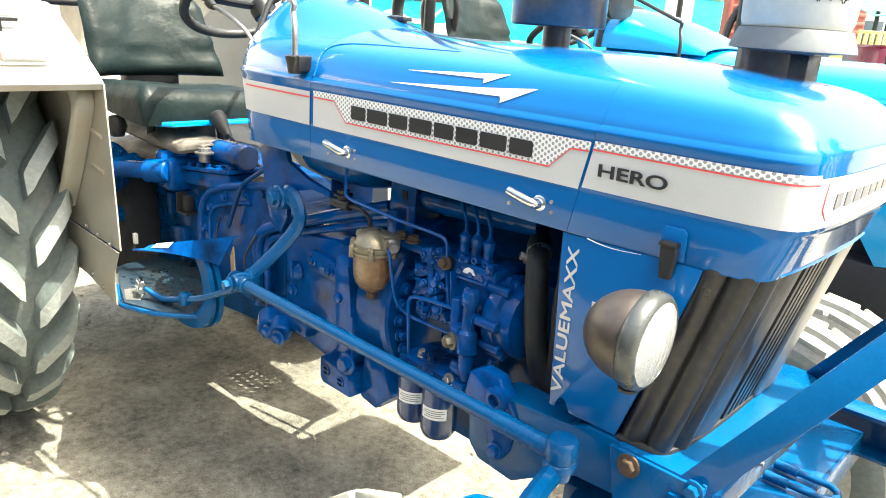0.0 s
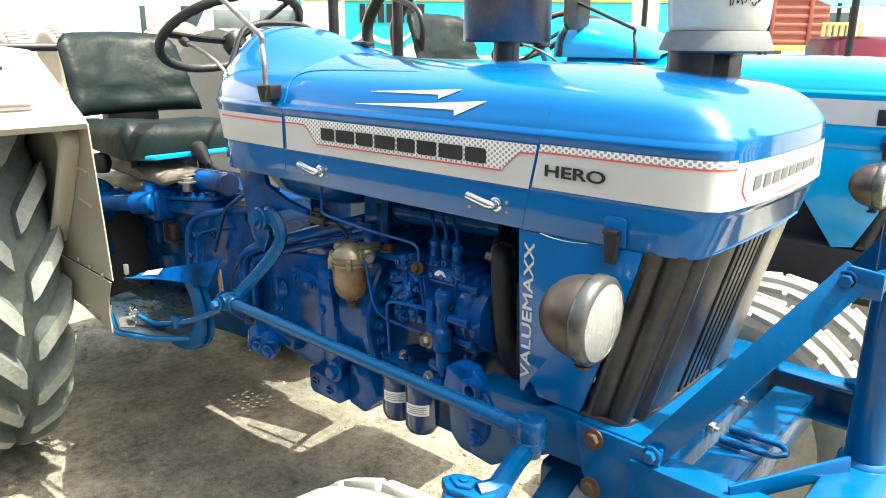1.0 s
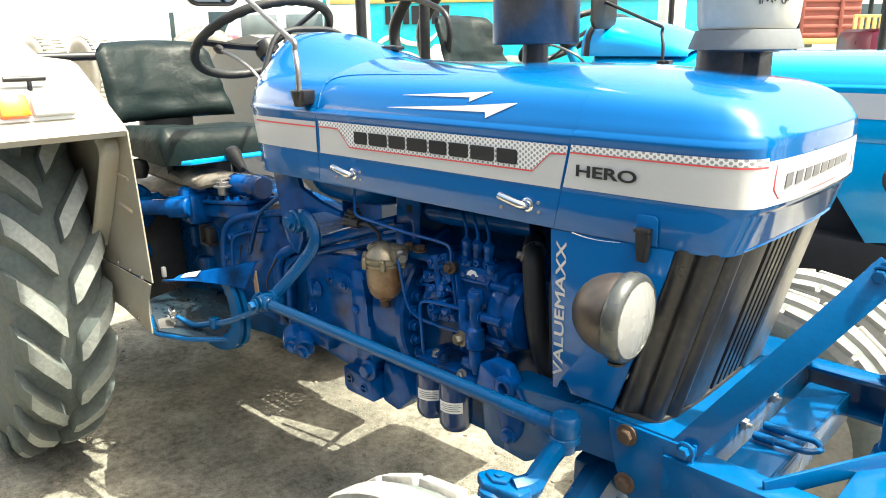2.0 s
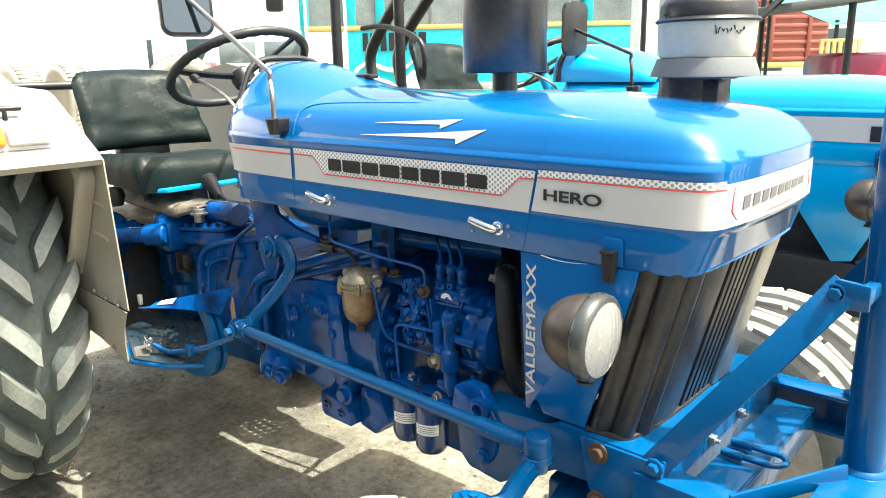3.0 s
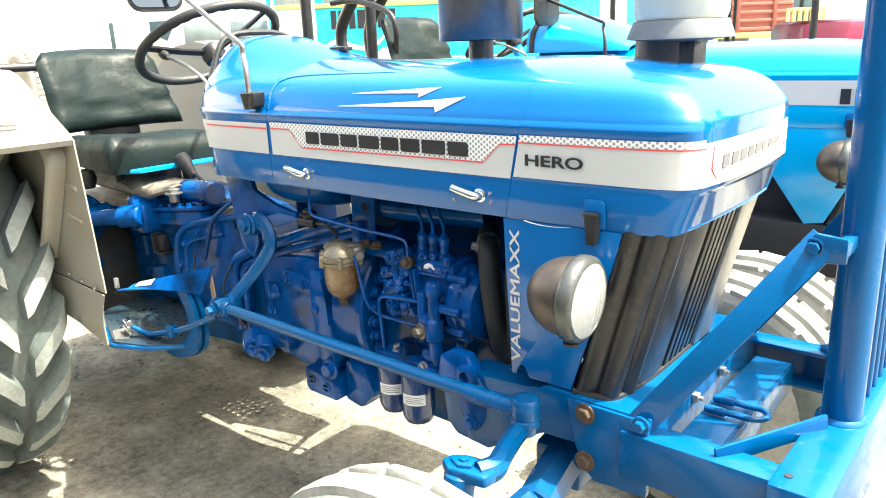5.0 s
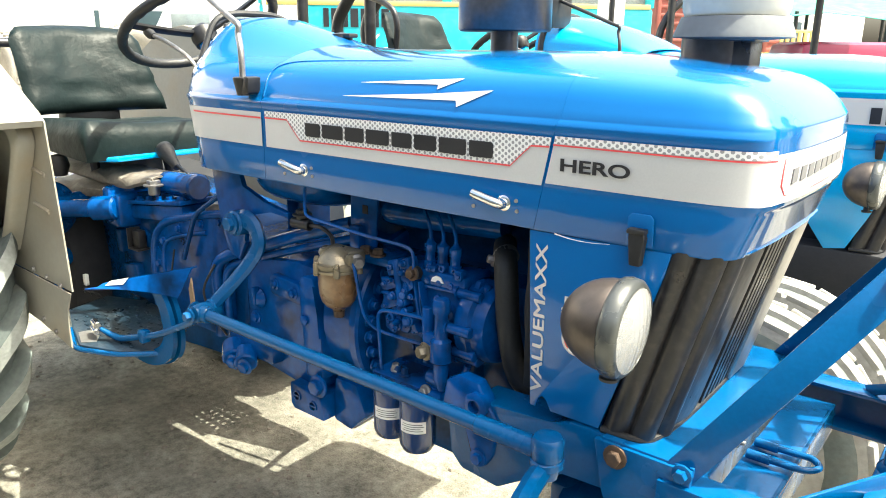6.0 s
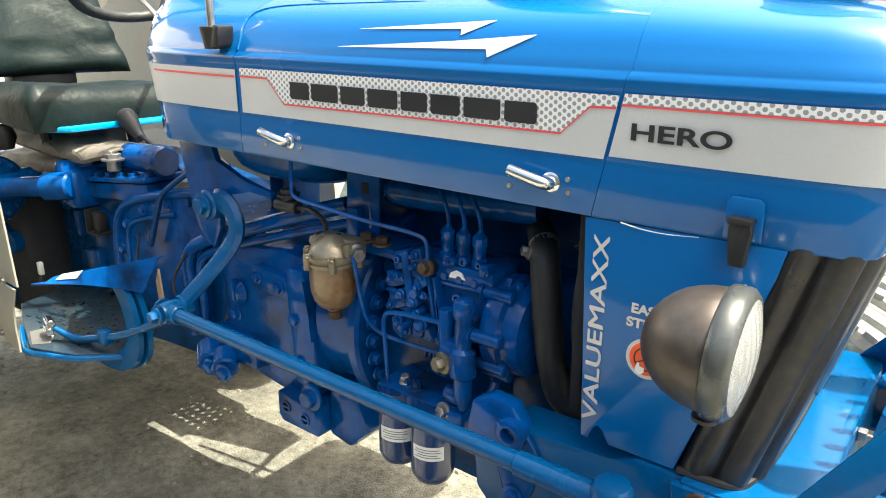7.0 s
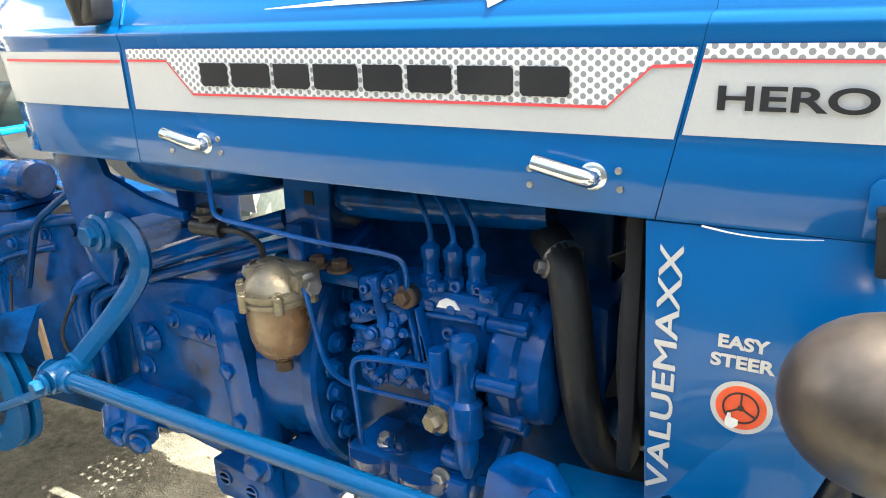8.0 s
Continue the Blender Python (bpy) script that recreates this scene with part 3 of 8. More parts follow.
# ---- fender ----
def fender(root, s, lamp=True, flap=True):
    """Mudguard: s = -1 for the side towards -y. An upright inner plate, a sloping front plate and a flat top."""
    def Y(d):
        return MID + s * d
    d0, d1 = 0.45, 0.86
    prof = [(-0.695, 1.150), (-0.72, 1.170), (-0.97, 1.312), (-1.02, 1.324), (-1.27, 1.334), (-1.40, 1.378), (-1.54, 1.400), (-1.72, 1.378), (-2.02, 1.22), (-2.30, 1.02), (-2.42, 0.80)]
    bm = bmesh.new()
    sheet(bm, [[(x, Y(d0 + (d1 - d0) * k / 4), z) for x, z in prof] for k in range(5)])
    top = part("fender_top", bm, CREAM, root, "cream sheet-metal mudguard top", smooth=30)
    thicken(top, 0.004, 0)
    bm = bmesh.new()
    outline = [(-0.656, 0.742), (-0.668, 0.90), (-0.690, 1.148)] + prof[1:] + [(-2.42, 0.75), (-1.0, 0.75)]
    slab(bm, outline, Y(d0) - 0.002, Y(d0) + 0.002)
    for z in (0.93, 1.02):
        tube(bm, [(-0.72, Y(d0) + s * 0.002, z), (-0.80, Y(d0) + s * 0.002, z + 0.012)], 0.006, 6, 0)
    part("inner_plate", bm, CREAM, root, "cream upright mudguard plate with pressed ribs")
    if not flap:
        return
    bm = bmesh.new()
    slab(bm, [(-0.686, 0.588), (-0.689, 0.64), (-0.682, 0.69), (-0.656, 0.738), (-1.0, 0.75), (-1.0, 0.63), (-0.86, 0.62)], Y(d0) + s * 0.004, Y(d0) + s * 0.008)
    part("mud_flap_plate", bm, CREAM, root, "bolted cream lower plate with a bent corner")
    bm = bmesh.new()
    for x, z in ((-0.700, 0.750), (-0.775, 0.757), (-0.85, 0.764), (-0.76, 0.615), (-0.83, 0.632)):
        hexbolt(bm, (x, Y(d0) + s * 0.008, z), (0, s, 0), 0.005, 0.006)
    loose("plate_bolt", bm, STEEL, root)
    # rolled inner lip round the wheel opening
    bm = bmesh.new()
    lip = smooth_path([(-0.93, 0, 0.80), (-0.86, 0, 0.90), (-0.80, 0, 1.0), (-0.762, 0, 1.065), (-0.748, 0, 1.10), (-0.758, 0, 1.128), (-0.79, 0, 1.142), (-0.86, 0, 1.146)], 5)
    sheet(bm, [[(p.x, Y(d0 + 0.004 + a), p.z) for p in lip] for a in (0, 0.02, 0.035)] + [[(p.x - 0.008, Y(d0 + 0.046), p.z - 0.005) for p in lip], [(p.x - 0.024, Y(d0 + 0.050), p.z - 0.014) for p in lip]])
    thicken(part("opening_lip", bm, CREAM, root, "rolled cream lip inside the wheel opening"), 0.003)
    bm = bmesh.new()
    sheet(bm, [[(-0.695, Y(d0), 1.152), (-0.695, Y(d1), 1.150)], [(-0.70, Y(d0), 1.139), (-0.70, Y(d1), 1.137)], [(-0.83, Y(d0), 1.150), (-0.83, Y(d1), 1.150)]])
    thicken(part("front_lip", bm, CREAM, root), 0.003)
    if not lamp:
        return
    mid = Vector((-0.775, Y(0.635), 1.198))
    turn = Matrix.Translation(mid + Vector((0.0, 0, 0.016))) @ Matrix.Rotation(radians(66), 4, "Y")
    bm = bmesh.new()
    box(bm, (-0.036, -0.095, 0.0), (0.036, 0.095, 0.018), 0.005, turn)
    lamp_base = part("side_lamp", bm, WHITE, root, "side lamp with an orange and a clear lens")
    for y0, y1, mat, nm in ((-0.015, 0.085, CLEAR, "clear_lens"), (-0.088, -0.02, ORANGE, "orange_lens")):
        bm = bmesh.new()
        box(bm, (-0.028, y0, 0.012), (0.028, y1, 0.038), 0.007, turn)
        part(nm, bm, mat, lamp_base)
    bm = bmesh.new()
    a = Vector((-0.87, Y(0.62), 1.235))
    rod(bm, a + Vector((0, -0.05, 0.05)), a + Vector((0, 0.05, 0.05)), 0.007)
    rod(bm, a + Vector((0, 0.01, 0.0)), a + Vector((0, 0.01, 0.05)), 0.006)
    part("grab_handle", bm, BLACK, root)
    bm = bmesh.new()
    rod(bm, (-1.75, MID - 0.84, 1.328), (-1.75, MID + 0.0, 1.328), 0.016)
    part("rear_bar", bm, BLACK, root, "black bar behind the seat")


# ---- seat, wheel and dash ----
SEAT_MID = 0.205


def seat(root, dx=0.0, dz=0.0):
    move = Matrix.Translation((dx, 0, dz))
    bm = bmesh.new()
    grid = []
    for i in range(15):
        v = i / 14
        z = 1.115 + 0.258 * v
        row = []
        for k in range(25):
            u = k / 24 * 2 - 1
            wdt = 0.222 * (1 - 0.5 * max(0, abs(v - 0.45) - 0.42) ** 1.5 * 6) - (0.045 * v if u > 0 else 0.0)
            bulge = 0.05 * math.sqrt(max(0, 1 - abs(u) ** 4)) * math.sqrt(max(0, 1 - abs(2 * v - 1) ** 5))
            curve = 0.06 * u * u
            row.append(Vector((-1.29 + curve + bulge - 0.10 * v + 0.006 * noise.noise((u * 3, v * 4, 1.3)) - 0.012 * math.exp(-((v - 0.30 - 0.05 * u) / 0.03) ** 2) - 0.008 * math.exp(-((v - 0.2 - 0.1 * u) / 0.025) ** 2) + 0.007 * noise.noise((u * 6 + v * 3, v * 9, 4.1)), SEAT_MID + wdt * u, z + 0.010 * (1 - u * u) * (v > 0.8))))
        grid.append(row)
    sheet(bm, grid)
    back = [[Vector((p.x - 0.05 * math.sqrt(max(0, 1 - abs(k / 12 - 1) ** 4)), p.y, p.z)) if 0 < i < 14 else Vector((p.x - 0.012, p.y, p.z)) for k, p in enumerate(row)] for i, row in enumerate(grid)]
    sheet(bm, back)
    for edge in (0, -1):
        sheet(bm, [grid[edge], back[edge]])
    for edge in (0, -1):
        sheet(bm, [[r[edge] for r in grid], [r[edge] for r in back]])
    bmesh.ops.remove_doubles(bm, verts=bm.verts, dist=0.001)
    bm.transform(move)
    part("seat_back", bm, VINYL, root, "creased black vinyl backrest", smooth=70)
    bm = bmesh.new()
    grid = []
    for i in range(17):
        v = i / 16
        x = -1.30 + 0.40 * v
        row = []
        for k in range(25):
            u = k / 24 * 2 - 1
            e = math.sqrt(max(0, 1 - abs(u) ** 12)) * math.sqrt(max(0, 1 - abs(2 * v - 1) ** 12))
            row.append(Vector((x, SEAT_MID + 0.225 * u, 1.048 + 0.045 * e + 0.016 * abs(u) ** 3 * e + 0.015 * v - 0.012 * u + 0.005 * noise.noise((u * 4, v * 5, 7)) - 0.006 * math.exp(-((v - 0.55) / 0.02) ** 2))))
        grid.append(row)
    sheet(bm, grid)
    low = [[Vector((MIDX(p.x, -1.10, 0.985), MIDX(p.y, SEAT_MID, 0.985), 1.018 + 0.008 * math.sin(9 * p.x))) for p in row] for row in grid]
    sheet(bm, low)
    for edge in (0, -1):
        sheet(bm, [grid[edge], low[edge]])
        sheet(bm, [[r[edge] for r in grid], [r[edge] for r in low]])
    bmesh.ops.remove_doubles(bm, verts=bm.verts, dist=0.0005)
    bm.transform(move)
    part("seat_cushion", bm, VINYL, root, "creased black vinyl seat cushion", smooth=70)
    bm = bmesh.new()
    slab(bm, [(-1.22, 0.02), (-0.92, 0.02), (-0.88, 0.06), (-0.88, 0.40), (-0.92, 0.44), (-1.22, 0.44)], 1.006, 1.020, "z", 0.004)
    bm.transform(move)
    part("seat_pan", bm, SKYBLUE, root, "light blue pressed seat pan")
    bm = bmesh.new()
    box(bm, (-1.36, SEAT_MID - 0.09, 1.05), (-1.30, SEAT_MID + 0.09, 1.14), 0.008)
    bm.transform(move)
    part("seat_bracket", bm, BLACK, root)
    bm = bmesh.new()
    box(bm, (-1.2, SEAT_MID - 0.07, 0.84), (-1.02, SEAT_MID + 0.07, 0.995), 0.012)
    bm.transform(move)
    part("seat_support", bm, BLACK, root)


def MIDX(v, c, k):
    return c + (v - c) * k


def steering(root, mat):
    hub = Vector((-0.70, MID - 0.004, 1.343))
    axis = Vector((-0.50, 0, 0.866)).normalized()
    turn = frame_to(hub, hub + axis)
    bm = bmesh.new()
    R, seg = 0.205, 72
    rings = []
    for k in range(seg):
        a = 2 * math.pi * k / seg
        c = Vector((math.cos(a), math.sin(a), 0))
        ring = []
        for j in range(10):
            b = 2 * math.pi * j / 10
            rr = 0.0128 + (0.0022 if (k % 2 and math.cos(b) < -0.2) else 0)
            ring.append(bm.verts.new(turn @ (c * (R + rr * math.cos(b)) + Vector((0, 0, rr * math.sin(b) + 0.035)))))
        rings.append(ring)
    for k in range(seg):
        a, b = rings[k], rings[(k + 1) % seg]
        for j in range(10):
            bm.faces.new((a[j], a[(j + 1) % 10], b[(j + 1) % 10], b[j]))
    wheel = part("steering_wheel", bm, RUBBER, root, "black steering wheel with a finger-ribbed rim", smooth=60)
    bm = bmesh.new()
    for k in range(3):
        a = math.pi / 2 + k * 2 * math.pi / 3 + 0.5
        d = Vector((math.cos(a), math.sin(a), 0))
        tube(bm, [turn @ (d * 0.02 + Vector((0, 0, 0.01))), turn @ (d * 0.1 + Vector((0, 0, 0.018))), turn @ (d * (R - 0.005) + Vector((0, 0, 0.034)))], 0.012, 8, 4, 0.5)
    lathe(bm, [(0, 0.035), (0.02, 0.034), (0.034, 0.022), (0.036, 0.0), (0.03, -0.02)], turn, 20)
    part("spoke", bm, BLACK, wheel, "black spokes and hub cap")
    bm = bmesh.new()
    rod(bm, hub - axis * 0.015, hub - axis * 0.40, 0.024)
    part("steering_column", bm, mat, root, "blue steering column")
    bm = bmesh.new()
    tube(bm, [(-0.52, 0.10, 1.27), (-0.55, 0.09, 1.30), (-0.62, 0.085, 1.33), (-0.69, 0.09, 1.345)], 0.005, 8)
    part("throttle_lever", bm, STEEL, root)
    bm = bmesh.new()
    m = frame_to((-0.685, 0.09, 1.343), (-0.74, 0.095, 1.36))
    lathe(bm, [(0, 0), (0.008, 0.002), (0.013, 0.02), (0.011, 0.04), (0, 0.046)], m, 14)
    part("lever_knob", bm, RUBBER, root)


def mirror(root, base, bend, plate, size, near):
    """A rear-view mirror on a bent arm, in a clamp on the bonnet side."""
    b = Vector(base)
    bm = bmesh.new()
    lathe(bm, [(0.013, -0.035), (0.016, -0.02), (0.02, 0.0), (0.016, 0.002), (0.0, 0.002)], Matrix.Translation(b), 14)
    slab(bm, [(b.x + 0.008, b.z - 0.034), (b.x + 0.030, b.z - 0.03), (b.x + 0.034, b.z + 0.002), (b.x + 0.02, b.z + 0.004), (b.x + 0.008, b.z - 0.006)], b.y - 0.012, b.y + 0.02, "y", 0.003)
    part("mirror_clamp", bm, BLACK, root, "black mirror clamp")
    bm = bmesh.new()
    tube(bm, [b - Vector((0, 0, 0.02)), b + Vector((0, 0, 0.05)), Vector(bend) - Vector((0, 0, 0.02)), Vector(bend), Vector(bend) + (Vector(plate) - Vector(bend)) * 0.12, plate], 0.0065, 10, 5)
    part("mirror_arm", bm, STEEL if near else BLACK, root, "thin bent mirror arm")
    w, h = size
    n = Vector((0.86, -0.30, 0.10)).normalized() if near else Vector((-0.9, 0.2, 0))
    m = frame_to(plate, Vector(plate) + n)
    bm = bmesh.new()
    def rounded(u, v, r):
        return [(cx * (u - r) + r * math.cos(a), cy * (v - r) + r * math.sin(a)) for cx, cy, a0 in ((1, 1, 0), (-1, 1, 90), (-1, -1, 180), (1, -1, 270)) for a in (radians(a0 + 15 * k) for k in range(7))]

    slab(bm, rounded(w / 2, h / 2, 0.028), -0.012, 0.006, "z", 0.004)
    bm.transform(m)
    back = part("mirror_shell", bm, BLACK, root, "rounded black mirror shell")
    bm = bmesh.new()
    slab(bm, rounded(w / 2 - 0.008, h / 2 - 0.008, 0.022), 0.004, 0.008, "z")
    bm.transform(m)
    part("mirror_glass", bm, MIRROR, back)


def headlight(root, c, s, way=(1, 0, 0)):
    """A round lamp with a domed shell, a bright rim and a fluted lens, on a short bracket."""
    m = frame_to(c, Vector(c) + Vector(way))
    m = m @ Matrix.Scale(0.92, 4)
    bm = bmesh.new()
    lathe(bm, [(0, -0.072), (0.010, -0.0713), (0.02, -0.069), (0.031, -0.0640), (0.042, -0.056), (0.051, -0.0465), (0.058, -0.036), (0.0635, -0.0235), (0.067, -0.010), (0.0695, 0.012), (0.068, 0.014)], m, 96)
    body = part("headlight", bm, LAMPBODY, root, "round headlight with a worn brown-black domed shell", smooth=70)
    bm = bmesh.new()
    lathe(bm, [(0.069, 0.008), (0.073, 0.010), (0.0745, 0.018), (0.073, 0.030), (0.067, 0.036), (0.063, 0.037), (0.062, 0.033)], m, 96)
    part("headlight_rim", bm, LAMPRIM, body, "bright worn metal rim", smooth=70)
    bm = bmesh.new()
    lathe(bm, [(0.0, -0.035), (0.012, -0.034), (0.035, -0.022), (0.055, 0.005), (0.062, 0.030)], m, 32)
    part("reflector", bm, REFLECT, body, "silvered reflector bowl", smooth=70)
    bm = bmesh.new()
    lathe(bm, [(0, -0.03), (0.006, -0.03), (0.008, 0.0), (0.006, 0.012), (0, 0.014)], m, 12)
    part("bulb", bm, CLEAR, body)
    bm = bmesh.new()
    n = 56
    rows = []
    for i in range(n + 1):
        u = i / n * 2 - 1
        row = []
        for k in range(n + 1):
            v = k / n * 2 - 1
            q = max(abs(u), abs(v), 1e-6)
            rr = math.hypot(u, v)
            f = 0.0635 * q / rr if rr > 0 else 0
            x, y = u * f, v * f
            row.append(m @ Vector((x, y, 0.036 + 0.011 * (1 - (x * x + y * y) / 0.0635 ** 2) + 0.00035 * math.sin(x * 420))))
        rows.append(row)
    sheet(bm, rows)
    lens = part("lens", bm, GLASS, body, "clear fluted glass lens", smooth=80)
    lens.visible_shadow = False
    bm = bmesh.new()
    rod(bm, Vector(c) + Vector((-0.012, -s * 0.055, -0.02)), (c[0] - 0.012, MID + s * 0.24, c[2] - 0.03), 0.014)
    hexbolt(bm, Vector(c) + Vector((0.004, 0, -0.078)), (0, 0, 1), 0.009, 0.016)
    loose("lamp_bracket", bm, BLACK, root)


def side_panel(root, mat, near=True):
    """The sheet below the nose beside the radiator, with an upstanding edge."""
    def Y(d):
        return d if near else 2 * MID - d
    outline = [(0.508, 1.050), (0.735, 1.052), (0.728, 1.02), (0.646, 0.757), (0.56, 0.757), (0.553, 0.776), (0.545, 0.781), (0.537, 0.776), (0.533, 0.757), (0.522, 0.757)]
    bm = bmesh.new()
    slab(bm, outline, Y(0.004), Y(0.010), "y", 0.0015)
    return part("side_panel", bm, mat, root, "blue sheet-metal panel beside the radiator")


def grille(root):
    """A ribbed black radiator guard, leaning forward at the top, wrapped round from the side to the front."""
    base = [(0.648, 0.016), (0.696, 0.018), (0.714, 0.026), (0.724, 0.046), (0.728, 0.10), (0.730, 0.20), (0.728, 0.32), (0.724, 0.385), (0.712, 0.405), (0.648, 0.412)]
    lens = [0.0]
    for (a, b), (c, d) in zip(base, base[1:]):
        lens.append(lens[-1] + math.hypot(c - a, d - b))

    def at(s):
        x, y = np.interp(s, lens, [p[0] for p in base]), np.interp(s, lens, [p[1] for p in base])
        e = 0.004
        x2, y2 = np.interp(s + e, lens, [p[0] for p in base]), np.interp(s + e, lens, [p[1] for p in base])
        x1, y1 = np.interp(s - e, lens, [p[0] for p in base]), np.interp(s - e, lens, [p[1] for p in base])
        n = Vector((y2 - y1, -(x2 - x1), 0))
        return Vector((x, y, 0)), n.normalized()

    def rib(s):
        if s < 0.126:
            return 0.013 * abs(math.sin(math.pi * s / 0.042)) ** 0.7
        if s < 0.215:
            return 0.006 + 0.004 * math.sin(math.pi * (s - 0.126) / 0.089)
        return 0.008 * (1 if ((s - 0.215) * 100) % 2.4 > 0.9 else -0.5)

    bm = bmesh.new()
    n = 300
    rows = []
    for z in (0.756, 0.80, 0.86, 0.92, 0.98, 1.03, 1.056):
        row = []
        for i in range(n + 1):
            p, nr = at(lens[-1] * i / n)
            row.append(p + nr * rib(lens[-1] * i / n) + Vector(((z - 0.756) * 0.262, 0, z)))
        rows.append(row)
    sheet(bm, rows)
    part("radiator_guard", bm, GUARD, root, "black ribbed radiator guard with worn paint", smooth=45)
    bm = bmesh.new()
    slab(bm, [(0.729, 0.758), (0.743, 0.758), (0.819, 1.056), (0.805, 1.056)], 0.312, 0.392, "y", 0.003)
    part("guard_strip", bm, ALU, root, "dull aluminium strip")
    bm = bmesh.new()
    tube(bm, [(x + (0.006 if i > 3 else 0.002), y - (0.008 if i < 4 else -0.0), 0.757) for i, (x, y) in enumerate(base[:8])], 0.006, 8, 3)
    part("guard_seal", bm, RUBBER, root, "black rubber edging under the guard")


def clamp_hook(root, x, s):
    """A rubber pull latch on the lower edge of the nose."""
    bm = bmesh.new()
    y = MID + s * 0.25
    slab(bm, [(x - 0.020, 1.056), (x - 0.019, 1.096), (x - 0.014, 1.102), (x + 0.014, 1.102), (x + 0.019, 1.096), (x + 0.020, 1.056)], y + s * 0.000, y + s * 0.003, "y", 0.0015)
    part("latch_seat", bm, HOOD, root, "pressed recess round the rubber latch")
    bm = bmesh.new()
    slab(bm, [(x - 0.008, 1.030), (x - 0.012, 1.070), (x - 0.011, 1.082), (x + 0.011, 1.082), (x + 0.012, 1.070), (x + 0.009, 1.030)], y + s * 0.003, y + s * 0.015, "y", 0.003)
    box(bm, (x - 0.013, y + s * 0.003, 1.076), (x + 0.013, y + s * 0.019, 1.083), 0.002)
    part("rubber_latch", bm, RUBBER, root, "black rubber latch")


def catch_handle(root, x, z):
    bm = bmesh.new()
    tube(bm, [(x + 0.030, 0.004, z), (x + 0.030, -0.012, z), (x + 0.022, -0.018, z + 0.003), (x - 0.004, -0.019, z + 0.009), (x - 0.019, -0.018, z + 0.012)], lambda t: 0.0085 - 0.001 * t, 12, 5)
    handle = part("catch_handle", bm, CHROME, root, "polished bent catch handle", smooth=60)
    bm = bmesh.new()
    lathe(bm, [(0.0, 0.0), (0.0125, 0.0), (0.0125, 0.003), (0.009, 0.005), (0, 0.005)], frame_to((x + 0.030, 0.001, z), (x + 0.030, -1, z)), 20)
    part("escutcheon", bm, CHROME, handle)
    bm = bmesh.new()
    for px, pz in ((0.052, 0.006), (0.054, -0.010), (-0.030, 0.002), (-0.030, -0.013)):
        lathe(bm, [(0.0035, 0), (0.003, 0.002), (0, 0.0025)], frame_to((x + px, 0.0, z + pz), (x + px, -1, z + pz)), 10)
    loose("rivet", bm, ALU, handle)


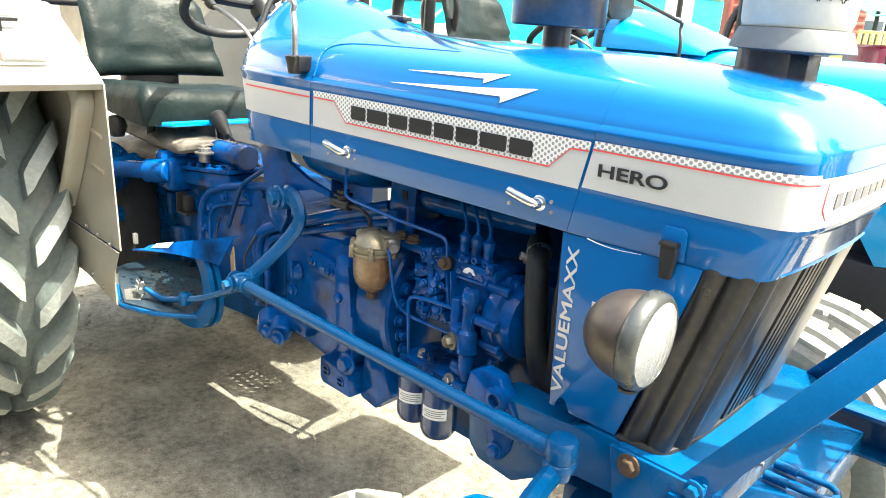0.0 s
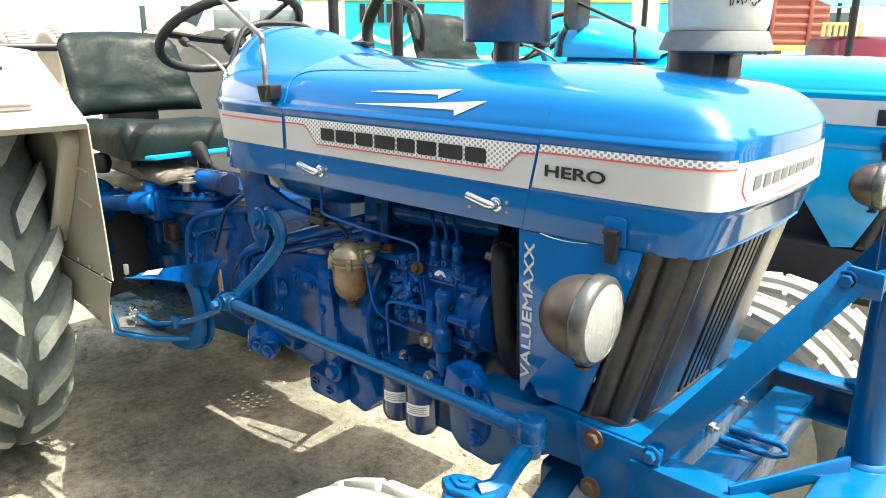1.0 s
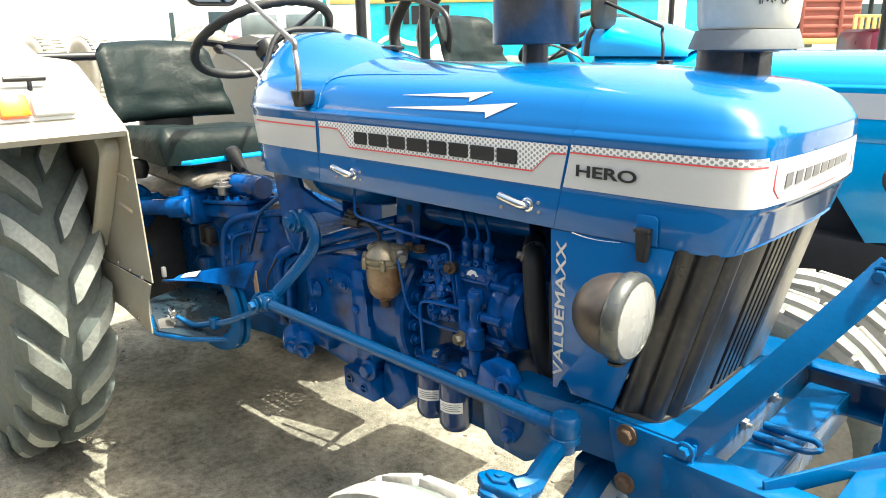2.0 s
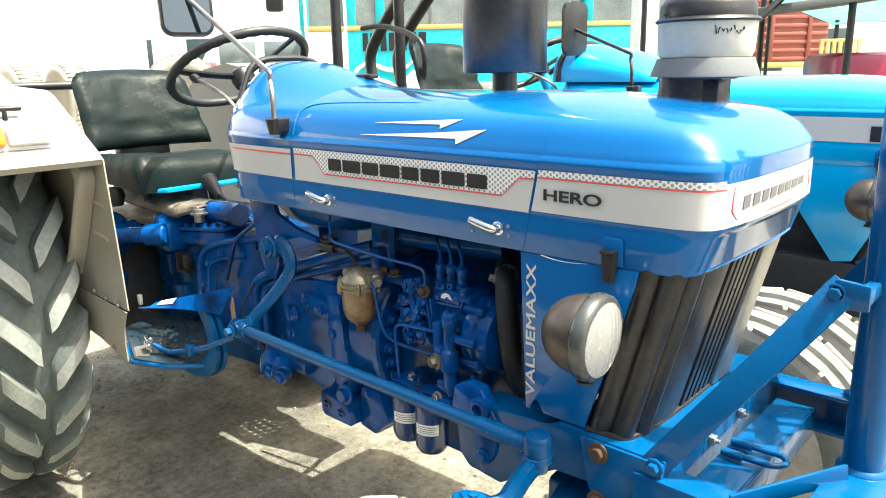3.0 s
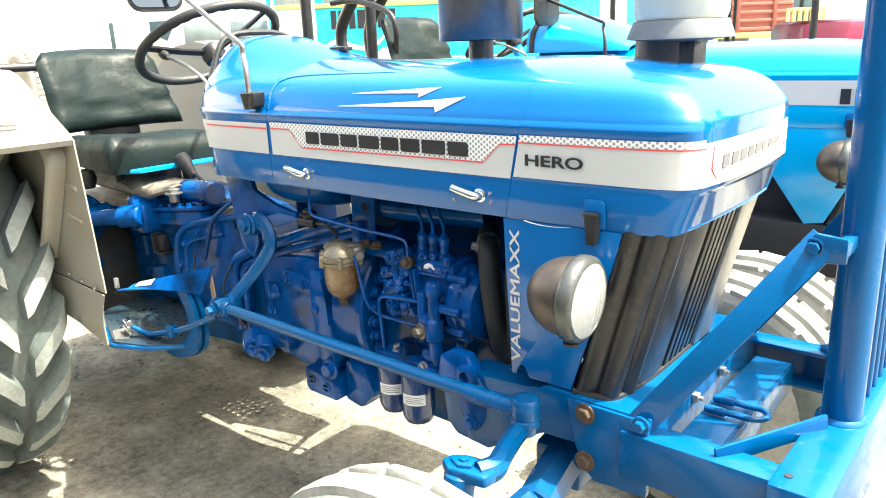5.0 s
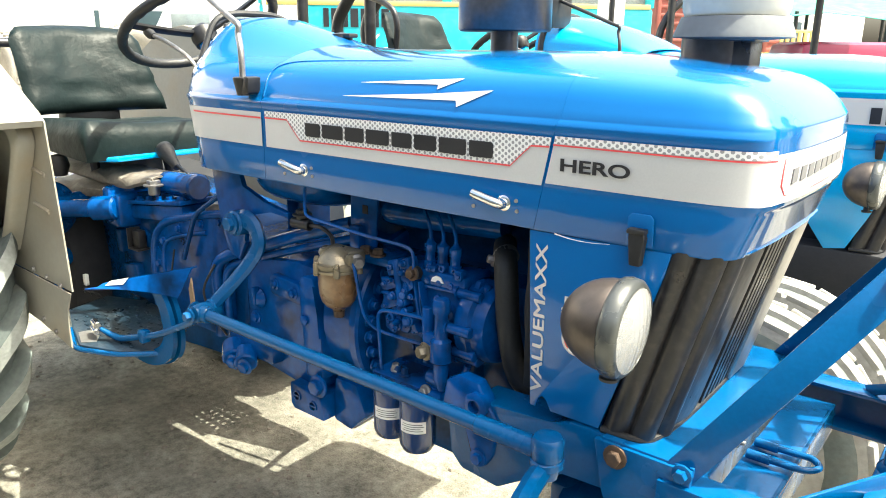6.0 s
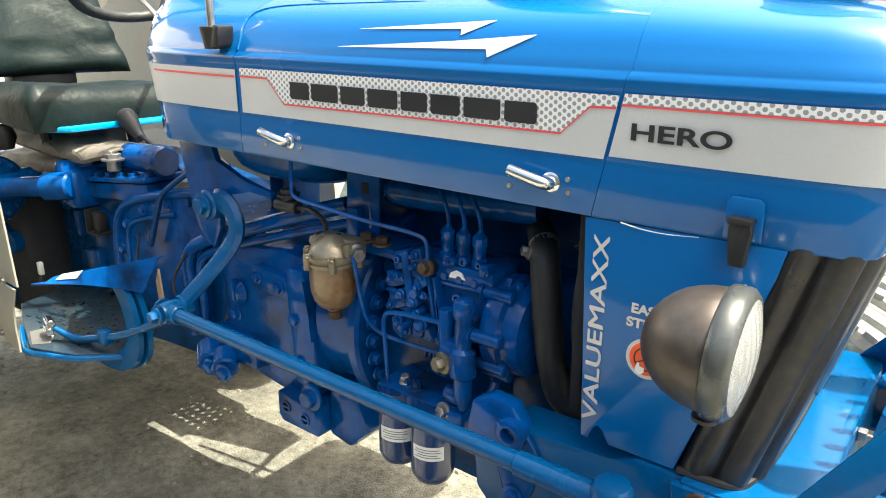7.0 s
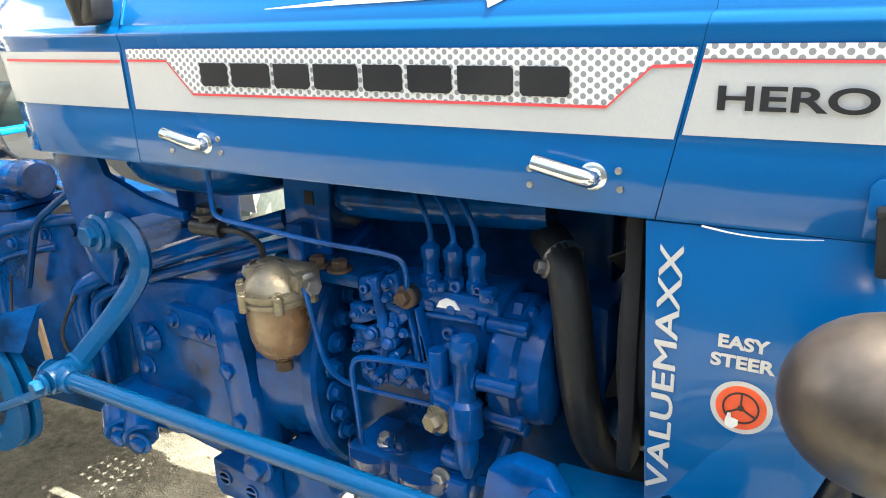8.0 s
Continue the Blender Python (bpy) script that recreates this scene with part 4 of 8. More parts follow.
def decals(root, mid_part, nose, cowl):
    """Silver band, dotted panel, red outline, plain letter blocks and two spear marks."""
    bm = bmesh.new()
    band(bm, -0.13, 0.544, 1.122, 1.190, 0.0014, 30)
    part("silver_band", bm, SILVER, mid_part, "silver side band")
    bm = bmesh.new()
    band(bm, -0.455, -0.143, 1.122, 1.191, 0.0014, 24)
    part("silver_band", bm, SILVER, cowl)
    bm = bmesh.new()
    band(bm, 0.5495, 0, 1.126, 1.192, 0.0014, wrap=True)
    part("silver_band", bm, SILVER, nose)

    def low(x):
        return float(np.interp(x, [-0.06, -0.022, 0.478, 0.512, 0.544], [1.182, 1.1445, 1.1475, 1.181, 1.182]))

    bm = bmesh.new()
    band(bm, -0.13, -0.06, lambda x: 1.183, 1.1945, 0.0022, 4)
    band(bm, -0.06, -0.022, low, 1.1945, 0.0022, 4)
    band(bm, -0.022, 0.478, low, 1.1945, 0.0022, 20)
    band(bm, 0.478, 0.544, low, 1.1945, 0.0022, 8)
    part("dotted_panel", bm, DOTS, mid_part, "white panel with grey dots behind the brand blocks")
    bm = bmesh.new()
    for a, b, n in ((-0.13, -0.06, 2), (-0.06, -0.022, 2), (-0.022, 0.478, 10), (0.478, 0.512, 2), (0.512, 0.544, 2)):
        band(bm, a, b, lambda x: low(x) - 0.0026 if x > -0.06 else 1.1794, lambda x: low(x) if x > -0.06 else 1.182, 0.003, n)
    part("red_line", bm, RED, mid_part, "thin red outline")
    bm = bmesh.new()
    band(bm, -0.40, -0.143, lambda x: 1.178, lambda x: 1.1815, 0.003, 10)
    part("red_line", bm, RED, cowl)
    bm = bmesh.new()
    band(bm, 0.5495, 0.8405, 1.186, 1.197, 0.0022, 60)
    part("dotted_panel", bm, DOTS, nose)
    bm = bmesh.new()
    band(bm, 0.5495, 0.8405, 1.1830, 1.1853, 0.003, 60)
    part("red_line", bm, RED, nose)
    # the maker's name as eight plain blocks
    x = -0.004
    for k, wd in enumerate((0.046, 0.060, 0.052, 0.060, 0.050, 0.052, 0.060, 0.050)):
        bm = bmesh.new()
        slab(bm, [(x + 0.003, 1.1535), (x + wd - 0.007, 1.1535), (x + wd - 0.004, 1.1565), (x + wd - 0.004, 1.176), (x + wd - 0.007, 1.179), (x, 1.179), (x, 1.1565)], -0.0032, -0.0042)
        part("brand_block", bm, INK, mid_part, "plain dark block in the place of a brand letter")
        x += wd + 0.0025
    words("model_word", "HERO", INK, nose, (0.560, -0.0022, 1.147), 0.109, 0.019, SIDE, 0.001, 0.02)
    # front of the nose: red outline and plain blocks
    y = 0.10
    for k in range(8):
        bm = bmesh.new()
        xf = float(np.interp(min(y + 0.012, 2 * MID - y - 0.012), [q[1] for q in PLAN[17:]], [q[0] for q in PLAN[17:]]))
        slab(bm, [(y, 1.149 + 0.001 * k), (y + 0.026, 1.150 + 0.001 * k), (y + 0.030, 1.170), (y + 0.004, 1.169)], xf + 0.0012, xf + 0.0028, "x")
        part("brand_block", bm, GREYINK, nose)
        y += 0.034
    bm = bmesh.new()
    for pts in ([(0.075, 1.185), (0.085, 1.136), (0.25, 1.134), (0.40, 1.138), (0.418, 1.16), (0.40, 1.182)],):
        tube(bm, [(0.8535 - 0.008 * abs((yy - MID) / 0.17) ** 2.2, yy, zz) for yy, zz in pts], 0.0014, 5, 3)
    part("red_line", bm, RED, nose)

    def spear(upper, lower, name):
        bm = bmesh.new()
        xs = [p[0] for p in upper]
        n = 140
        rows = []
        for i in range(n + 1):
            xx = xs[0] + (xs[-1] - xs[0]) * i / n
            a = float(np.interp(xx, [p[0] for p in lower], [p[1] for p in lower]))
            b = float(np.interp(xx, [p[0] for p in upper], [p[1] for p in upper]))
            rows.append([on_shell(xx, a + (b - a) * k / 3) for k in range(4)])
        sheet(bm, rows)
        part(name, bm, SILVER, mid_part, "silver spear-shaped flash")

    spear([(0.094, 1.2335), (0.30, 1.2455), (0.423, 1.2555)], [(0.094, 1.233), (0.357, 1.2370), (0.3575, 1.2265), (0.423, 1.255)], "flash")
    spear([(0.129, 1.2585), (0.29, 1.2675), (0.358, 1.2715)], [(0.129, 1.258), (0.309, 1.2605), (0.3095, 1.2525), (0.358, 1.271)], "flash")


def front_frame(root):
    """Bolster, side channels, cross members, and the upright guard."""
    bm = bmesh.new()
    slab(bm, [(0.360, 0.61), (0.352, 0.69), (0.362, 0.70), (0.405, 0.70), (0.41, 0.735), (0.56, 0.735), (0.60, 0.754), (0.775, 0.754), (0.775, 0.61), (0.70, 0.61), (0.668, 0.668), (0.59, 0.664), (0.525, 0.62), (0.465, 0.578), (0.385, 0.585)], 0.0, 0.07, "y", 0.006)
    slab(bm, [(0.36, 0.60), (0.36, 0.735), (0.56, 0.735), (0.60, 0.754), (0.775, 0.754), (0.775, 0.60), (0.66, 0.60), (0.64, 0.652), (0.56, 0.66), (0.50, 0.60)], 0.43, 0.50, "y", 0.006)
    box(bm, (0.60, 0.05, 0.735), (0.79, 0.45, 0.756), 0.004)
    part("front_bolster", bm, FRAME, root, "blue cast front support under the radiator")
    bm = bmesh.new()
    slab(bm, [(0.345, 0.70), (0.355, 0.755), (0.385, 0.772), (0.425, 0.768), (0.448, 0.73), (0.470, 0.70), (0.456, 0.635), (0.442, 0.612), (0.424, 0.608), (0.412, 0.622), (0.402, 0.69)], -0.008, 0.02, "y", 0.006)
    lathe(bm, [(0.024, 0.0), (0.024, 0.016), (0.018, 0.02), (0.012, 0.02), (0.011, 0.006), (0, 0.006)], frame_to((0.425, 0.0, 0.728), (0.425, -1, 0.728)), 18)
    hexbolt(bm, (0.430, -0.008, 0.628), (0, -1, 0), 0.011, 0.012)
    part("bolster_boss", bm, CAST, root, "cast boss with a bolt")
    bm = bmesh.new()
    slab(bm, [(0.650, 0.752), (0.80, 0.752), (0.80, 0.615), (0.705, 0.610), (0.682, 0.632), (0.668, 0.67)], -0.016, -0.002, "y", 0.002)
    part("mounting_plate", bm, FRAME, root, "blue mounting plate bolted to the bolster")
    for p in ((0.687, -0.016, 0.734), (0.688, -0.016, 0.644)):
        bm = bmesh.new()
        hexbolt(bm, p, (0, -1, 0), 0.0125, 0.013)
        part("frame_bolt", bm, RUST, root, "rusty hexagon bolt")
    # tray ledge in front of the guard
    bm = bmesh.new()
    slab(bm, [(0.66, -0.01), (0.785, -0.01), (0.80, 0.01), (0.80, 0.49), (0.785, 0.51), (0.66, 0.51)], 0.7475, 0.7555, "z", 0.002)
    box(bm, (0.794, -0.008, 0.64), (0.801, 0.508, 0.755), 0.002)
    part("radiator_tray", bm, FRAME, root, "blue ledge in front of the radiator guard")
    for y in (0.165, 0.295):
        bm = bmesh.new()
        box(bm, (0.801, y - 0.008, 0.717), (0.813, y + 0.008, 0.733), 0.002)
        rod(bm, (0.801, y, 0.725), (0.820, y, 0.725), 0.004, seg=10)
        part("tray_nut", bm, ALU, root, "pale square nut")
    # channels
    for y0, y1, f in ((-0.024, -0.016, -1), (0.516, 0.524, 1)):
        bm = bmesh.new()
        a, b, c = (y0, y1, y1 + 0.045) if f < 0 else (y1, y0, y0 - 0.045)
        slab(bm, [(a, 0.645), (a, 0.728), (c, 0.728), (c, 0.720), (b, 0.720), (b, 0.653), (c, 0.653), (c, 0.645)], 0.755, 0.992, "x", 0.0015)
        part("side_channel", bm, FRAME, root, "blue channel section of the front frame")
    bm = bmesh.new()
    box(bm, (0.882, -0.01, 0.640), (0.890, 0.47, 0.697), 0.002)
    box(bm, (0.815, -0.01, 0.690), (0.890, 0.47, 0.697), 0.002)
    part("cross_member", bm, FRAME, root, "blue angle between the channels")
    bm = bmesh.new()
    box(bm, (0.992, -0.055, 0.585), (1.072, 0.56, 0.742), 0.005)
    part("bumper_beam", bm, FRAME, root, "blue box-section bumper beam")
    bm = bmesh.new()
    rod(bm, (1.012, -0.02, 0.7425), (1.012, -0.02, 0.7435), 0.006)
    part("drain_hole", bm, DARK, root)
    bm = bmesh.new()
    tube(bm, [(0.825, 0.170, 0.708), (0.88, 0.170, 0.709), (0.908, 0.172, 0.710), (0.922, 0.192, 0.710), (0.908, 0.213, 0.710), (0.88, 0.215, 0.709), (0.825, 0.215, 0.708)], 0.0055, 10, 5)
    rod(bm, (0.822, 0.170, 0.708), (0.858, 0.170, 0.708), 0.0078)
    rod(bm, (0.822, 0.215, 0.708), (0.858, 0.215, 0.708), 0.0078)
    part("tow_loop", bm, FRAME, root, "blue bent rod towing loop")
    for y in (0.20, 0.50):
        bm = bmesh.new()
        rod(bm, (1.03, y, 0.742), (1.03, y, 1.42), 0.030, seg=24)
        lathe(bm, [(0.038, 0), (0.037, 0.003), (0.031, 0.008)], Matrix.Translation((1.03, y, 0.742)), 24)
        part("guard_post", bm, FRAME, root, "blue round upright post of the front guard")
    for k in range(5):
        bm = bmesh.new()
        rod(bm, (1.045, 0.255 + 0.048 * k, 0.742), (1.045, 0.255 + 0.048 * k, 1.38), 0.007, seg=10)
        part("guard_bar", bm, FRAME, root, "thin blue upright bar")
    # braces

    def flat(bm, a, b, w, t, side):
        d = (Vector(b) - Vector(a)).normalized()
        s = Vector(side).normalized()
        s = (s - d * s.dot(d)).normalized()
        n = d.cross(s)
        m = Matrix((s, n, d)).transposed().to_4x4()
        m.translation = a
        box(bm, (-w / 2, -t / 2, 0), (w / 2, t / 2, (Vector(b) - Vector(a)).length), 0.0015, m)

    bm = bmesh.new()
    flat(bm, (0.768, -0.014, 0.722), (0.999, 0.113, 1.056), 0.044, 0.008, (1, 0, -1))
    part("diagonal_brace", bm, FRAME, root, "blue flat bar brace")
    bm = bmesh.new()
    flat(bm, (0.768, 0.514, 0.722), (1.050, 0.359, 1.130), 0.044, 0.008, (1, 0, -1))
    part("diagonal_brace", bm, FRAME, root)
    bm = bmesh.new()
    slab(bm, [(0.968, 1.028), (0.966, 1.048), (0.974, 1.060), (0.988, 1.064), (1.03, 1.060), (1.03, 1.022), (0.985, 1.020)], 0.106, 0.114, "y", 0.003)
    hexbolt(bm, (0.986, 0.106, 1.043), (0, -1, 0), 0.0095, 0.010)
    rod(bm, (0.986, 0.1065, 1.043), (0.986, 0.103, 1.043), 0.013, seg=20)
    box(bm, (1.012, 0.112, 1.030), (1.03, 0.18, 1.052), 0.003)
    part("brace_bracket", bm, FRAME, root, "blue lug joining brace and post")
    bm = bmesh.new()
    hexbolt(bm, (0.788, -0.016, 0.746), (0, -1, 0), 0.010, 0.014)
    part("brace_bolt", bm, FRAME, root)
    bm = bmesh.new()
    flat(bm, (0.905, -0.008, 0.727), (1.02, 0.15, 0.752), 0.03, 0.006, (0, 0, 1))
    part("corner_brace", bm, FRAME, root)
    bm = bmesh.new()
    flat(bm, (0.93, 0.50, 0.727), (1.03, 0.40, 0.80), 0.02, 0.006, (0, 0, 1))
    part("corner_brace", bm, FRAME, root, "small blue corner brace")


def front_axle(root):
    bm = bmesh.new()
    for f in (-1, 1):
        rod(bm, (0.590, MID + f * 0.17, 0.565), (0.632, MID + f * 0.34, 0.568), 0.042, 0.038, 8)
        rod(bm, (0.630, MID + f * 0.33, 0.568), (0.570, MID + f * 0.52, 0.50), 0.038, 0.034, 8)
    slab(bm, [(0.05, 0.52), (0.05, 0.60), (0.2, 0.625), (0.3, 0.625), (0.45, 0.60), (0.45, 0.52), (0.3, 0.53), (0.2, 0.53)], 0.54, 0.64, "x", 0.01)
    part("front_axle", bm, FRAME, root, "blue front axle beam")
    for s in (-1, 1):
        bm = bmesh.new()
        y = MID + s * 0.555
        rod(bm, (0.560, y + s * -0.03, 0.40), (0.572, y + s * -0.05, 0.60), 0.034, seg=18)
        rod(bm, (0.548, y - s * 0.05, 0.40), (0.545, MID + s * 0.60, 0.378), 0.03, seg=18)
        part("steering_knuckle", bm, FRAME, root)
    # bent arm from the knuckle to the drag link
    bm = bmesh.new()
    tube(bm, [(0.603, -0.066, 0.712), (0.607, -0.110, 0.707), (0.617, -0.158, 0.700), (0.624, -0.190, 0.695), (0.612, -0.218, 0.693)], lambda t: 0.018 + 0.005 * t, 8, 5, 0.85, (0, 0, 1))
    slab(bm, [(0.546, -0.230), (0.555, -0.206), (0.580, -0.194), (0.622, -0.190), (0.642, -0.210), (0.638, -0.236), (0.602, -0.242), (0.574, -0.248)], 0.684, 0.705, "z", 0.006)
    slab(bm, [(0.560, -0.226), (0.578, -0.206), (0.602, -0.204), (0.606, -0.228), (0.586, -0.238)], 0.703, 0.711, "z", 0.003)
    hexbolt(bm, (0.586, -0.220, 0.709), (0, 0, 1), 0.009, 0.006)
    rod(bm, (0.575, -0.262, 0.50), (0.582, -0.226, 0.69), 0.026, seg=14)
    part("steering_arm", bm, FRAME, root, "blue forged steering arm")


def drag_link(root):
    bm = bmesh.new()
    a, b = Vector((-0.300, -0.066, 0.733)), Vector((0.575, -0.075, 0.738))
    rod(bm, a, b, 0.0135, seg=18)
    rod(bm, b - Vector((0.10, 0, 0)), b + Vector((0.02, 0, 0)), 0.0165, seg=18)
    link = part("drag_link", bm, FRAME, root, "long blue steering rod")
    bm = bmesh.new()
    rod(bm, (-0.325, -0.066, 0.733), (-0.285, -0.066, 0.733), 0.021, 0.019, 18)
    lathe(bm, [(0.0, -0.028), (0.02, -0.024), (0.024, 0.0), (0.02, 0.02), (0.0, 0.026)], frame_to((-0.318, -0.066, 0.733), (-0.318, -1, 0.733)), 18)
    hexbolt(bm, (-0.318, -0.092, 0.733), (0, -1, 0), 0.011, 0.018)
    hexbolt(bm, (-0.340, -0.066, 0.733), (-1, 0, 0), 0.014, 0.016)
    part("rod_end", bm, FRAME, link, "blue rod end with nuts", smooth=40)
    bm = bmesh.new()
    lathe(bm, [(0.018, -0.045), (0.021, -0.03), (0.026, -0.026), (0.026, -0.016), (0.023, -0.014), (0.025, -0.01), (0.025, 0.016), (0.021, 0.022), (0.012, 0.024), (0, 0.025)], Matrix.Translation((0.605, -0.075, 0.742)), 22)
    part("ball_joint", bm, FRAME, link, "blue ball joint cap")


def oil_filter(root, x, y):
    bm = bmesh.new()
    lathe(bm, [(0, 0.0), (0.022, 0.0), (0.030, 0.003), (0.0355, 0.014), (0.0365, 0.022), (0.0365, 0.108), (0.034, 0.116), (0.036, 0.12), (0.036, 0.135), (0.0, 0.136)], Matrix.Translation((x, y, 0.555)), 28)
    can = part("oil_filter", bm, FILTER, root, "dark blue spin-on filter can")
    a0 = math.atan2(-1.04 - y, 1.2 - x)
    for z0, z1, mat, nm, span in ((0.605, 0.630, WHITE, "paper_label", 0.75),):
        bm = bmesh.new()
        sheet(bm, [[(x + 0.0370 * math.cos(a0 - 0.3 + span * (k / 10 * 2 - 1)), y + 0.0370 * math.sin(a0 - 0.3 + span * (k / 10 * 2 - 1)), z) for z in (z0, z1)] for k in range(11)])
        part(nm, bm, mat, can, "white paper label with fine print")
    bm = bmesh.new()
    for j, z in enumerate((0.625, 0.6205, 0.616, 0.6115)):
        sp = (0.55, 0.62, 0.45, 0.58)[j]
        sheet(bm, [[(x + 0.0374 * math.cos(a0 - 0.3 + sp * (k / 8 * 2 - 1)), y + 0.0374 * math.sin(a0 - 0.3 + sp * (k / 8 * 2 - 1)), zz) for zz in (z, z - 0.0012)] for k in range(9)])
    loose("print_bar", bm, INK, can)


def sediment_bowl(root):
    x, y = 0.044, 0.026
    m = Matrix.Translation((x, y, 0))
    bm = bmesh.new()
    lathe(bm, [(0.0, 0.800), (0.012, 0.801), (0.015, 0.806), (0.026, 0.812), (0.035, 0.824), (0.0390, 0.840), (0.0405, 0.858), (0.0410, 0.893), (0.0, 0.893)], m, 32)
    bowl = part("sediment_bowl", bm, BOWL, root, "amber fuel sediment bowl stained with old diesel", smooth=60)
    bm = bmesh.new()
    lathe(bm, [(0.0, 0.787), (0.011, 0.787), (0.0115, 0.797), (0.013, 0.801), (0, 0.81)], m, 18)
    part("drain_plug", bm, RUST, bowl, "orange-brown drain plug")
    bm = bmesh.new()
    lathe(bm, [(0.041, 0.888), (0.047, 0.888), (0.048, 0.893), (0.045, 0.895), (0.045, 0.898), (0.0485, 0.899), (0.0485, 0.905), (0.040, 0.907), (0.036, 0.915), (0.027, 0.925), (0.014, 0.931), (0.010, 0.934), (0, 0.935)], m, 32)
    box(bm, (x - 0.040, y + 0.004, 0.905), (x + 0.046, y + 0.036, 0.930), 0.006)
    for sx in (-0.040, 0.034):
        box(bm, (x + sx, y - 0.014, 0.905), (x + sx + 0.016, y + 0.02, 0.928), 0.005)
    for a in (0.4, 1.9, 3.5, 4.45, 5.5):
        p = Vector((x + 0.047 * math.cos(a), y + 0.047 * math.sin(a), 0.883))
        rod(bm, p, p + Vector((0, 0, 0.024)), 0.0068, seg=10)
        hexbolt(bm, p + Vector((0, 0, 0.022)), (0, 0, 1), 0.005, 0.006, False)
    part("filter_head", bm, BRASS, bowl, "tarnished cast filter head with screws")
    bm = bmesh.new()
    hexbolt(bm, (x + 0.048, y + 0.006, 0.911), (1, -0.4, 0), 0.011, 0.018)
    hexbolt(bm, (x - 0.040, y + 0.006, 0.915), (-1, -0.2, 0), 0.010, 0.014)
    loose("banjo_bolt", bm, STEEL, bowl)
    bm = bmesh.new()
    box(bm, (x - 0.01, y + 0.04, 0.90), (x + 0.10, 0.15, 0.918), 0.004)
    part("filter_bracket", bm, SHADECAST, bowl)
    for px in (0.030, 0.066):
        bm = bmesh.new()
        hexbolt(bm, (x + px, 0.075, 0.918), (0, 0, 1), 0.011, 0.014)
        part("bracket_bolt", bm, RUST, bowl)


def injection_pump(root):
    bm = bmesh.new()
    box(bm, (0.142, 0.082, 0.79), (0.255, 0.15, 0.915), 0.006)
    pump = part("injection_pump", bm, CAST, root, "blue painted fuel injection pump")
    for name, a, b in (("pump_head", (0.228, 0.068, 0.888), (0.335, 0.15, 0.918)), ("pump_body", (0.228, 0.078, 0.79), (0.332, 0.15, 0.885))):
        bm = bmesh.new()
        box(bm, a, b, 0.004)
        part(name, bm, CAST, pump)

    def socket(p, r):
        """A recessed plug: a ring with a dark hole."""
        lathe(bm, [(r, -0.004), (r, 0.004), (r * 0.8, 0.0055), (r * 0.5, 0.0055), (r * 0.45, 0.001), (0, 0.001)], frame_to(p, (p[0], -1, p[2])), 16)

    def put(name, label="", mat=CAST):
        part(name, bm, mat, pump, label, smooth=35)
        return bmesh.new()

    bm = bmesh.new()
    for name, y0, y1, outline in (
            ("governor_cover", 0.060, 0.085, [(0.149, 0.919), (0.175, 0.927), (0.181, 0.918), (0.179, 0.896), (0.151, 0.887), (0.147, 0.896)]),
            ("governor_cover", 0.058, 0.085, [(0.133, 0.883), (0.161, 0.885), (0.193, 0.886), (0.189, 0.875), (0.150, 0.858), (0.134, 0.857)]),
            ("governor_cover", 0.060, 0.085, [(0.136, 0.850), (0.173, 0.854), (0.191, 0.849), (0.188, 0.836), (0.145, 0.817), (0.137, 0.830)]),
            ("lower_cover", 0.062, 0.09, [(0.139, 0.802), (0.175, 0.820), (0.184, 0.804), (0.179, 0.779), (0.157, 0.770), (0.140, 0.779)]),
            ("valve_stack", 0.052, 0.08, [(0.194, 0.933), (0.210, 0.937), (0.214, 0.918), (0.208, 0.897), (0.195, 0.896), (0.189, 0.911)]),
            ("guide_block", 0.054, 0.08, [(0.206, 0.896), (0.219, 0.895), (0.223, 0.880), (0.209, 0.868), (0.203, 0.879)]),
            ("head_step", 0.062, 0.08, [(0.248, 0.929), (0.270, 0.930), (0.268, 0.918), (0.247, 0.917)]),
            ("head_step", 0.062, 0.08, [(0.313, 0.931), (0.331, 0.932), (0.329, 0.911), (0.313, 0.912)])):
        slab(bm, outline, y0, y1, "y", 0.003)
        bm = put(name)
    # thin upright ribs of the casting, leaning back
    for x0, x1, z0, z1, wide in ((0.217, 0.227, 0.893, 0.824, 0.0055), (0.229, 0.239, 0.893, 0.826, 0.005), (0.232, 0.243, 0.861, 0.793, 0.009), (0.207, 0.216, 0.818, 0.788, 0.011)):
        slab(bm, [(x0, z0), (x0 + wide * 0.8, z0), (x1 + wide * 1.4, z1), (x1, z1)], 0.058, 0.09, "y", 0.0015)
        bm = put("casting_rib")
    # bosses with stepped caps, and small hexagon heads
    for x, y, z, r in ((0.171, 0.052, 0.853, 0.0096), (0.196, 0.052, 0.846, 0.0104), (0.212, 0.052, 0.812, 0.0128), (0.201, 0.050, 0.925, 0.0072), (0.200, 0.050, 0.907, 0.0072), (0.177, 0.054, 0.799, 0.0064), (0.203, 0.052, 0.829, 0.0072)):
        lathe(bm, [(r, -0.02), (r, 0.003), (r * 0.78, 0.005), (r * 0.78, 0.009), (r * 0.5, 0.012), (0, 0.0125)], frame_to((x, y, z), (x + 0.1, -1, z + 0.05)), 14)
        bm = put("boss_cap")
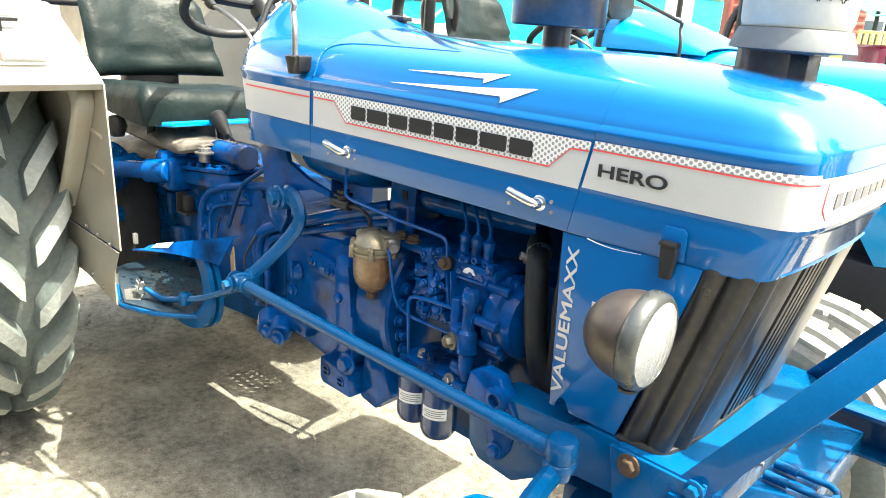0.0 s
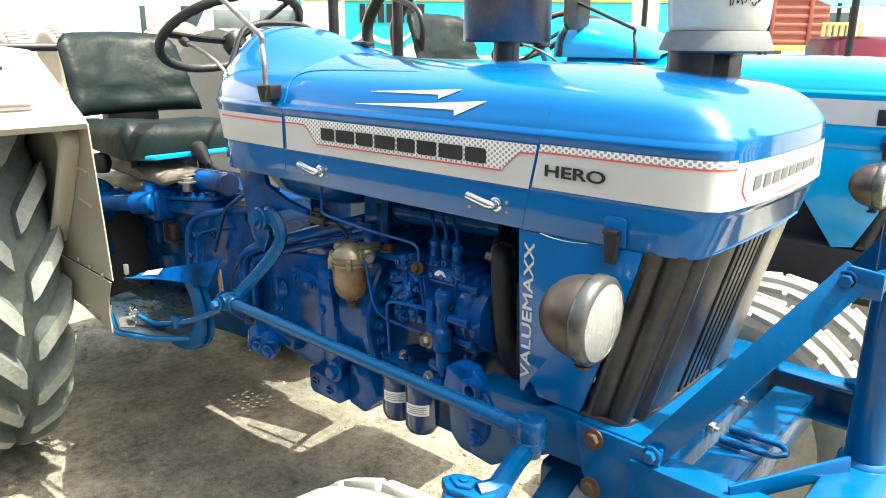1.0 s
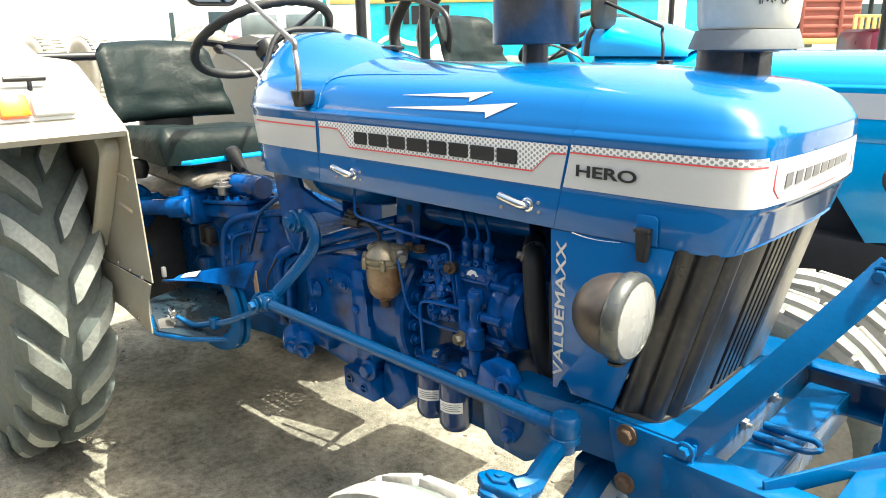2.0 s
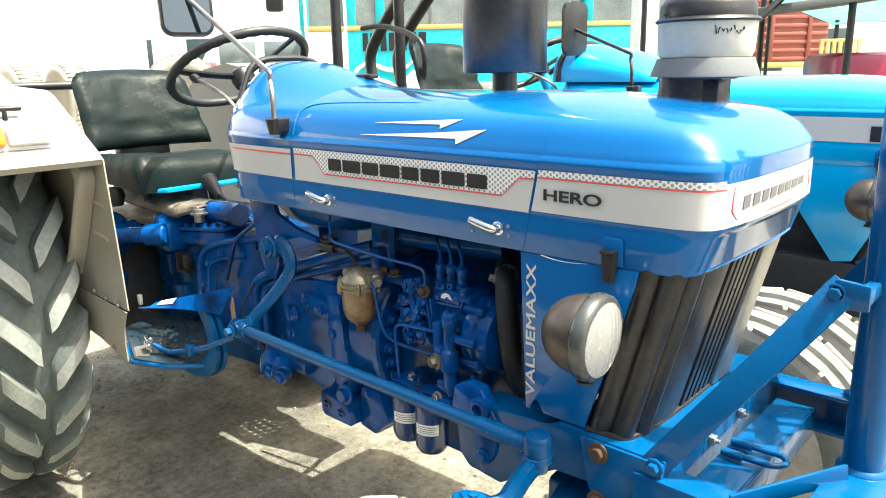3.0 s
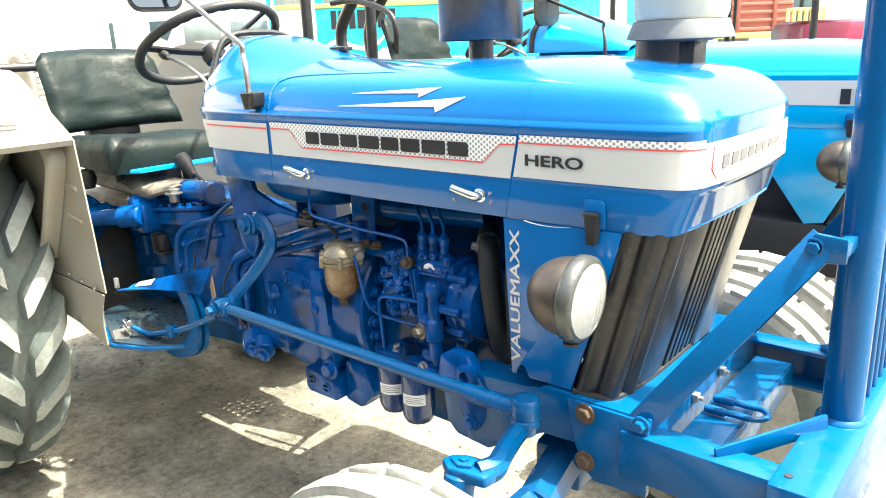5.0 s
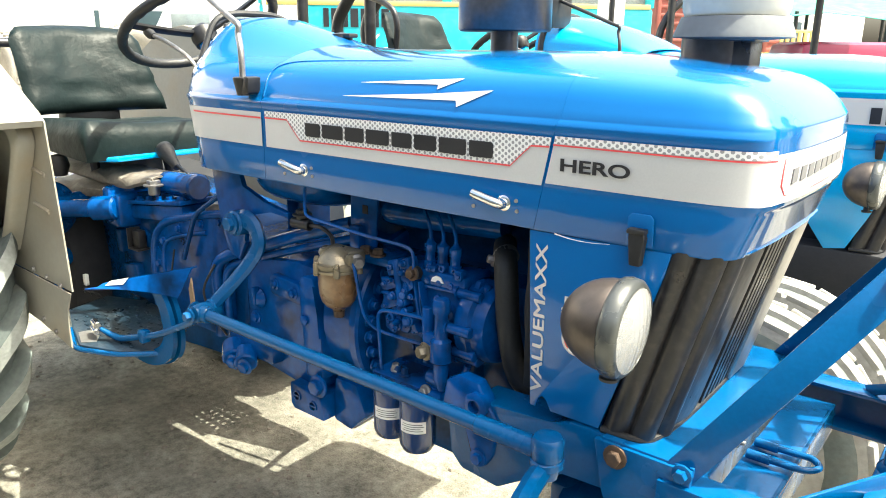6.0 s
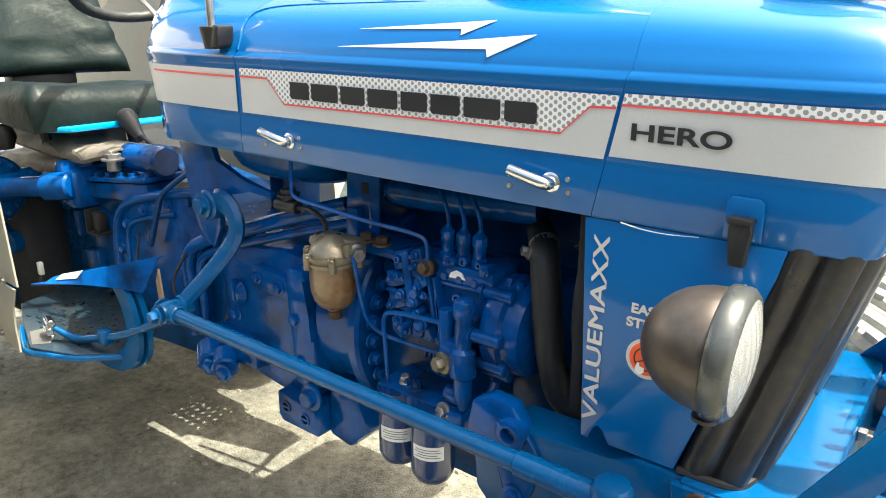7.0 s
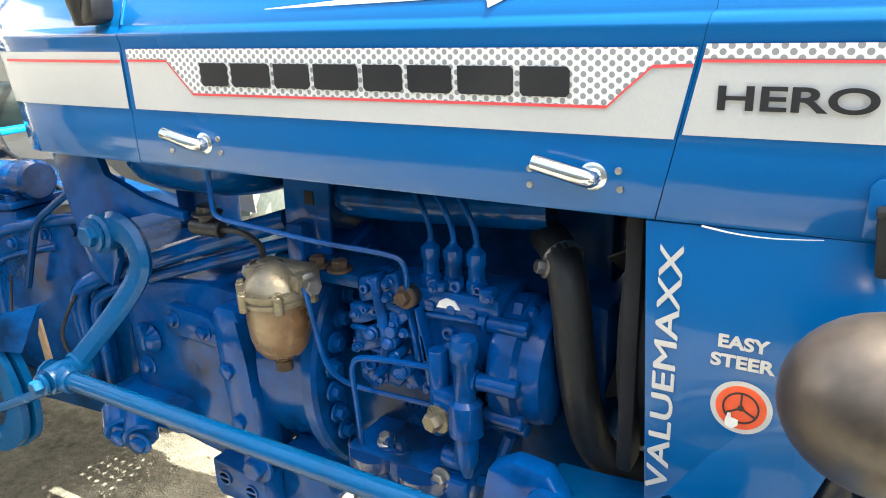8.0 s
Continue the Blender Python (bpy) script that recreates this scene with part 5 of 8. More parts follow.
    for x, y, z, r in ((0.203, 0.053, 0.872, 0.0045), (0.215, 0.056, 0.860, 0.0045), (0.144, 0.057, 0.872, 0.0038), (0.182, 0.057, 0.865, 0.0042), (0.255, 0.060, 0.923, 0.0036), (0.327, 0.061, 0.922, 0.004), (0.255, 0.076, 0.886, 0.0036), (0.143, 0.060, 0.826, 0.0036), (0.166, 0.062, 0.778, 0.0040), (0.170, 0.059, 0.919, 0.0036)):
        hexbolt(bm, (x, y, z), (0, -1, 0), r, r * 1.5)
        bm = put("pump_bolt")
    for p, r in (((0.160, 0.058, 0.908), 0.0066), ((0.160, 0.056, 0.881), 0.005), ((0.177, 0.056, 0.882), 0.005), ((0.266, 0.076, 0.862), 0.009), ((0.160, 0.060, 0.805), 0.0096), ((0.300, 0.077, 0.812), 0.009)):
        socket(p, r)
        bm = put("plug")
    tube(bm, [(0.176, 0.056, 0.924), (0.182, 0.052, 0.905), (0.188, 0.050, 0.88), (0.192, 0.050, 0.850), (0.186, 0.054, 0.826)], 0.0065, 10, 5, 0.6)
    bm = put("control_lever", "thin bent control lever")
    rod(bm, (0.126, 0.075, 0.826), (0.20, 0.064, 0.818), 0.006, seg=12)
    bm = put("link_rod")
    rod(bm, (0.188, 0.062, 0.892), (0.214, 0.060, 0.888), 0.008, seg=12)
    bm = put("link_rod")
    for x in (0.246, 0.275, 0.302):
        lathe(bm, [(0.0068, 0), (0.0062, 0.003), (0, 0.0035)], frame_to((x, 0.0685, 0.897), (x, -1, 0.897)), 14)
        box(bm, (x - 0.005, 0.0644, 0.8962), (x + 0.005, 0.0655, 0.8978), 0)
        bm = put("slotted_screw")
    for x, z in ((0.236, 0.88), (0.323, 0.882), (0.323, 0.845), (0.236, 0.843), (0.280, 0.80), (0.32, 0.80)):
        hexbolt(bm, (x, 0.0785, z), (0, -1, 0), 0.0055, 0.007)
        bm = put("pump_bolt")
    slab(bm, [(0.240, 0.888), (0.330, 0.892), (0.330, 0.886), (0.240, 0.882)], 0.066, 0.08, "y", 0.001)
    bm = put("cover_lip")
    slab(bm, [(0.140, 0.804), (0.142, 0.784), (0.156, 0.778), (0.196, 0.776), (0.204, 0.786), (0.203, 0.802)], 0.066, 0.10, "y", 0.003)
    bm = put("lower_flange")
    slab(bm, [(0.206, 0.798), (0.208, 0.778), (0.246, 0.774), (0.252, 0.784), (0.250, 0.800)], 0.070, 0.10, "y", 0.003)
    bm = put("lower_flange")
    for x, z, r in ((0.150, 0.792, 0.0048), (0.172, 0.786, 0.0062), (0.194, 0.794, 0.0045), (0.216, 0.788, 0.0050), (0.240, 0.786, 0.0050), (0.134, 0.866, 0.0045), (0.176, 0.862, 0.0045), (0.134, 0.820, 0.0045), (0.174, 0.816, 0.0050), (0.178, 0.912, 0.0045)):
        hexbolt(bm, (x, 0.0655, z), (0, -1, 0), r, r * 1.5)
        bm = put("pump_bolt")
    tube(bm, [(0.132, 0.064, 0.850), (0.150, 0.058, 0.853), (0.178, 0.058, 0.850), (0.204, 0.060, 0.856), (0.232, 0.070, 0.852)], 0.0042, 8, 4)
    bm = put("link_rod")
    slab(bm, [(0.196, 0.884), (0.197, 0.858), (0.206, 0.854), (0.208, 0.882), (0.203, 0.890)], 0.052, 0.08, "y", 0.002)
    bm = put("control_arm")
    rod(bm, (0.201, 0.050, 0.862), (0.201, 0.044, 0.862), 0.008, seg=12)
    bm = put("arm_pivot")
    lathe(bm, [(0.03, 0), (0.03, 0.016), (0.024, 0.022), (0.010, 0.022), (0.009, 0.028), (0, 0.028)], frame_to((0.285, 0.08, 0.830), (0.285, -1, 0.830)), 24)
    bm = put("round_cover")
    for p, r in (((0.250, 0.072, 0.924), 0.0075), ((0.280, 0.072, 0.926), 0.0075), ((0.309, 0.072, 0.926), 0.006)):
        socket(p, r)
        bm = put("plug")
    bm.free()
    bm = bmesh.new()
    lathe(bm, [(0.012, 0), (0.012, 0.022), (0.008, 0.026), (0, 0.026)], frame_to((0.345, 0.10, 0.893), (1, 0.10, 0.893)), 16)
    lathe(bm, [(0.02, 0), (0.02, 0.010), (0.014, 0.012)], frame_to((0.345, 0.10, 0.893), (1, 0.10, 0.893)), 6)
    part("end_plug", bm, CAST, pump)
    bm = bmesh.new()
    slab(bm, [(0.256, 0.898), (0.260, 0.906), (0.269, 0.911), (0.280, 0.909), (0.287, 0.899)], 0.0655, 0.0675)
    part("tag", bm, WHITE, pump, "torn white paper tag")
    bm = bmesh.new()
    hexbolt(bm, (0.220, 0.056, 0.908), (0, -1, 0.1), 0.0095, 0.014)
    part("brass_union", bm, RUST, pump, "tarnished brass union")
    bm = bmesh.new()
    lathe(bm, [(0.008, 0), (0.013, 0.0), (0.0135, 0.012), (0.008, 0.014)], frame_to((0.223, 0.066, 0.908), (0.221, -1, 1.0)), 18)
    part("rubber_collar", bm, RUBBER, pump)
    for k, x in enumerate((0.240, 0.270, 0.300)):
        bm = bmesh.new()
        y = 0.085
        lathe(bm, [(0.013, 0), (0.013, 0.016), (0.0105, 0.018), (0.0105, 0.034), (0.012, 0.036), (0.012, 0.050), (0.006, 0.056), (0.004, 0.06), (0, 0.06)], Matrix.Translation((x, y, 0.915)), 8)
        valve = part("delivery_valve", bm, CAST, pump, "blue hexagon delivery valve")
        bm = bmesh.new()
        tube(bm, [(x, y, 0.955), (x, y, 0.985), (x - 0.012, y + 0.004, 1.010), (x - 0.035, y + 0.02, 1.03), (x - 0.06, y + 0.06, 1.055)], 0.0036, 8, 5)
        part("injector_pipe", bm, CAST, valve)
    # feed pump below
    bm = bmesh.new()
    ax = Vector((0.308, 0.035, 0.862))
    lathe(bm, [(0, 0.02), (0.014, 0.02), (0.017, 0.014), (0.017, -0.005), (0.0135, -0.009), (0.0135, -0.055), (0.02, -0.06), (0.021, -0.10), (0.015, -0.105), (0.015, -0.135), (0.010, -0.148), (0.006, -0.16), (0, -0.16)], Matrix.Translation(ax), 20)
    box(bm, (0.262, 0.03, 0.765), (0.312, 0.085, 0.81), 0.008)
    rod(bm, (0.268, 0.045, 0.745), (0.268, 0.045, 0.855), 0.012, seg=14)
    rod(bm, (0.275, 0.04, 0.72), (0.305, 0.04, 0.72), 0.015, seg=14)
    part("lift_pump", bm, CAST, pump, "blue hand priming pump", smooth=45)
    bm = bmesh.new()
    hexbolt(bm, (0.274, 0.034, 0.772), (-0.3, -1, 0), 0.012, 0.020)
    part("brass_plug", bm, BRASS, pump, "unpainted brass hexagon plug")
    # pipes
    bm = bmesh.new()
    tube(bm, [(-0.052, 0.03, 1.052), (-0.05, 0.026, 1.0), (-0.035, 0.022, 0.985), (0.02, 0.022, 0.980), (0.12, 0.03, 0.970), (0.20, 0.045, 0.962), (0.222, 0.052, 0.950), (0.222, 0.056, 0.915)], 0.0034, 8, 5)
    part("fuel_pipe", bm, CAST, root, "thin blue fuel pipe")
    bm = bmesh.new()
    tube(bm, [(0.097, 0.02, 0.912), (0.100, 0.022, 0.885), (0.108, 0.032, 0.81), (0.118, 0.046, 0.780), (0.14, 0.056, 0.768), (0.19, 0.06, 0.766), (0.262, 0.06, 0.768)], 0.0036, 8, 5)
    part("fuel_pipe", bm, CAST, root)
    bm = bmesh.new()
    tube(bm, [(0.262, 0.04, 0.832), (0.22, 0.035, 0.832), (0.168, 0.03, 0.828), (0.152, 0.03, 0.81), (0.150, 0.035, 0.76), (0.150, 0.04, 0.69)], 0.0038, 8, 5)
    part("fuel_pipe", bm, CAST, root)


def engine(root):
    # the recessed block is painted darker to imitate shade behind the castings
    bm = bmesh.new()
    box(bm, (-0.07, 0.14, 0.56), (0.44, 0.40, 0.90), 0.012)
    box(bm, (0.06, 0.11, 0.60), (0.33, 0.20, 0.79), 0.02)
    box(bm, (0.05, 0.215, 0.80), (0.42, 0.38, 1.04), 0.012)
    block = part("engine_block", bm, SHADECAST, root, "blue engine block, its paint darkened for shade")
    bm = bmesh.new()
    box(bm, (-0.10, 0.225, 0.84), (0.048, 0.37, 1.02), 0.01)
    part("rear_cover", bm, SHADECAST, block, "cover at the rear of the engine, darkened for shade")
    bm = bmesh.new()
    box(bm, (-0.46, 0.30, 0.80), (-0.41, 0.42, 1.06), 0.01)
    part("tank_bracket", bm, SHADECAST, root, "dark bracket under the fuel tank")
    bm = bmesh.new()
    tube(bm, [(0.062, 0.16, 0.992), (0.075, 0.155, 0.992), (0.10, 0.15, 0.992), (0.25, 0.15, 0.998), (0.36, 0.16, 1.003)], lambda t: 0.026 * min(1, 0.55 + 5 * t) , 20, 5)
    lathe(bm, [(0.014, 0), (0.010, 0.008), (0, 0.011)], frame_to((0.062, 0.16, 0.992), (-1, 0.16, 0.992)), 20)
    box(bm, (0.0, 0.10, 0.88), (0.03, 0.15, 0.96), 0.004)
    part("intake_manifold", bm, CAST, block, "rounded blue intake manifold")
    # bell housing flange and clutch case
    bm = bmesh.new()
    slab(bm, [(-0.36, 0.60), (-0.36, 0.80), (-0.30, 0.835), (-0.16, 0.852), (-0.10, 0.848), (-0.08, 0.83), (-0.08, 0.56), (-0.14, 0.54), (-0.30, 0.56)], 0.085, 0.42, "y", 0.016)
    box(bm, (-0.34, 0.16, 0.80), (-0.08, 0.40, 0.845), 0.01)
    case = part("clutch_case", bm, CAST, root, "smooth blue cast clutch housing")
    bm = bmesh.new()
    slab(bm, [(-0.118, 0.822), (-0.108, 0.836), (-0.072, 0.836), (-0.066, 0.82), (-0.066, 0.75), (-0.05, 0.70), (-0.05, 0.60), (-0.105, 0.60), (-0.105, 0.72), (-0.118, 0.735)], 0.055, 0.10, "y", 0.006)
    part("case_rib", bm, CAST, case, "cast flange rib")
    bm = bmesh.new()
    slab(bm, [(-0.238, 0.770), (-0.238, 0.806), (-0.228, 0.813), (-0.142, 0.806), (-0.125, 0.792), (-0.125, 0.766), (-0.135, 0.757), (-0.228, 0.762)], 0.068, 0.09, "y", 0.004)
    for p in ((-0.218, 0.068, 0.790), (-0.153, 0.068, 0.782)):
        hexbolt(bm, p, (0, -1, 0), 0.010, 0.010)
    part("blank_plate", bm, CAST, case, "bolted blanking plate")
    bm = bmesh.new()
    lathe(bm, [(0.022, 0), (0.026, 0.006), (0.018, 0.016), (0.012, 0.02), (0, 0.02)], frame_to((-0.300, 0.086, 0.735), (-0.300, -1, 0.735)), 18)
    box(bm, (-0.307, 0.062, 0.720), (-0.293, 0.08, 0.765), 0.004)
    for p in ((-0.10, 0.06, 0.735), (-0.09, 0.06, 0.65), (-0.315, 0.085, 0.74), (-0.32, 0.085, 0.68)):
        hexbolt(bm, p, (0, -1, 0), 0.012, 0.012)
    loose("case_boss", bm, CAST, case)
    bm = bmesh.new()
    lathe(bm, [(0.10, 0.0), (0.185, 0.0), (0.178, 0.03), (0.180, 0.085), (0.200, 0.095), (0.200, 0.112), (0.194, 0.117), (0.10, 0.12)], frame_to((-0.05, 0.25, 0.74), (1, 0.25, 0.74)), 64)
    bell = loose("flywheel_ring", bm, CAST, root, "round flywheel housing flange")[0]
    bm = bmesh.new()
    for k in range(12):
        a = math.pi * (0.62 + 0.065 * k)
        hexbolt(bm, (0.077, 0.25 + 0.172 * math.cos(a), 0.74 + 0.172 * math.sin(a)), (1, 0, 0), 0.010, 0.014)
    loose("flange_bolt", bm, CAST, bell)
    bm = bmesh.new()
    box(bm, (0.13, 0.03, 0.655), (0.31, 0.14, 0.695), 0.008)
    tube(bm, [(0.31, 0.06, 0.68), (0.335, 0.055, 0.69), (0.342, 0.055, 0.72), (0.352, 0.06, 0.755)], 0.007, 8, 4)
    for x, z in ((0.185, 0.697), (0.205, 0.697), (0.285, 0.697)):
        hexbolt(bm, (x, 0.05, z - 0.004), (0, 0, 1), 0.008, 0.018)
    hexbolt(bm, (0.345, 0.05, 0.672), (0, -1, 0), 0.012, 0.014)
    part("filter_mount", bm, CAST, root, "blue filter manifold with fittings")
    bm = bmesh.new()
    hexbolt(bm, (0.18, 0.052, 0.70), (0, -0.3, 1), 0.008, 0.014)
    hexbolt(bm, (0.272, 0.035, 0.688), (0, -1, 0.2), 0.009, 0.014)
    loose("steel_union", bm, STEEL, root)
    bm = bmesh.new()
    for k in range(7):
        box(bm, (0.172 + 0.0095 * k, 0.1065, 0.722 + 0.0005 * k), (0.178 + 0.0095 * k, 0.110, 0.734 + 0.0005 * k), 0.001)
    loose("cast_mark", bm, CAST, block, "raised cast marks as plain bars")
    # timing cover
    bm = bmesh.new()
    lathe(bm, [(0.0, 0.0), (0.078, 0.0), (0.082, 0.006), (0.082, 0.03), (0.075, 0.036), (0.075, 0.052), (0.070, 0.060), (0.045, 0.066), (0.0, 0.068)], frame_to((0.330, 0.120, 0.826), (1, 0.120, 0.826)), 36)
    for k, a in enumerate((0.9, 2.25, 3.1, 3.75, 4.0, 5.3)):
        p = Vector((0.322, 0.120 + 0.080 * math.cos(a), 0.826 + 0.080 * math.sin(a)))
        rod(bm, p, p + Vector((0.05, 0, 0)), 0.0105, seg=12)
        hexbolt(bm, p, (-1, 0, 0), 0.009, 0.012)
    part("timing_cover", bm, CAST, root, "round blue timing gear cover with studs")
    bm = bmesh.new()
    tube(bm, [(0.352, 0.17, 0.966), (0.382, 0.125, 0.968), (0.402, 0.098, 0.954), (0.414, 0.086, 0.912), (0.421, 0.083, 0.856), (0.431, 0.084, 0.800), (0.444, 0.092, 0.750), (0.476, 0.108, 0.722), (0.54, 0.14, 0.712)], 0.0215, 16, 6)
    hose = part("radiator_hose", bm, RUBBER, root, "thick black radiator hose", smooth=60)
    bm = bmesh.new()
    d = Vector((0.7, -0.5, -0.35)).normalized()
    lathe(bm, [(0.0235, 0), (0.0235, 0.012), (0.0215, 0.012)], frame_to((0.389, 0.114, 0.964), Vector((0.389, 0.114, 0.964)) + d), 20)
    hexbolt(bm, (0.383, 0.092, 0.957), (-0.5, -0.5, 0.2), 0.008, 0.014)
    part("hose_clip", bm, STEEL, hose)
    bm = bmesh.new()
    box(bm, (0.535, 0.03, 0.76), (0.60, 0.47, 1.05), 0.006)
    lathe(bm, [(0.19, 0), (0.20, 0.0), (0.20, 0.05), (0.19, 0.05)], frame_to((0.475, 0.25, 0.90), (1, 0.25, 0.90)), 40)
    part("radiator_core", bm, DARK, root, "dark radiator and fan shroud")
    bm = bmesh.new()
    box(bm, (0.48, 0.045, 0.76), (0.497, 0.08, 1.045), 0.004)
    part("shroud_edge", bm, DARK, root)
    bm = bmesh.new()
    lathe(bm, [(0, 0), (0.03, 0), (0.03, 0.01), (0.0, 0.012)], frame_to((0.46, 0.25, 0.90), (1, 0.25, 0.90)), 20)
    fan = part("cooling_fan", bm, DARK, root)
    for k in range(6):
        a = k * math.pi / 3
        m = Matrix.Translation((0.465, 0.25, 0.90)) @ Matrix.Rotation(a, 4, "X") @ Matrix.Rotation(0.5, 4, "Z")
        bm = bmesh.new()
        box(bm, (-0.02, -0.001, 0.03), (0.02, 0.001, 0.17), 0, m)
        part("fan_blade", bm, DARK, fan)
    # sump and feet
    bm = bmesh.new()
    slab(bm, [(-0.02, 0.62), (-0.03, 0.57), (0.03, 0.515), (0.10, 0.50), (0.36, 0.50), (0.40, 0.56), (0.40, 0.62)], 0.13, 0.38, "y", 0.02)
    part("oil_sump", bm, SHADECAST, root, "blue oil sump, its paint darkened for shade")
    bm = bmesh.new()
    slab(bm, [(-0.165, 0.512), (-0.165, 0.565), (-0.06, 0.555), (-0.05, 0.50), (-0.155, 0.50)], 0.055, 0.16, "y", 0.004)
    slab(bm, [(-0.06, 0.49), (-0.05, 0.60), (0.02, 0.60), (0.05, 0.53), (0.0, 0.48)], 0.09, 0.20, "y", 0.01)
    for p in ((-0.14, 0.055, 0.537), (-0.085, 0.055, 0.528)):
        lathe(bm, [(0.013, 0), (0.013, 0.003), (0.010, 0.003), (0.010, 0.0)], frame_to(p, (p[0], -1, p[2])), 16)
        box(bm, (p[0] - 0.010, 0.052, p[2] - 0.002), (p[0] + 0.010, 0.055, p[2] + 0.002), 0)
    hexbolt(bm, (-0.055, 0.05, 0.59), (0, -1, 0), 0.018, 0.02)
    part("engine_foot", bm, CAST, root, "cast foot under the clutch housing")
    # lower linkage
    bm = bmesh.new()
    rod(bm, (-0.37, 0.05, 0.605), (-0.33, 0.02, 0.585), 0.03, seg=16)
    rod(bm, (-0.32, 0.05, 0.60), (-0.285, 0.02, 0.585), 0.028, seg=16)
    box(bm, (-0.40, 0.05, 0.585), (-0.22, 0.14, 0.64), 0.015)
    hexbolt(bm, (-0.326, 0.015, 0.582), (0.2, -1, -0.2), 0.014, 0.014)
    hexbolt(bm, (-0.28, 0.015, 0.583), (0.2, -1, -0.2), 0.014, 0.014)
    part("pivot_block", bm, CAST, root)
    bm = bmesh.new()
    tube(bm, [(-0.46, 0.075, 0.60), (-0.455, 0.07, 0.70), (-0.445, 0.065, 0.785), (-0.40, 0.07, 0.825), (-0.30, 0.085, 0.862), (-0.16, 0.105, 0.91), (-0.02, 0.13, 0.955)], 0.016, 12, 5)
    tube(bm, [(-0.435, 0.085, 0.60), (-0.428, 0.08, 0.70), (-0.42, 0.075, 0.77), (-0.38, 0.08, 0.805), (-0.28, 0.095, 0.84), (-0.14, 0.112, 0.885), (0.0, 0.14, 0.925)], 0.010, 10, 5)
    loose("hydraulic_pipe", bm, CAST, root, "thick blue pipe", smooth=60)
    # steering drop arm
    bm = bmesh.new()
    tube(bm, [(-0.302, 0.040, 0.930), (-0.270, 0.040, 0.938), (-0.240, 0.038, 0.926), (-0.224, 0.034, 0.894), (-0.236, 0.026, 0.860), (-0.272, 0.004, 0.808), (-0.318, -0.034, 0.744)], lambda t: 0.0150 - 0.0040 * t, 8, 6, 1.7, (0, 1, 0))
    rod(bm, (-0.300, 0.02, 0.929), (-0.300, 0.07, 0.929), 0.030, seg=20)
    rod(bm, (-0.320, -0.045, 0.737), (-0.320, -0.02, 0.737), 0.022, seg=16)
    hexbolt(bm, (-0.300, 0.018, 0.930), (0, -1, 0), 0.017, 0.016)
    part("drop_arm", bm, FRAME, root, "blue bent steering drop arm", smooth=32)
    bm = bmesh.new()
    slab(bm, [(-0.42, 1.05), (-0.40, 0.96), (-0.375, 0.85), (-0.33, 0.83), (-0.30, 0.88), (-0.295, 0.945), (-0.20, 0.968), (-0.14, 0.958), (-0.14, 0.972), (-0.22, 0.985), (-0.30, 1.01), (-0.31, 1.05)], 0.052, 0.064, "y", 0.003)
    part("support_plate", bm, CAST, root, "blue plate bracket behind the engine")
    bm = bmesh.new()
    grid = []
    for i in range(15):
        x = -0.31 + 0.27 * i / 14
        e = math.sqrt(max(0, 1 - abs(i / 7 - 1) ** 4))
        grid.append([(x, MID + 0.19 * math.cos(math.pi * k / 16) * (0.6 + 0.4 * e), 1.06 - 0.094 * e * math.sin(math.pi * k / 16) ** 0.5) for k in range(17)])
    sheet(bm, grid)
    part("fuel_tank", bm, CAST, root, "rounded underside of the blue fuel tank", smooth=70)
    bm = bmesh.new()
    rod(bm, (-0.10, 0.06, 0.985), (-0.10, 0.06, 0.945), 0.013, seg=12)
    rod(bm, (-0.125, 0.055, 0.955), (-0.07, 0.055, 0.955), 0.012, seg=12)
    hexbolt(bm, (-0.10, 0.06, 0.972), (0, 0, 1), 0.014, 0.014)
    tube(bm, [(-0.07, 0.055, 0.955), (-0.03, 0.05, 0.958), (0.0, 0.05, 0.945), (0.005, 0.05, 0.925)], 0.0045, 8, 4)
    part("fuel_tap", bm, BLACK, root, "tarnished fuel tap")
    bm = bmesh.new()
    slab(bm, [(-0.016, 0.90), (-0.010, 1.045), (0.068, 1.045), (0.062, 0.91)], 0.118, 0.124, "y", 0.0015)
    part("rear_bracket", bm, CAST, root, "upright blue plate behind the fuel filter")
    bm = bmesh.new()
    box(bm, (0.025, 0.116, 0.985), (0.041, 0.1185, 1.004), 0.002)
    part("bracket_slot", bm, DARK, root)


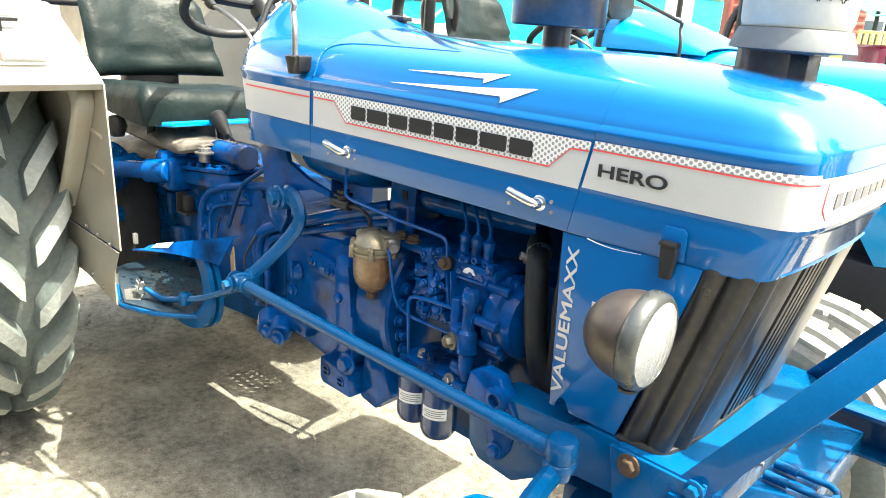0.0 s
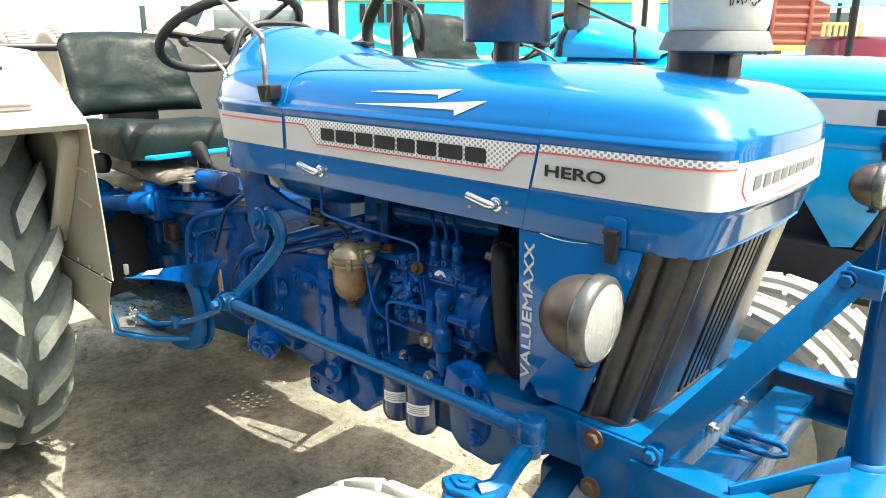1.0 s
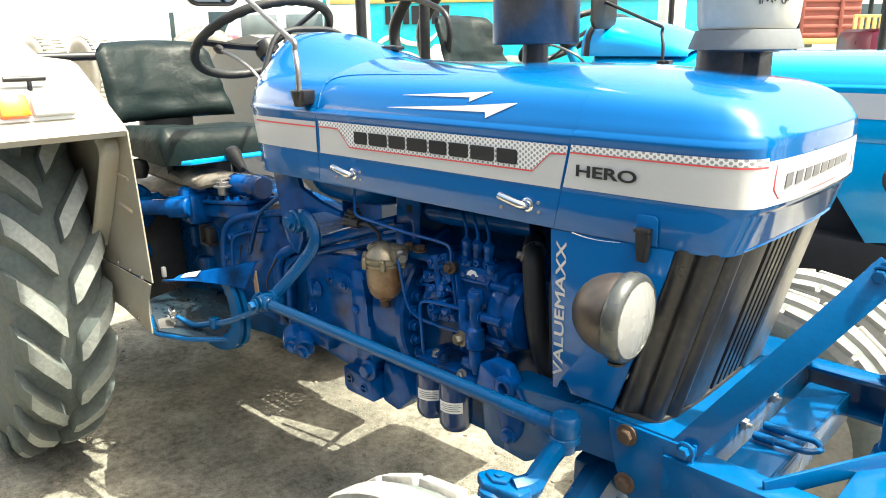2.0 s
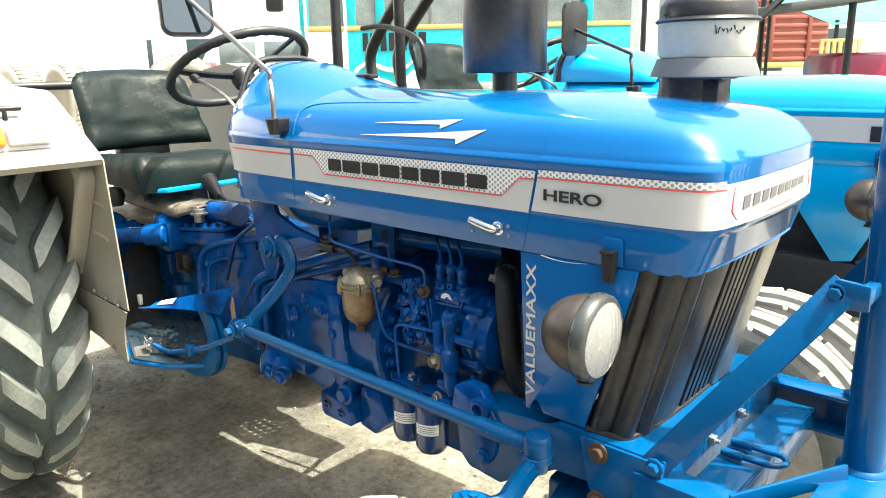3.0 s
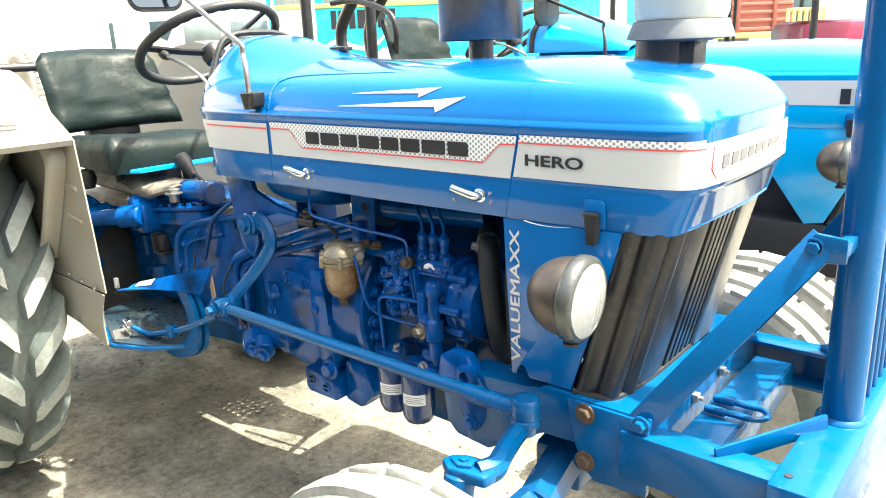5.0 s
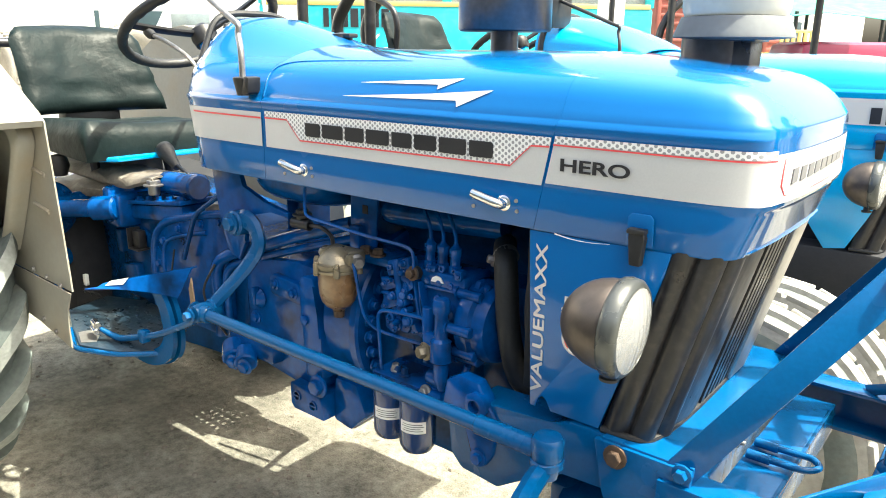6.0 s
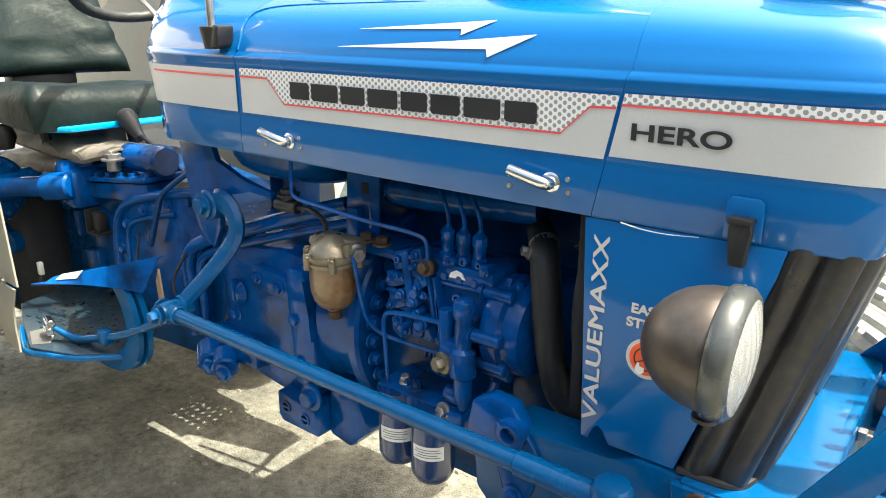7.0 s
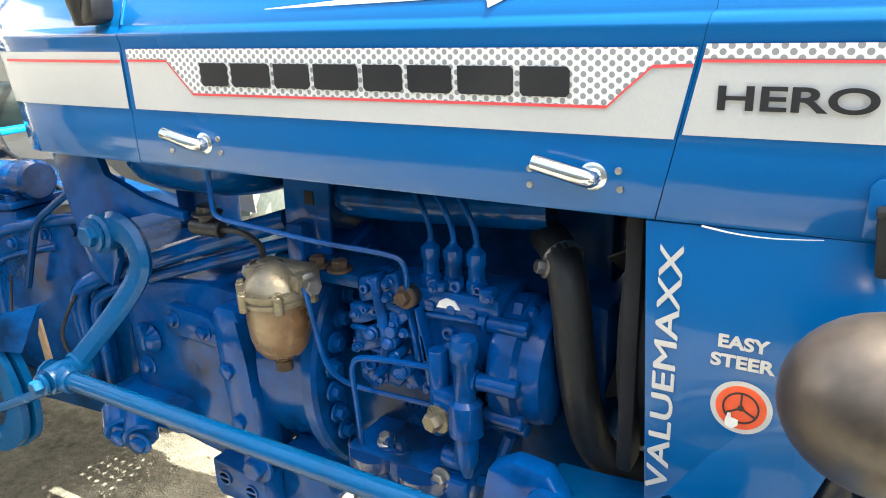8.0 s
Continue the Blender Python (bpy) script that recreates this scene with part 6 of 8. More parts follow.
def gearbox(root):
    """The casing behind the clutch, its covers, levers, the foot step and pedals."""
    bm = bmesh.new()
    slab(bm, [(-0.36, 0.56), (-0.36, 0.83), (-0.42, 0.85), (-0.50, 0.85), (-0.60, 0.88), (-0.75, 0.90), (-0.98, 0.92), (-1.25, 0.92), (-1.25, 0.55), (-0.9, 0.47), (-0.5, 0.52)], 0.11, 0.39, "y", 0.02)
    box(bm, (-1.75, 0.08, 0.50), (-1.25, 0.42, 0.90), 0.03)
    case = part("gearbox_case", bm, SHADECAST, root, "blue gearbox and rear axle casing, darkened for shade")
    bm = bmesh.new()
    slab(bm, [(-0.795, 0.58), (-0.795, 0.72), (-0.785, 0.785), (-0.75, 0.835), (-0.69, 0.866), (-0.60, 0.890), (-0.50, 0.910), (-0.42, 0.922), (-0.42, 0.86), (-0.44, 0.80), (-0.44, 0.58)], 0.092, 0.13, "y", 0.008)
    cover = part("side_cover", bm, CAST, case, "arched blue gearbox side cover")
    bm = bmesh.new()
    tube(bm, [(-0.797, 0.092, 0.60), (-0.796, 0.092, 0.70), (-0.787, 0.092, 0.78), (-0.752, 0.092, 0.834), (-0.69, 0.092, 0.865), (-0.60, 0.092, 0.889), (-0.50, 0.092, 0.909), (-0.43, 0.092, 0.920)], 0.012, 10, 4)
    part("cover_rim", bm, CAST, cover, "thick rounded rim of the cover", smooth=60)
    bm = bmesh.new()
    tube(bm, [(-0.745, 0.092, 0.68), (-0.740, 0.092, 0.765), (-0.712, 0.092, 0.805), (-0.63, 0.092, 0.832), (-0.52, 0.092, 0.858)], 0.007, 8, 4)
    part("cover_rib", bm, CAST, cover, "raised inner rib", smooth=60)
    bm = bmesh.new()
    for x, z in ((-0.772, 0.64), (-0.768, 0.73), (-0.735, 0.800), (-0.655, 0.848), (-0.545, 0.878), (-0.46, 0.895), (-0.47, 0.70)):
        hexbolt(bm, (x, 0.092, z), (0, -1, 0), 0.009, 0.010)
    loose("cover_bolt", bm, CAST, cover)
    bm = bmesh.new()
    slab(bm, [(-0.905, 0.838), (-0.905, 0.880), (-0.62, 0.914), (-0.62, 0.868)], 0.085, 0.30, "y", 0.008)
    selector = part("selector_box", bm, CAST, case, "blue selector box on the gearbox")
    bm = bmesh.new()
    slab(bm, [(-0.915, 0.881), (-0.915, 0.893), (-0.61, 0.929), (-0.61, 0.917)], 0.076, 0.31, "y", 0.003)
    lid = part("selector_lid", bm, CAST, selector, "bolted lid of the selector box")
    bm = bmesh.new()
    for k in range(6):
        hexbolt(bm, (-0.895 + 0.053 * k, 0.090, 0.894 + 0.0063 * k), (-0.1, 0, 1), 0.009, 0.012)
    for x, y in ((-0.80, 0.15), (-0.70, 0.17), (-0.66, 0.13)):
        rod(bm, (x, y, 0.895), (x, y, 0.945), 0.017, seg=14)
    loose("lid_bolt", bm, CAST, lid)
    bm = bmesh.new()
    box(bm, (-1.0, 0.045, 0.815), (-0.885, 0.24, 0.915), 0.016)
    box(bm, (-0.955, 0.035, 0.83), (-0.915, 0.12, 0.935), 0.012)
    part("shaft_housing", bm, CAST, case, "cast housing round the brake shaft")
    bm = bmesh.new()
    rod(bm, (-0.76, 0.13, 0.955), (-0.60, 0.13, 0.960), 0.032, seg=20)
    rod(bm, (-0.64, 0.13, 0.959), (-0.60, 0.13, 0.960), 0.037, seg=20)
    part("breather_tube", bm, CAST, case, "short blue tube on the gearbox")
    bm = bmesh.new()
    rod(bm, (-1.08, -0.045, 0.862), (-0.92, 0.045, 0.874), 0.026, seg=18)
    rod(bm, (-0.97, 0.018, 0.870), (-0.90, 0.055, 0.876), 0.036, seg=18)
    part("brake_shaft", bm, CAST, case, "thick blue cross shaft", smooth=40)
    bm = bmesh.new()
    slab(bm, [(-0.99, 0.58), (-0.985, 0.80), (-0.93, 0.825), (-0.83, 0.80), (-0.83, 0.60)], 0.095, 0.14, "y", 0.012)
    slab(bm, [(-0.96, 0.66), (-0.95, 0.70), (-0.87, 0.71), (-0.86, 0.665), (-0.90, 0.64)], 0.07, 0.11, "y", 0.008)
    box(bm, (-0.98, 0.075, 0.73), (-0.945, 0.11, 0.80), 0.006)
    part("lower_casting", bm, SHADECAST, case, "lower casting with a mounting pad, darkened for shade")
    # loom end that hangs behind the step
    bm = bmesh.new()
    box(bm, (-1.045, -0.006, 0.628), (-1.030, 0.006, 0.662), 0.002)
    part("wire_connector", bm, WHITE, root, "small white wire connector")
    bm = bmesh.new()
    for k in range(4):
        tube(bm, [(-1.037, 0.0, 0.63), (-1.045 + 0.012 * k, -0.01, 0.615), (-1.06 + 0.03 * k, 0.0, 0.605 + 0.004 * k), (-1.08 + 0.045 * k, 0.01, 0.592)], 0.0012, 5, 4)
    part("loose_wires", bm, RUBBER, root, "thin loose wire ends")
    bm = bmesh.new()
    rod(bm, (-0.74, 0.08, 0.93), (-0.74, 0.08, 0.965), 0.016, seg=14)
    hexbolt(bm, (-0.74, 0.08, 0.955), (0, 0, 1), 0.018, 0.016)
    part("filler_plug", bm, STEEL, case)
    bm = bmesh.new()
    rod(bm, (-1.08, -0.06, 0.86), (-1.10, -0.06, 0.86), 0.085, seg=32)
    for k in range(16):
        a = 2 * math.pi * k / 16
        hexbolt(bm, (-1.08, -0.06 + 0.07 * math.cos(a), 0.86 + 0.07 * math.sin(a)), (1, 0, 0), 0.006, 0.006)
    rod(bm, (-1.10, 0.12, 0.86), (-1.10, -0.14, 0.86), 0.04, seg=24)
    part("brake_drum", bm, SHADECAST, root, "drilled blue quadrant plate")
    # added block that fills the gap, its near-black colour imitating deep shade
    bm = bmesh.new()
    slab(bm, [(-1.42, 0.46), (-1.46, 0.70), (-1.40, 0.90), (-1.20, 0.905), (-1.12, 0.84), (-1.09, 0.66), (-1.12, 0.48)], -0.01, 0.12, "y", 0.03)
    part("added_housing", bm, DARK, root, "added housing beside the wheel, near-black in place of shade")
    for k in range(9):
        bm = bmesh.new()
        a = 0.6 + 0.55 * k
        hexbolt(bm, (-1.27 + 0.14 * math.cos(a), -0.01, 0.69 + 0.15 * math.sin(a)), (0, -1, 0), 0.012, 0.014)
        part("housing_bolt", bm, CAST, root)
    bm = bmesh.new()
    rod(bm, (-1.57, 0.10, 0.69), (-1.57, -0.30, 0.69), 0.13, 0.10, 24)
    rod(bm, (-1.57, 0.40, 0.69), (-1.57, 0.80, 0.69), 0.13, 0.10, 24)
    loose("axle_trumpet", bm, CAST, root)
    # levers
    bm = bmesh.new()
    tube(bm, [(-0.58, 0.19, 0.90), (-0.66, 0.19, 0.935), (-0.76, 0.19, 0.975), (-0.82, 0.192, 0.998)], 0.005, 10, 4)
    lever = part("gear_lever", bm, BLACK, root, "thin gear lever")
    bm = bmesh.new()
    lathe(bm, [(0.011, 0.0), (0.014, 0.02), (0.020, 0.05), (0.026, 0.075), (0.024, 0.092), (0.012, 0.102), (0, 0.104)], frame_to((-0.805, 0.192, 0.985), (-0.90, 0.20, 1.045)), 18)
    part("gear_knob", bm, RUBBER, lever, "black gear knob", smooth=60)
    bm = bmesh.new()
    tube(bm, [(-0.430, 0.075, 0.968), (-0.49, 0.075, 0.935), (-0.535, 0.073, 0.905), (-0.560, 0.072, 0.865), (-0.612, 0.075, 0.775)], 0.0065, 8, 4)
    part("control_rod", bm, SHADECAST, root, "bent dark blue control rod")
    bm = bmesh.new()
    slab(bm, [(-0.52, 0.915), (-0.44, 0.925), (-0.44, 0.945), (-0.52, 0.935)], 0.09, 0.14, "y", 0.004)
    part("cable_block", bm, STEEL, root)
    # worn metal straps over the gearbox
    for top, low in (([(-1.36, 0.13, 0.985), (-1.155, 0.13, 0.980), (-1.017, 0.13, 0.972), (-0.86, 0.13, 0.970), (-0.74, 0.13, 0.975)], [(-1.217, 0.06, 0.950), (-1.037, 0.06, 0.942), (-0.878, 0.06, 0.940), (-0.80, 0.06, 0.955), (-0.728, 0.07, 0.972)]),
                     ([(-1.365, 0.10, 0.905), (-1.181, 0.10, 0.918), (-1.009, 0.10, 0.920)], [(-1.245, 0.04, 0.890), (-1.078, 0.04, 0.895), (-0.951, 0.045, 0.912)])):
        bm = bmesh.new()
        u, v = smooth_path(top, 6), smooth_path(low, 6)
        rows = []
        for i, (p, q) in enumerate(zip(u, v)):
            sag = 0.010 * noise.noise((i * 0.35, 2.0, len(top)))
            rows.append([p + Vector((0, 0.05, 0.004)), p, p + (q - p) * 0.35 + Vector((0, -0.012, 0.010 + sag)), p + (q - p) * 0.7 + Vector((0, -0.016, 0.006 + sag)), q, q + Vector((0, 0.006, -0.008))])
        sheet(bm, rows)
        thicken(part("worn_flap", bm, FLAP, root, "worn grey-brown rubber flap over the gearbox", smooth=60), 0.005)
    bm = bmesh.new()
    tube(bm, [(-1.06, 0.08, 0.95), (-1.05, 0.07, 1.0), (-1.03, 0.06, 1.03), (-1.0, 0.08, 1.06)], 0.014, 8, 4)
    tube(bm, [(-0.94, 0.25, 0.93), (-0.95, 0.24, 1.0), (-0.99, 0.23, 1.06)], 0.012, 8, 4)
    lathe(bm, [(0, 0), (0.02, 0.0), (0.03, 0.03), (0.022, 0.06), (0, 0.064)], Matrix.Translation((-1.12, 0.0, 0.95)), 14)
    loose("lever_linkage", bm, BLACK, root)
    # step
    bm = bmesh.new()
    slab(bm, [(-1.00, -0.076), (-0.86, -0.130), (-0.716, -0.177), (-0.60, -0.13), (-0.53, -0.06), (-0.60, 0.05), (-0.72, 0.11), (-0.88, 0.12), (-1.04, 0.06)], 0.566, 0.580, "z", 0.003)
    step = part("foot_plate", bm, STEPIRON, root, "worn blue foot plate with raised studs")
    bm = bmesh.new()
    tube(bm, [(-0.86, -0.134, 0.572), (-0.76, -0.172, 0.572), (-0.716, -0.182, 0.572), (-0.665, -0.165, 0.572), (-0.60, -0.134, 0.572), (-0.53, -0.065, 0.572)], 0.007, 8, 4)
    part("plate_rim", bm, FRAME, step, "blue rounded rim of the foot plate", smooth=60)
    bm = bmesh.new()
    for i in range(11):
        for k in range(6):
            x, y = -0.90 + 0.030 * i, -0.10 + 0.030 * k + 0.010 * (i % 2)
            box(bm, (x - 0.008, y - 0.003, 0.579), (x + 0.008, y + 0.003, 0.583), 0.001)
    tagged(part("stud", bm, STEPIRON, step), kind="stuff")
    bm = bmesh.new()
    slab(bm, [(-0.80, -0.14), (-0.725, -0.168), (-0.70, -0.14), (-0.735, -0.115), (-0.76, -0.12), (-0.79, -0.10)], 0.5805, 0.5815, "z")
    part("bare_patch", bm, ALU, step, "patch worn to bare metal")
    bm = bmesh.new()
    rod(bm, (-0.755, -0.115, 0.615), (-0.705, -0.13, 0.62), 0.010, seg=12)
    rod(bm, (-0.755, -0.12, 0.600), (-0.705, -0.135, 0.604), 0.008, seg=12)
    loose("step_pin", bm, CHROME, step)
    bm = bmesh.new()
    tube(bm, [(-0.70, -0.125, 0.612), (-0.675, -0.11, 0.598), (-0.65, -0.10, 0.592), (-0.60, -0.088, 0.604), (-0.50, -0.07, 0.635), (-0.36, -0.06, 0.70)], lambda t: 0.006 + 0.003 * min(1, 3 * t), 10, 5)
    box(bm, (-0.575, -0.094, 0.600), (-0.550, -0.070, 0.632), 0.004)
    part("step_rod", bm, FRAME, root, "blue pedal rod")
    bm = bmesh.new()
    outer = smooth_path([(-0.512, 0, 0.770), (-0.466, 0, 0.72), (-0.446, 0, 0.65), (-0.458, 0, 0.592), (-0.505, 0, 0.552), (-0.58, 0, 0.530), (-0.68, 0, 0.532)], 5)
    inner = smooth_path([(-0.556, 0, 0.766), (-0.506, 0, 0.71), (-0.488, 0, 0.65), (-0.498, 0, 0.615), (-0.530, 0, 0.588), (-0.59, 0, 0.568), (-0.68, 0, 0.556)], 5)
    ring = [(p.x, p.z) for p in outer] + [(p.x, p.z) for p in reversed(inner)]
    slab(bm, ring, -0.070, -0.058, "y", 0.003)
    slab(bm, [(x + 0.006, z - 0.002) for x, z in ring], -0.052, -0.040, "y", 0.003)
    sheet(bm, [[(p.x + dx, y, p.z) for p in inner] for dx, y in ((0.004, -0.060), (0.008, -0.044))])
    part("step_guard", bm, FRAME, root, "blue curved guard plate beside the step")
    bm = bmesh.new()
    rows = []
    for i in range(11):
        u = i / 10
        top, low = Vector((-0.588 + 0.168 * u, -0.157 + 0.137 * u, 0.768 + 0.042 * u)), Vector((-0.585 + 0.14 * u, -0.163 + 0.115 * u, 0.752 + 0.012 * u - 0.03 * u * u))
        curl = Vector((-0.014, -0.022, 0.006)) * (1 - u) ** 2
        rows.append([low + curl * 1.4, low + (top - low) * 0.4 + curl * 0.4, top, top + Vector((0.004, 0.012, 0.002))])
    sheet(bm, rows)
    thicken(part("step_wing", bm, CAST, root, "blue flared step bracket, its tip worn white", smooth=60), 0.004)
    bm = bmesh.new()
    sheet(bm, [[p + Vector((0.001, -0.003, 0.003)) for p in row[1:3]] for row in rows[1:4]])
    thicken(part("worn_tip", bm, WHITE, root), 0.002)
    # unions and pads on the added housing
    rng = random.Random(23)
    for i in range(16):
        bm = bmesh.new()
        x, z, r = rng.uniform(-1.36, -1.12), rng.uniform(0.52, 0.86), rng.uniform(0.012, 0.03)
        if i % 3:
            lathe(bm, [(r, -0.004), (r, 0.02), (r * 0.7, 0.028), (r * 0.45, 0.028), (r * 0.4, 0.045), (0, 0.046)], frame_to((x, -0.01, z), (x + rng.uniform(-0.2, 0.3), -1, z + rng.uniform(-0.2, 0.4))), 14)
        else:
            w = rng.uniform(0.03, 0.07)
            slab(bm, [(x - w, z - 0.02), (x + w * 0.7, z - 0.03), (x + w, z + 0.01), (x - w * 0.7, z + 0.03)], -0.04, -0.005, "y", 0.005)
        part("fitting", bm, rng.choice((CAST, SHADECAST, SHADECAST)), case, "", smooth=35)
    # far perforated foot plate, then unseen blocks added to shade the ground
    bm = bmesh.new()
    slab(bm, [(-1.10, 0.45), (-1.06, 0.667), (-0.925, 0.69), (-0.925, 0.43), (-1.0, 0.42)], 0.575, 0.579, "z")
    slab(bm, [(-0.76, 0.66), (-0.69, 0.652), (-0.50, 0.672), (-0.455, 0.665), (-0.449, 0.558), (-0.586, 0.513), (-0.72, 0.47), (-0.76, 0.45)], 0.575, 0.579, "z")
    for k in range(6):
        y0 = 0.47 + 0.032 * k
        box(bm, (-0.925, y0, 0.575), (-0.76, y0 + 0.020, 0.579))
        for i in range(6):
            x0 = -0.925 + 0.033 * i - 0.012 * (k % 2)
            box(bm, (max(x0, -0.925), y0 + 0.020, 0.575), (min(x0 + 0.021, -0.76), y0 + 0.032, 0.579))
    box(bm, (-0.925, 0.43, 0.575), (-0.76, 0.47, 0.579))
    box(bm, (-0.925, 0.662, 0.575), (-0.76, 0.68, 0.579))
    rod(bm, (-0.68, 0.44, 0.57), (-0.20, 0.535, 0.60), 0.006)
    rod(bm, (-0.40, 0.40, 0.60), (-0.46, 0.58, 0.585), 0.010)
    part("perforated_plate", bm, CAST, root, "perforated far foot plate")
    bm = bmesh.new()
    slab(bm, [(-0.345, 0.40), (-0.345, 0.735), (-0.325, 0.758), (0.05, 0.758), (0.05, 0.40)], 0.55, 0.68, "z", 0.006)
    part("far_shade_box", bm, CAST, root, "unseen blue box on the far side, added for its shadow")
    bm = bmesh.new()
    slab(bm, [(-1.15, 0.36), (-1.0, 0.40), (-0.90, 0.375), (-0.85, 0.40), (-0.76, 0.395), (-0.66, 0.41), (-0.60, 0.40), (-0.50, 0.435), (-0.40, 0.44), (-0.33, 0.47), (-0.24, 0.48), (-0.24, 0.36)], 0.52, 0.62, "z", 0.01)
    part("far_shade_slab", bm, SHADECAST, root, "unseen far slab, added to shape the ground shadow")
    bm = bmesh.new()
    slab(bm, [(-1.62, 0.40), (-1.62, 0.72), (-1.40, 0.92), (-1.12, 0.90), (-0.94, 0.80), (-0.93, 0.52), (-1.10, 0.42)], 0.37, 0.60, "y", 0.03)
    part("added_housing", bm, DARK, root, "unseen dark block on the far side, added for its shadow")
    # unseen rear block, added to keep sun off the ground behind
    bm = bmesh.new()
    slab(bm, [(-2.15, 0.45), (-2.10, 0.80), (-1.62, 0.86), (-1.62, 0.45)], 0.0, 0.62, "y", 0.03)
    part("rear_shade_block", bm, DARK, root, "unseen dark block at the rear, added to shade the ground")
    bm = bmesh.new()
    tube(bm, [(-0.43, 0.05, 0.80), (-0.44, 0.02, 0.74), (-0.43, 0.03, 0.68), (-0.40, 0.05, 0.62)], 0.003, 6, 5)
    tube(bm, [(-0.63, 0.06, 0.80), (-0.635, 0.05, 0.74), (-0.64, 0.05, 0.70)], 0.0025, 6, 5)
    loose("cable", bm, BLACK, root)
    bm = bmesh.new()
    slab(bm, [(-0.47, 0.665), (-0.475, 0.74), (-0.462, 0.77), (-0.455, 0.70)], 0.0, 0.004)
    part("torn_tape", bm, material("torn_tape", (0.42, 0.30, 0.18), 0.9, vary=0.3, scale=40), root, "strip of torn brown tape")
    bm = bmesh.new()
    box(bm, (-0.86, 0.065, 0.765), (-0.825, 0.09, 0.815), 0.004)
    slab(bm, [(-0.87, 0.76), (-0.87, 0.82), (-0.865, 0.82), (-0.865, 0.765), (-0.815, 0.765), (-0.815, 0.76)], 0.055, 0.093)
    part("gearbox_vent", bm, BLACK, case)


def exhaust_and_cleaner(root):
    bm = bmesh.new()
    lathe(bm, [(0.04, 0), (0.086, 0.0), (0.090, 0.004), (0.090, 0.40), (0.086, 0.404), (0.03, 0.41)], Matrix.Translation((0.255, 0.285, 1.352)), 40)
    can = part("silencer", bm, SILENCER, root, "dark bare-metal exhaust silencer standing on the bonnet", smooth=50)
    bm = bmesh.new()
    rod(bm, (0.255, 0.285, 1.27), (0.255, 0.285, 1.356), 0.027, seg=24)
    rod(bm, (0.255, 0.285, 1.75), (0.255, 0.285, 1.95), 0.027, seg=24)
    loose("exhaust_pipe", bm, SILENCER, can)
    c = Vector((0.675, 0.335, -0.016))
    bm = bmesh.new()
    lathe(bm, [(0.052, 1.20), (0.052, 1.352), (0.0, 1.352)], Matrix.Translation((c.x - 0.03, c.y, 0)), 28)
    box(bm, (c.x - 0.02, c.y - 0.03, 1.20), (c.x + 0.04, c.y + 0.03, 1.34), 0.004)
    box(bm, (c.x - 0.042, c.y - 0.037, 1.334), (c.x + 0.048, c.y + 0.037, 1.342), 0.002)
    part("intake_duct", bm, SILENCER, root, "dark steel air intake duct")
    bm = bmesh.new()
    lathe(bm, [(0.05, 1.352), (0.095, 1.356), (0.094, 1.362), (0.084, 1.388), (0.0, 1.388)], Matrix.Translation(c), 40)
    cleaner = part("precleaner_base", bm, FLANGE, root, "grey flared base of the air pre-cleaner", smooth=50)
    bm = bmesh.new()
    lathe(bm, [(0.070, 1.386), (0.079, 1.389), (0.083, 1.40), (0.086, 1.452), (0.0, 1.452)], Matrix.Translation(c), 40)
    bowl = part("precleaner_bowl", bm, PLASTIC, cleaner, "milky plastic pre-cleaner bowl with pen marks", smooth=50)
    bm = bmesh.new()
    lathe(bm, [(0.088, 1.449), (0.091, 1.452), (0.088, 1.456), (0.083, 1.458), (0.082, 1.478), (0.074, 1.490), (0.05, 1.495), (0.02, 1.497), (0.018, 1.505), (0, 1.506)], Matrix.Translation(c), 40)
    part("precleaner_cap", bm, BLACK, cleaner, "dark domed pre-cleaner cap", smooth=50)
    bm = bmesh.new()
    rng = random.Random(2)
    a = math.atan2(-1.0 - c.y, 1.24 - c.x) + 0.15
    for k in range(9):
        p = [c + Vector((0.0858 * math.cos(a + 0.075 * k + d), 0.0858 * math.sin(a + 0.075 * k + d), 1.432 + rng.uniform(-0.006, 0.008))) for d in (0, 0.02, 0.04)]
        tube(bm, p, 0.0009, 5, 2)
    part("pen_mark", bm, INK, bowl, "unreadable handwritten marks")


def hood_ornaments(root):
    bm = bmesh.new()
    lathe(bm, [(0.022, 0), (0.026, 0.004), (0.024, 0.016), (0.0, 0.02)], Matrix.Translation((-0.22, 0.30, 1.335)), 18)
    box(bm, (-0.25, 0.285, 1.342), (-0.18, 0.315, 1.352), 0.003)
    part("filler_cap", bm, BLACK, root, "black filler cap on the bonnet")


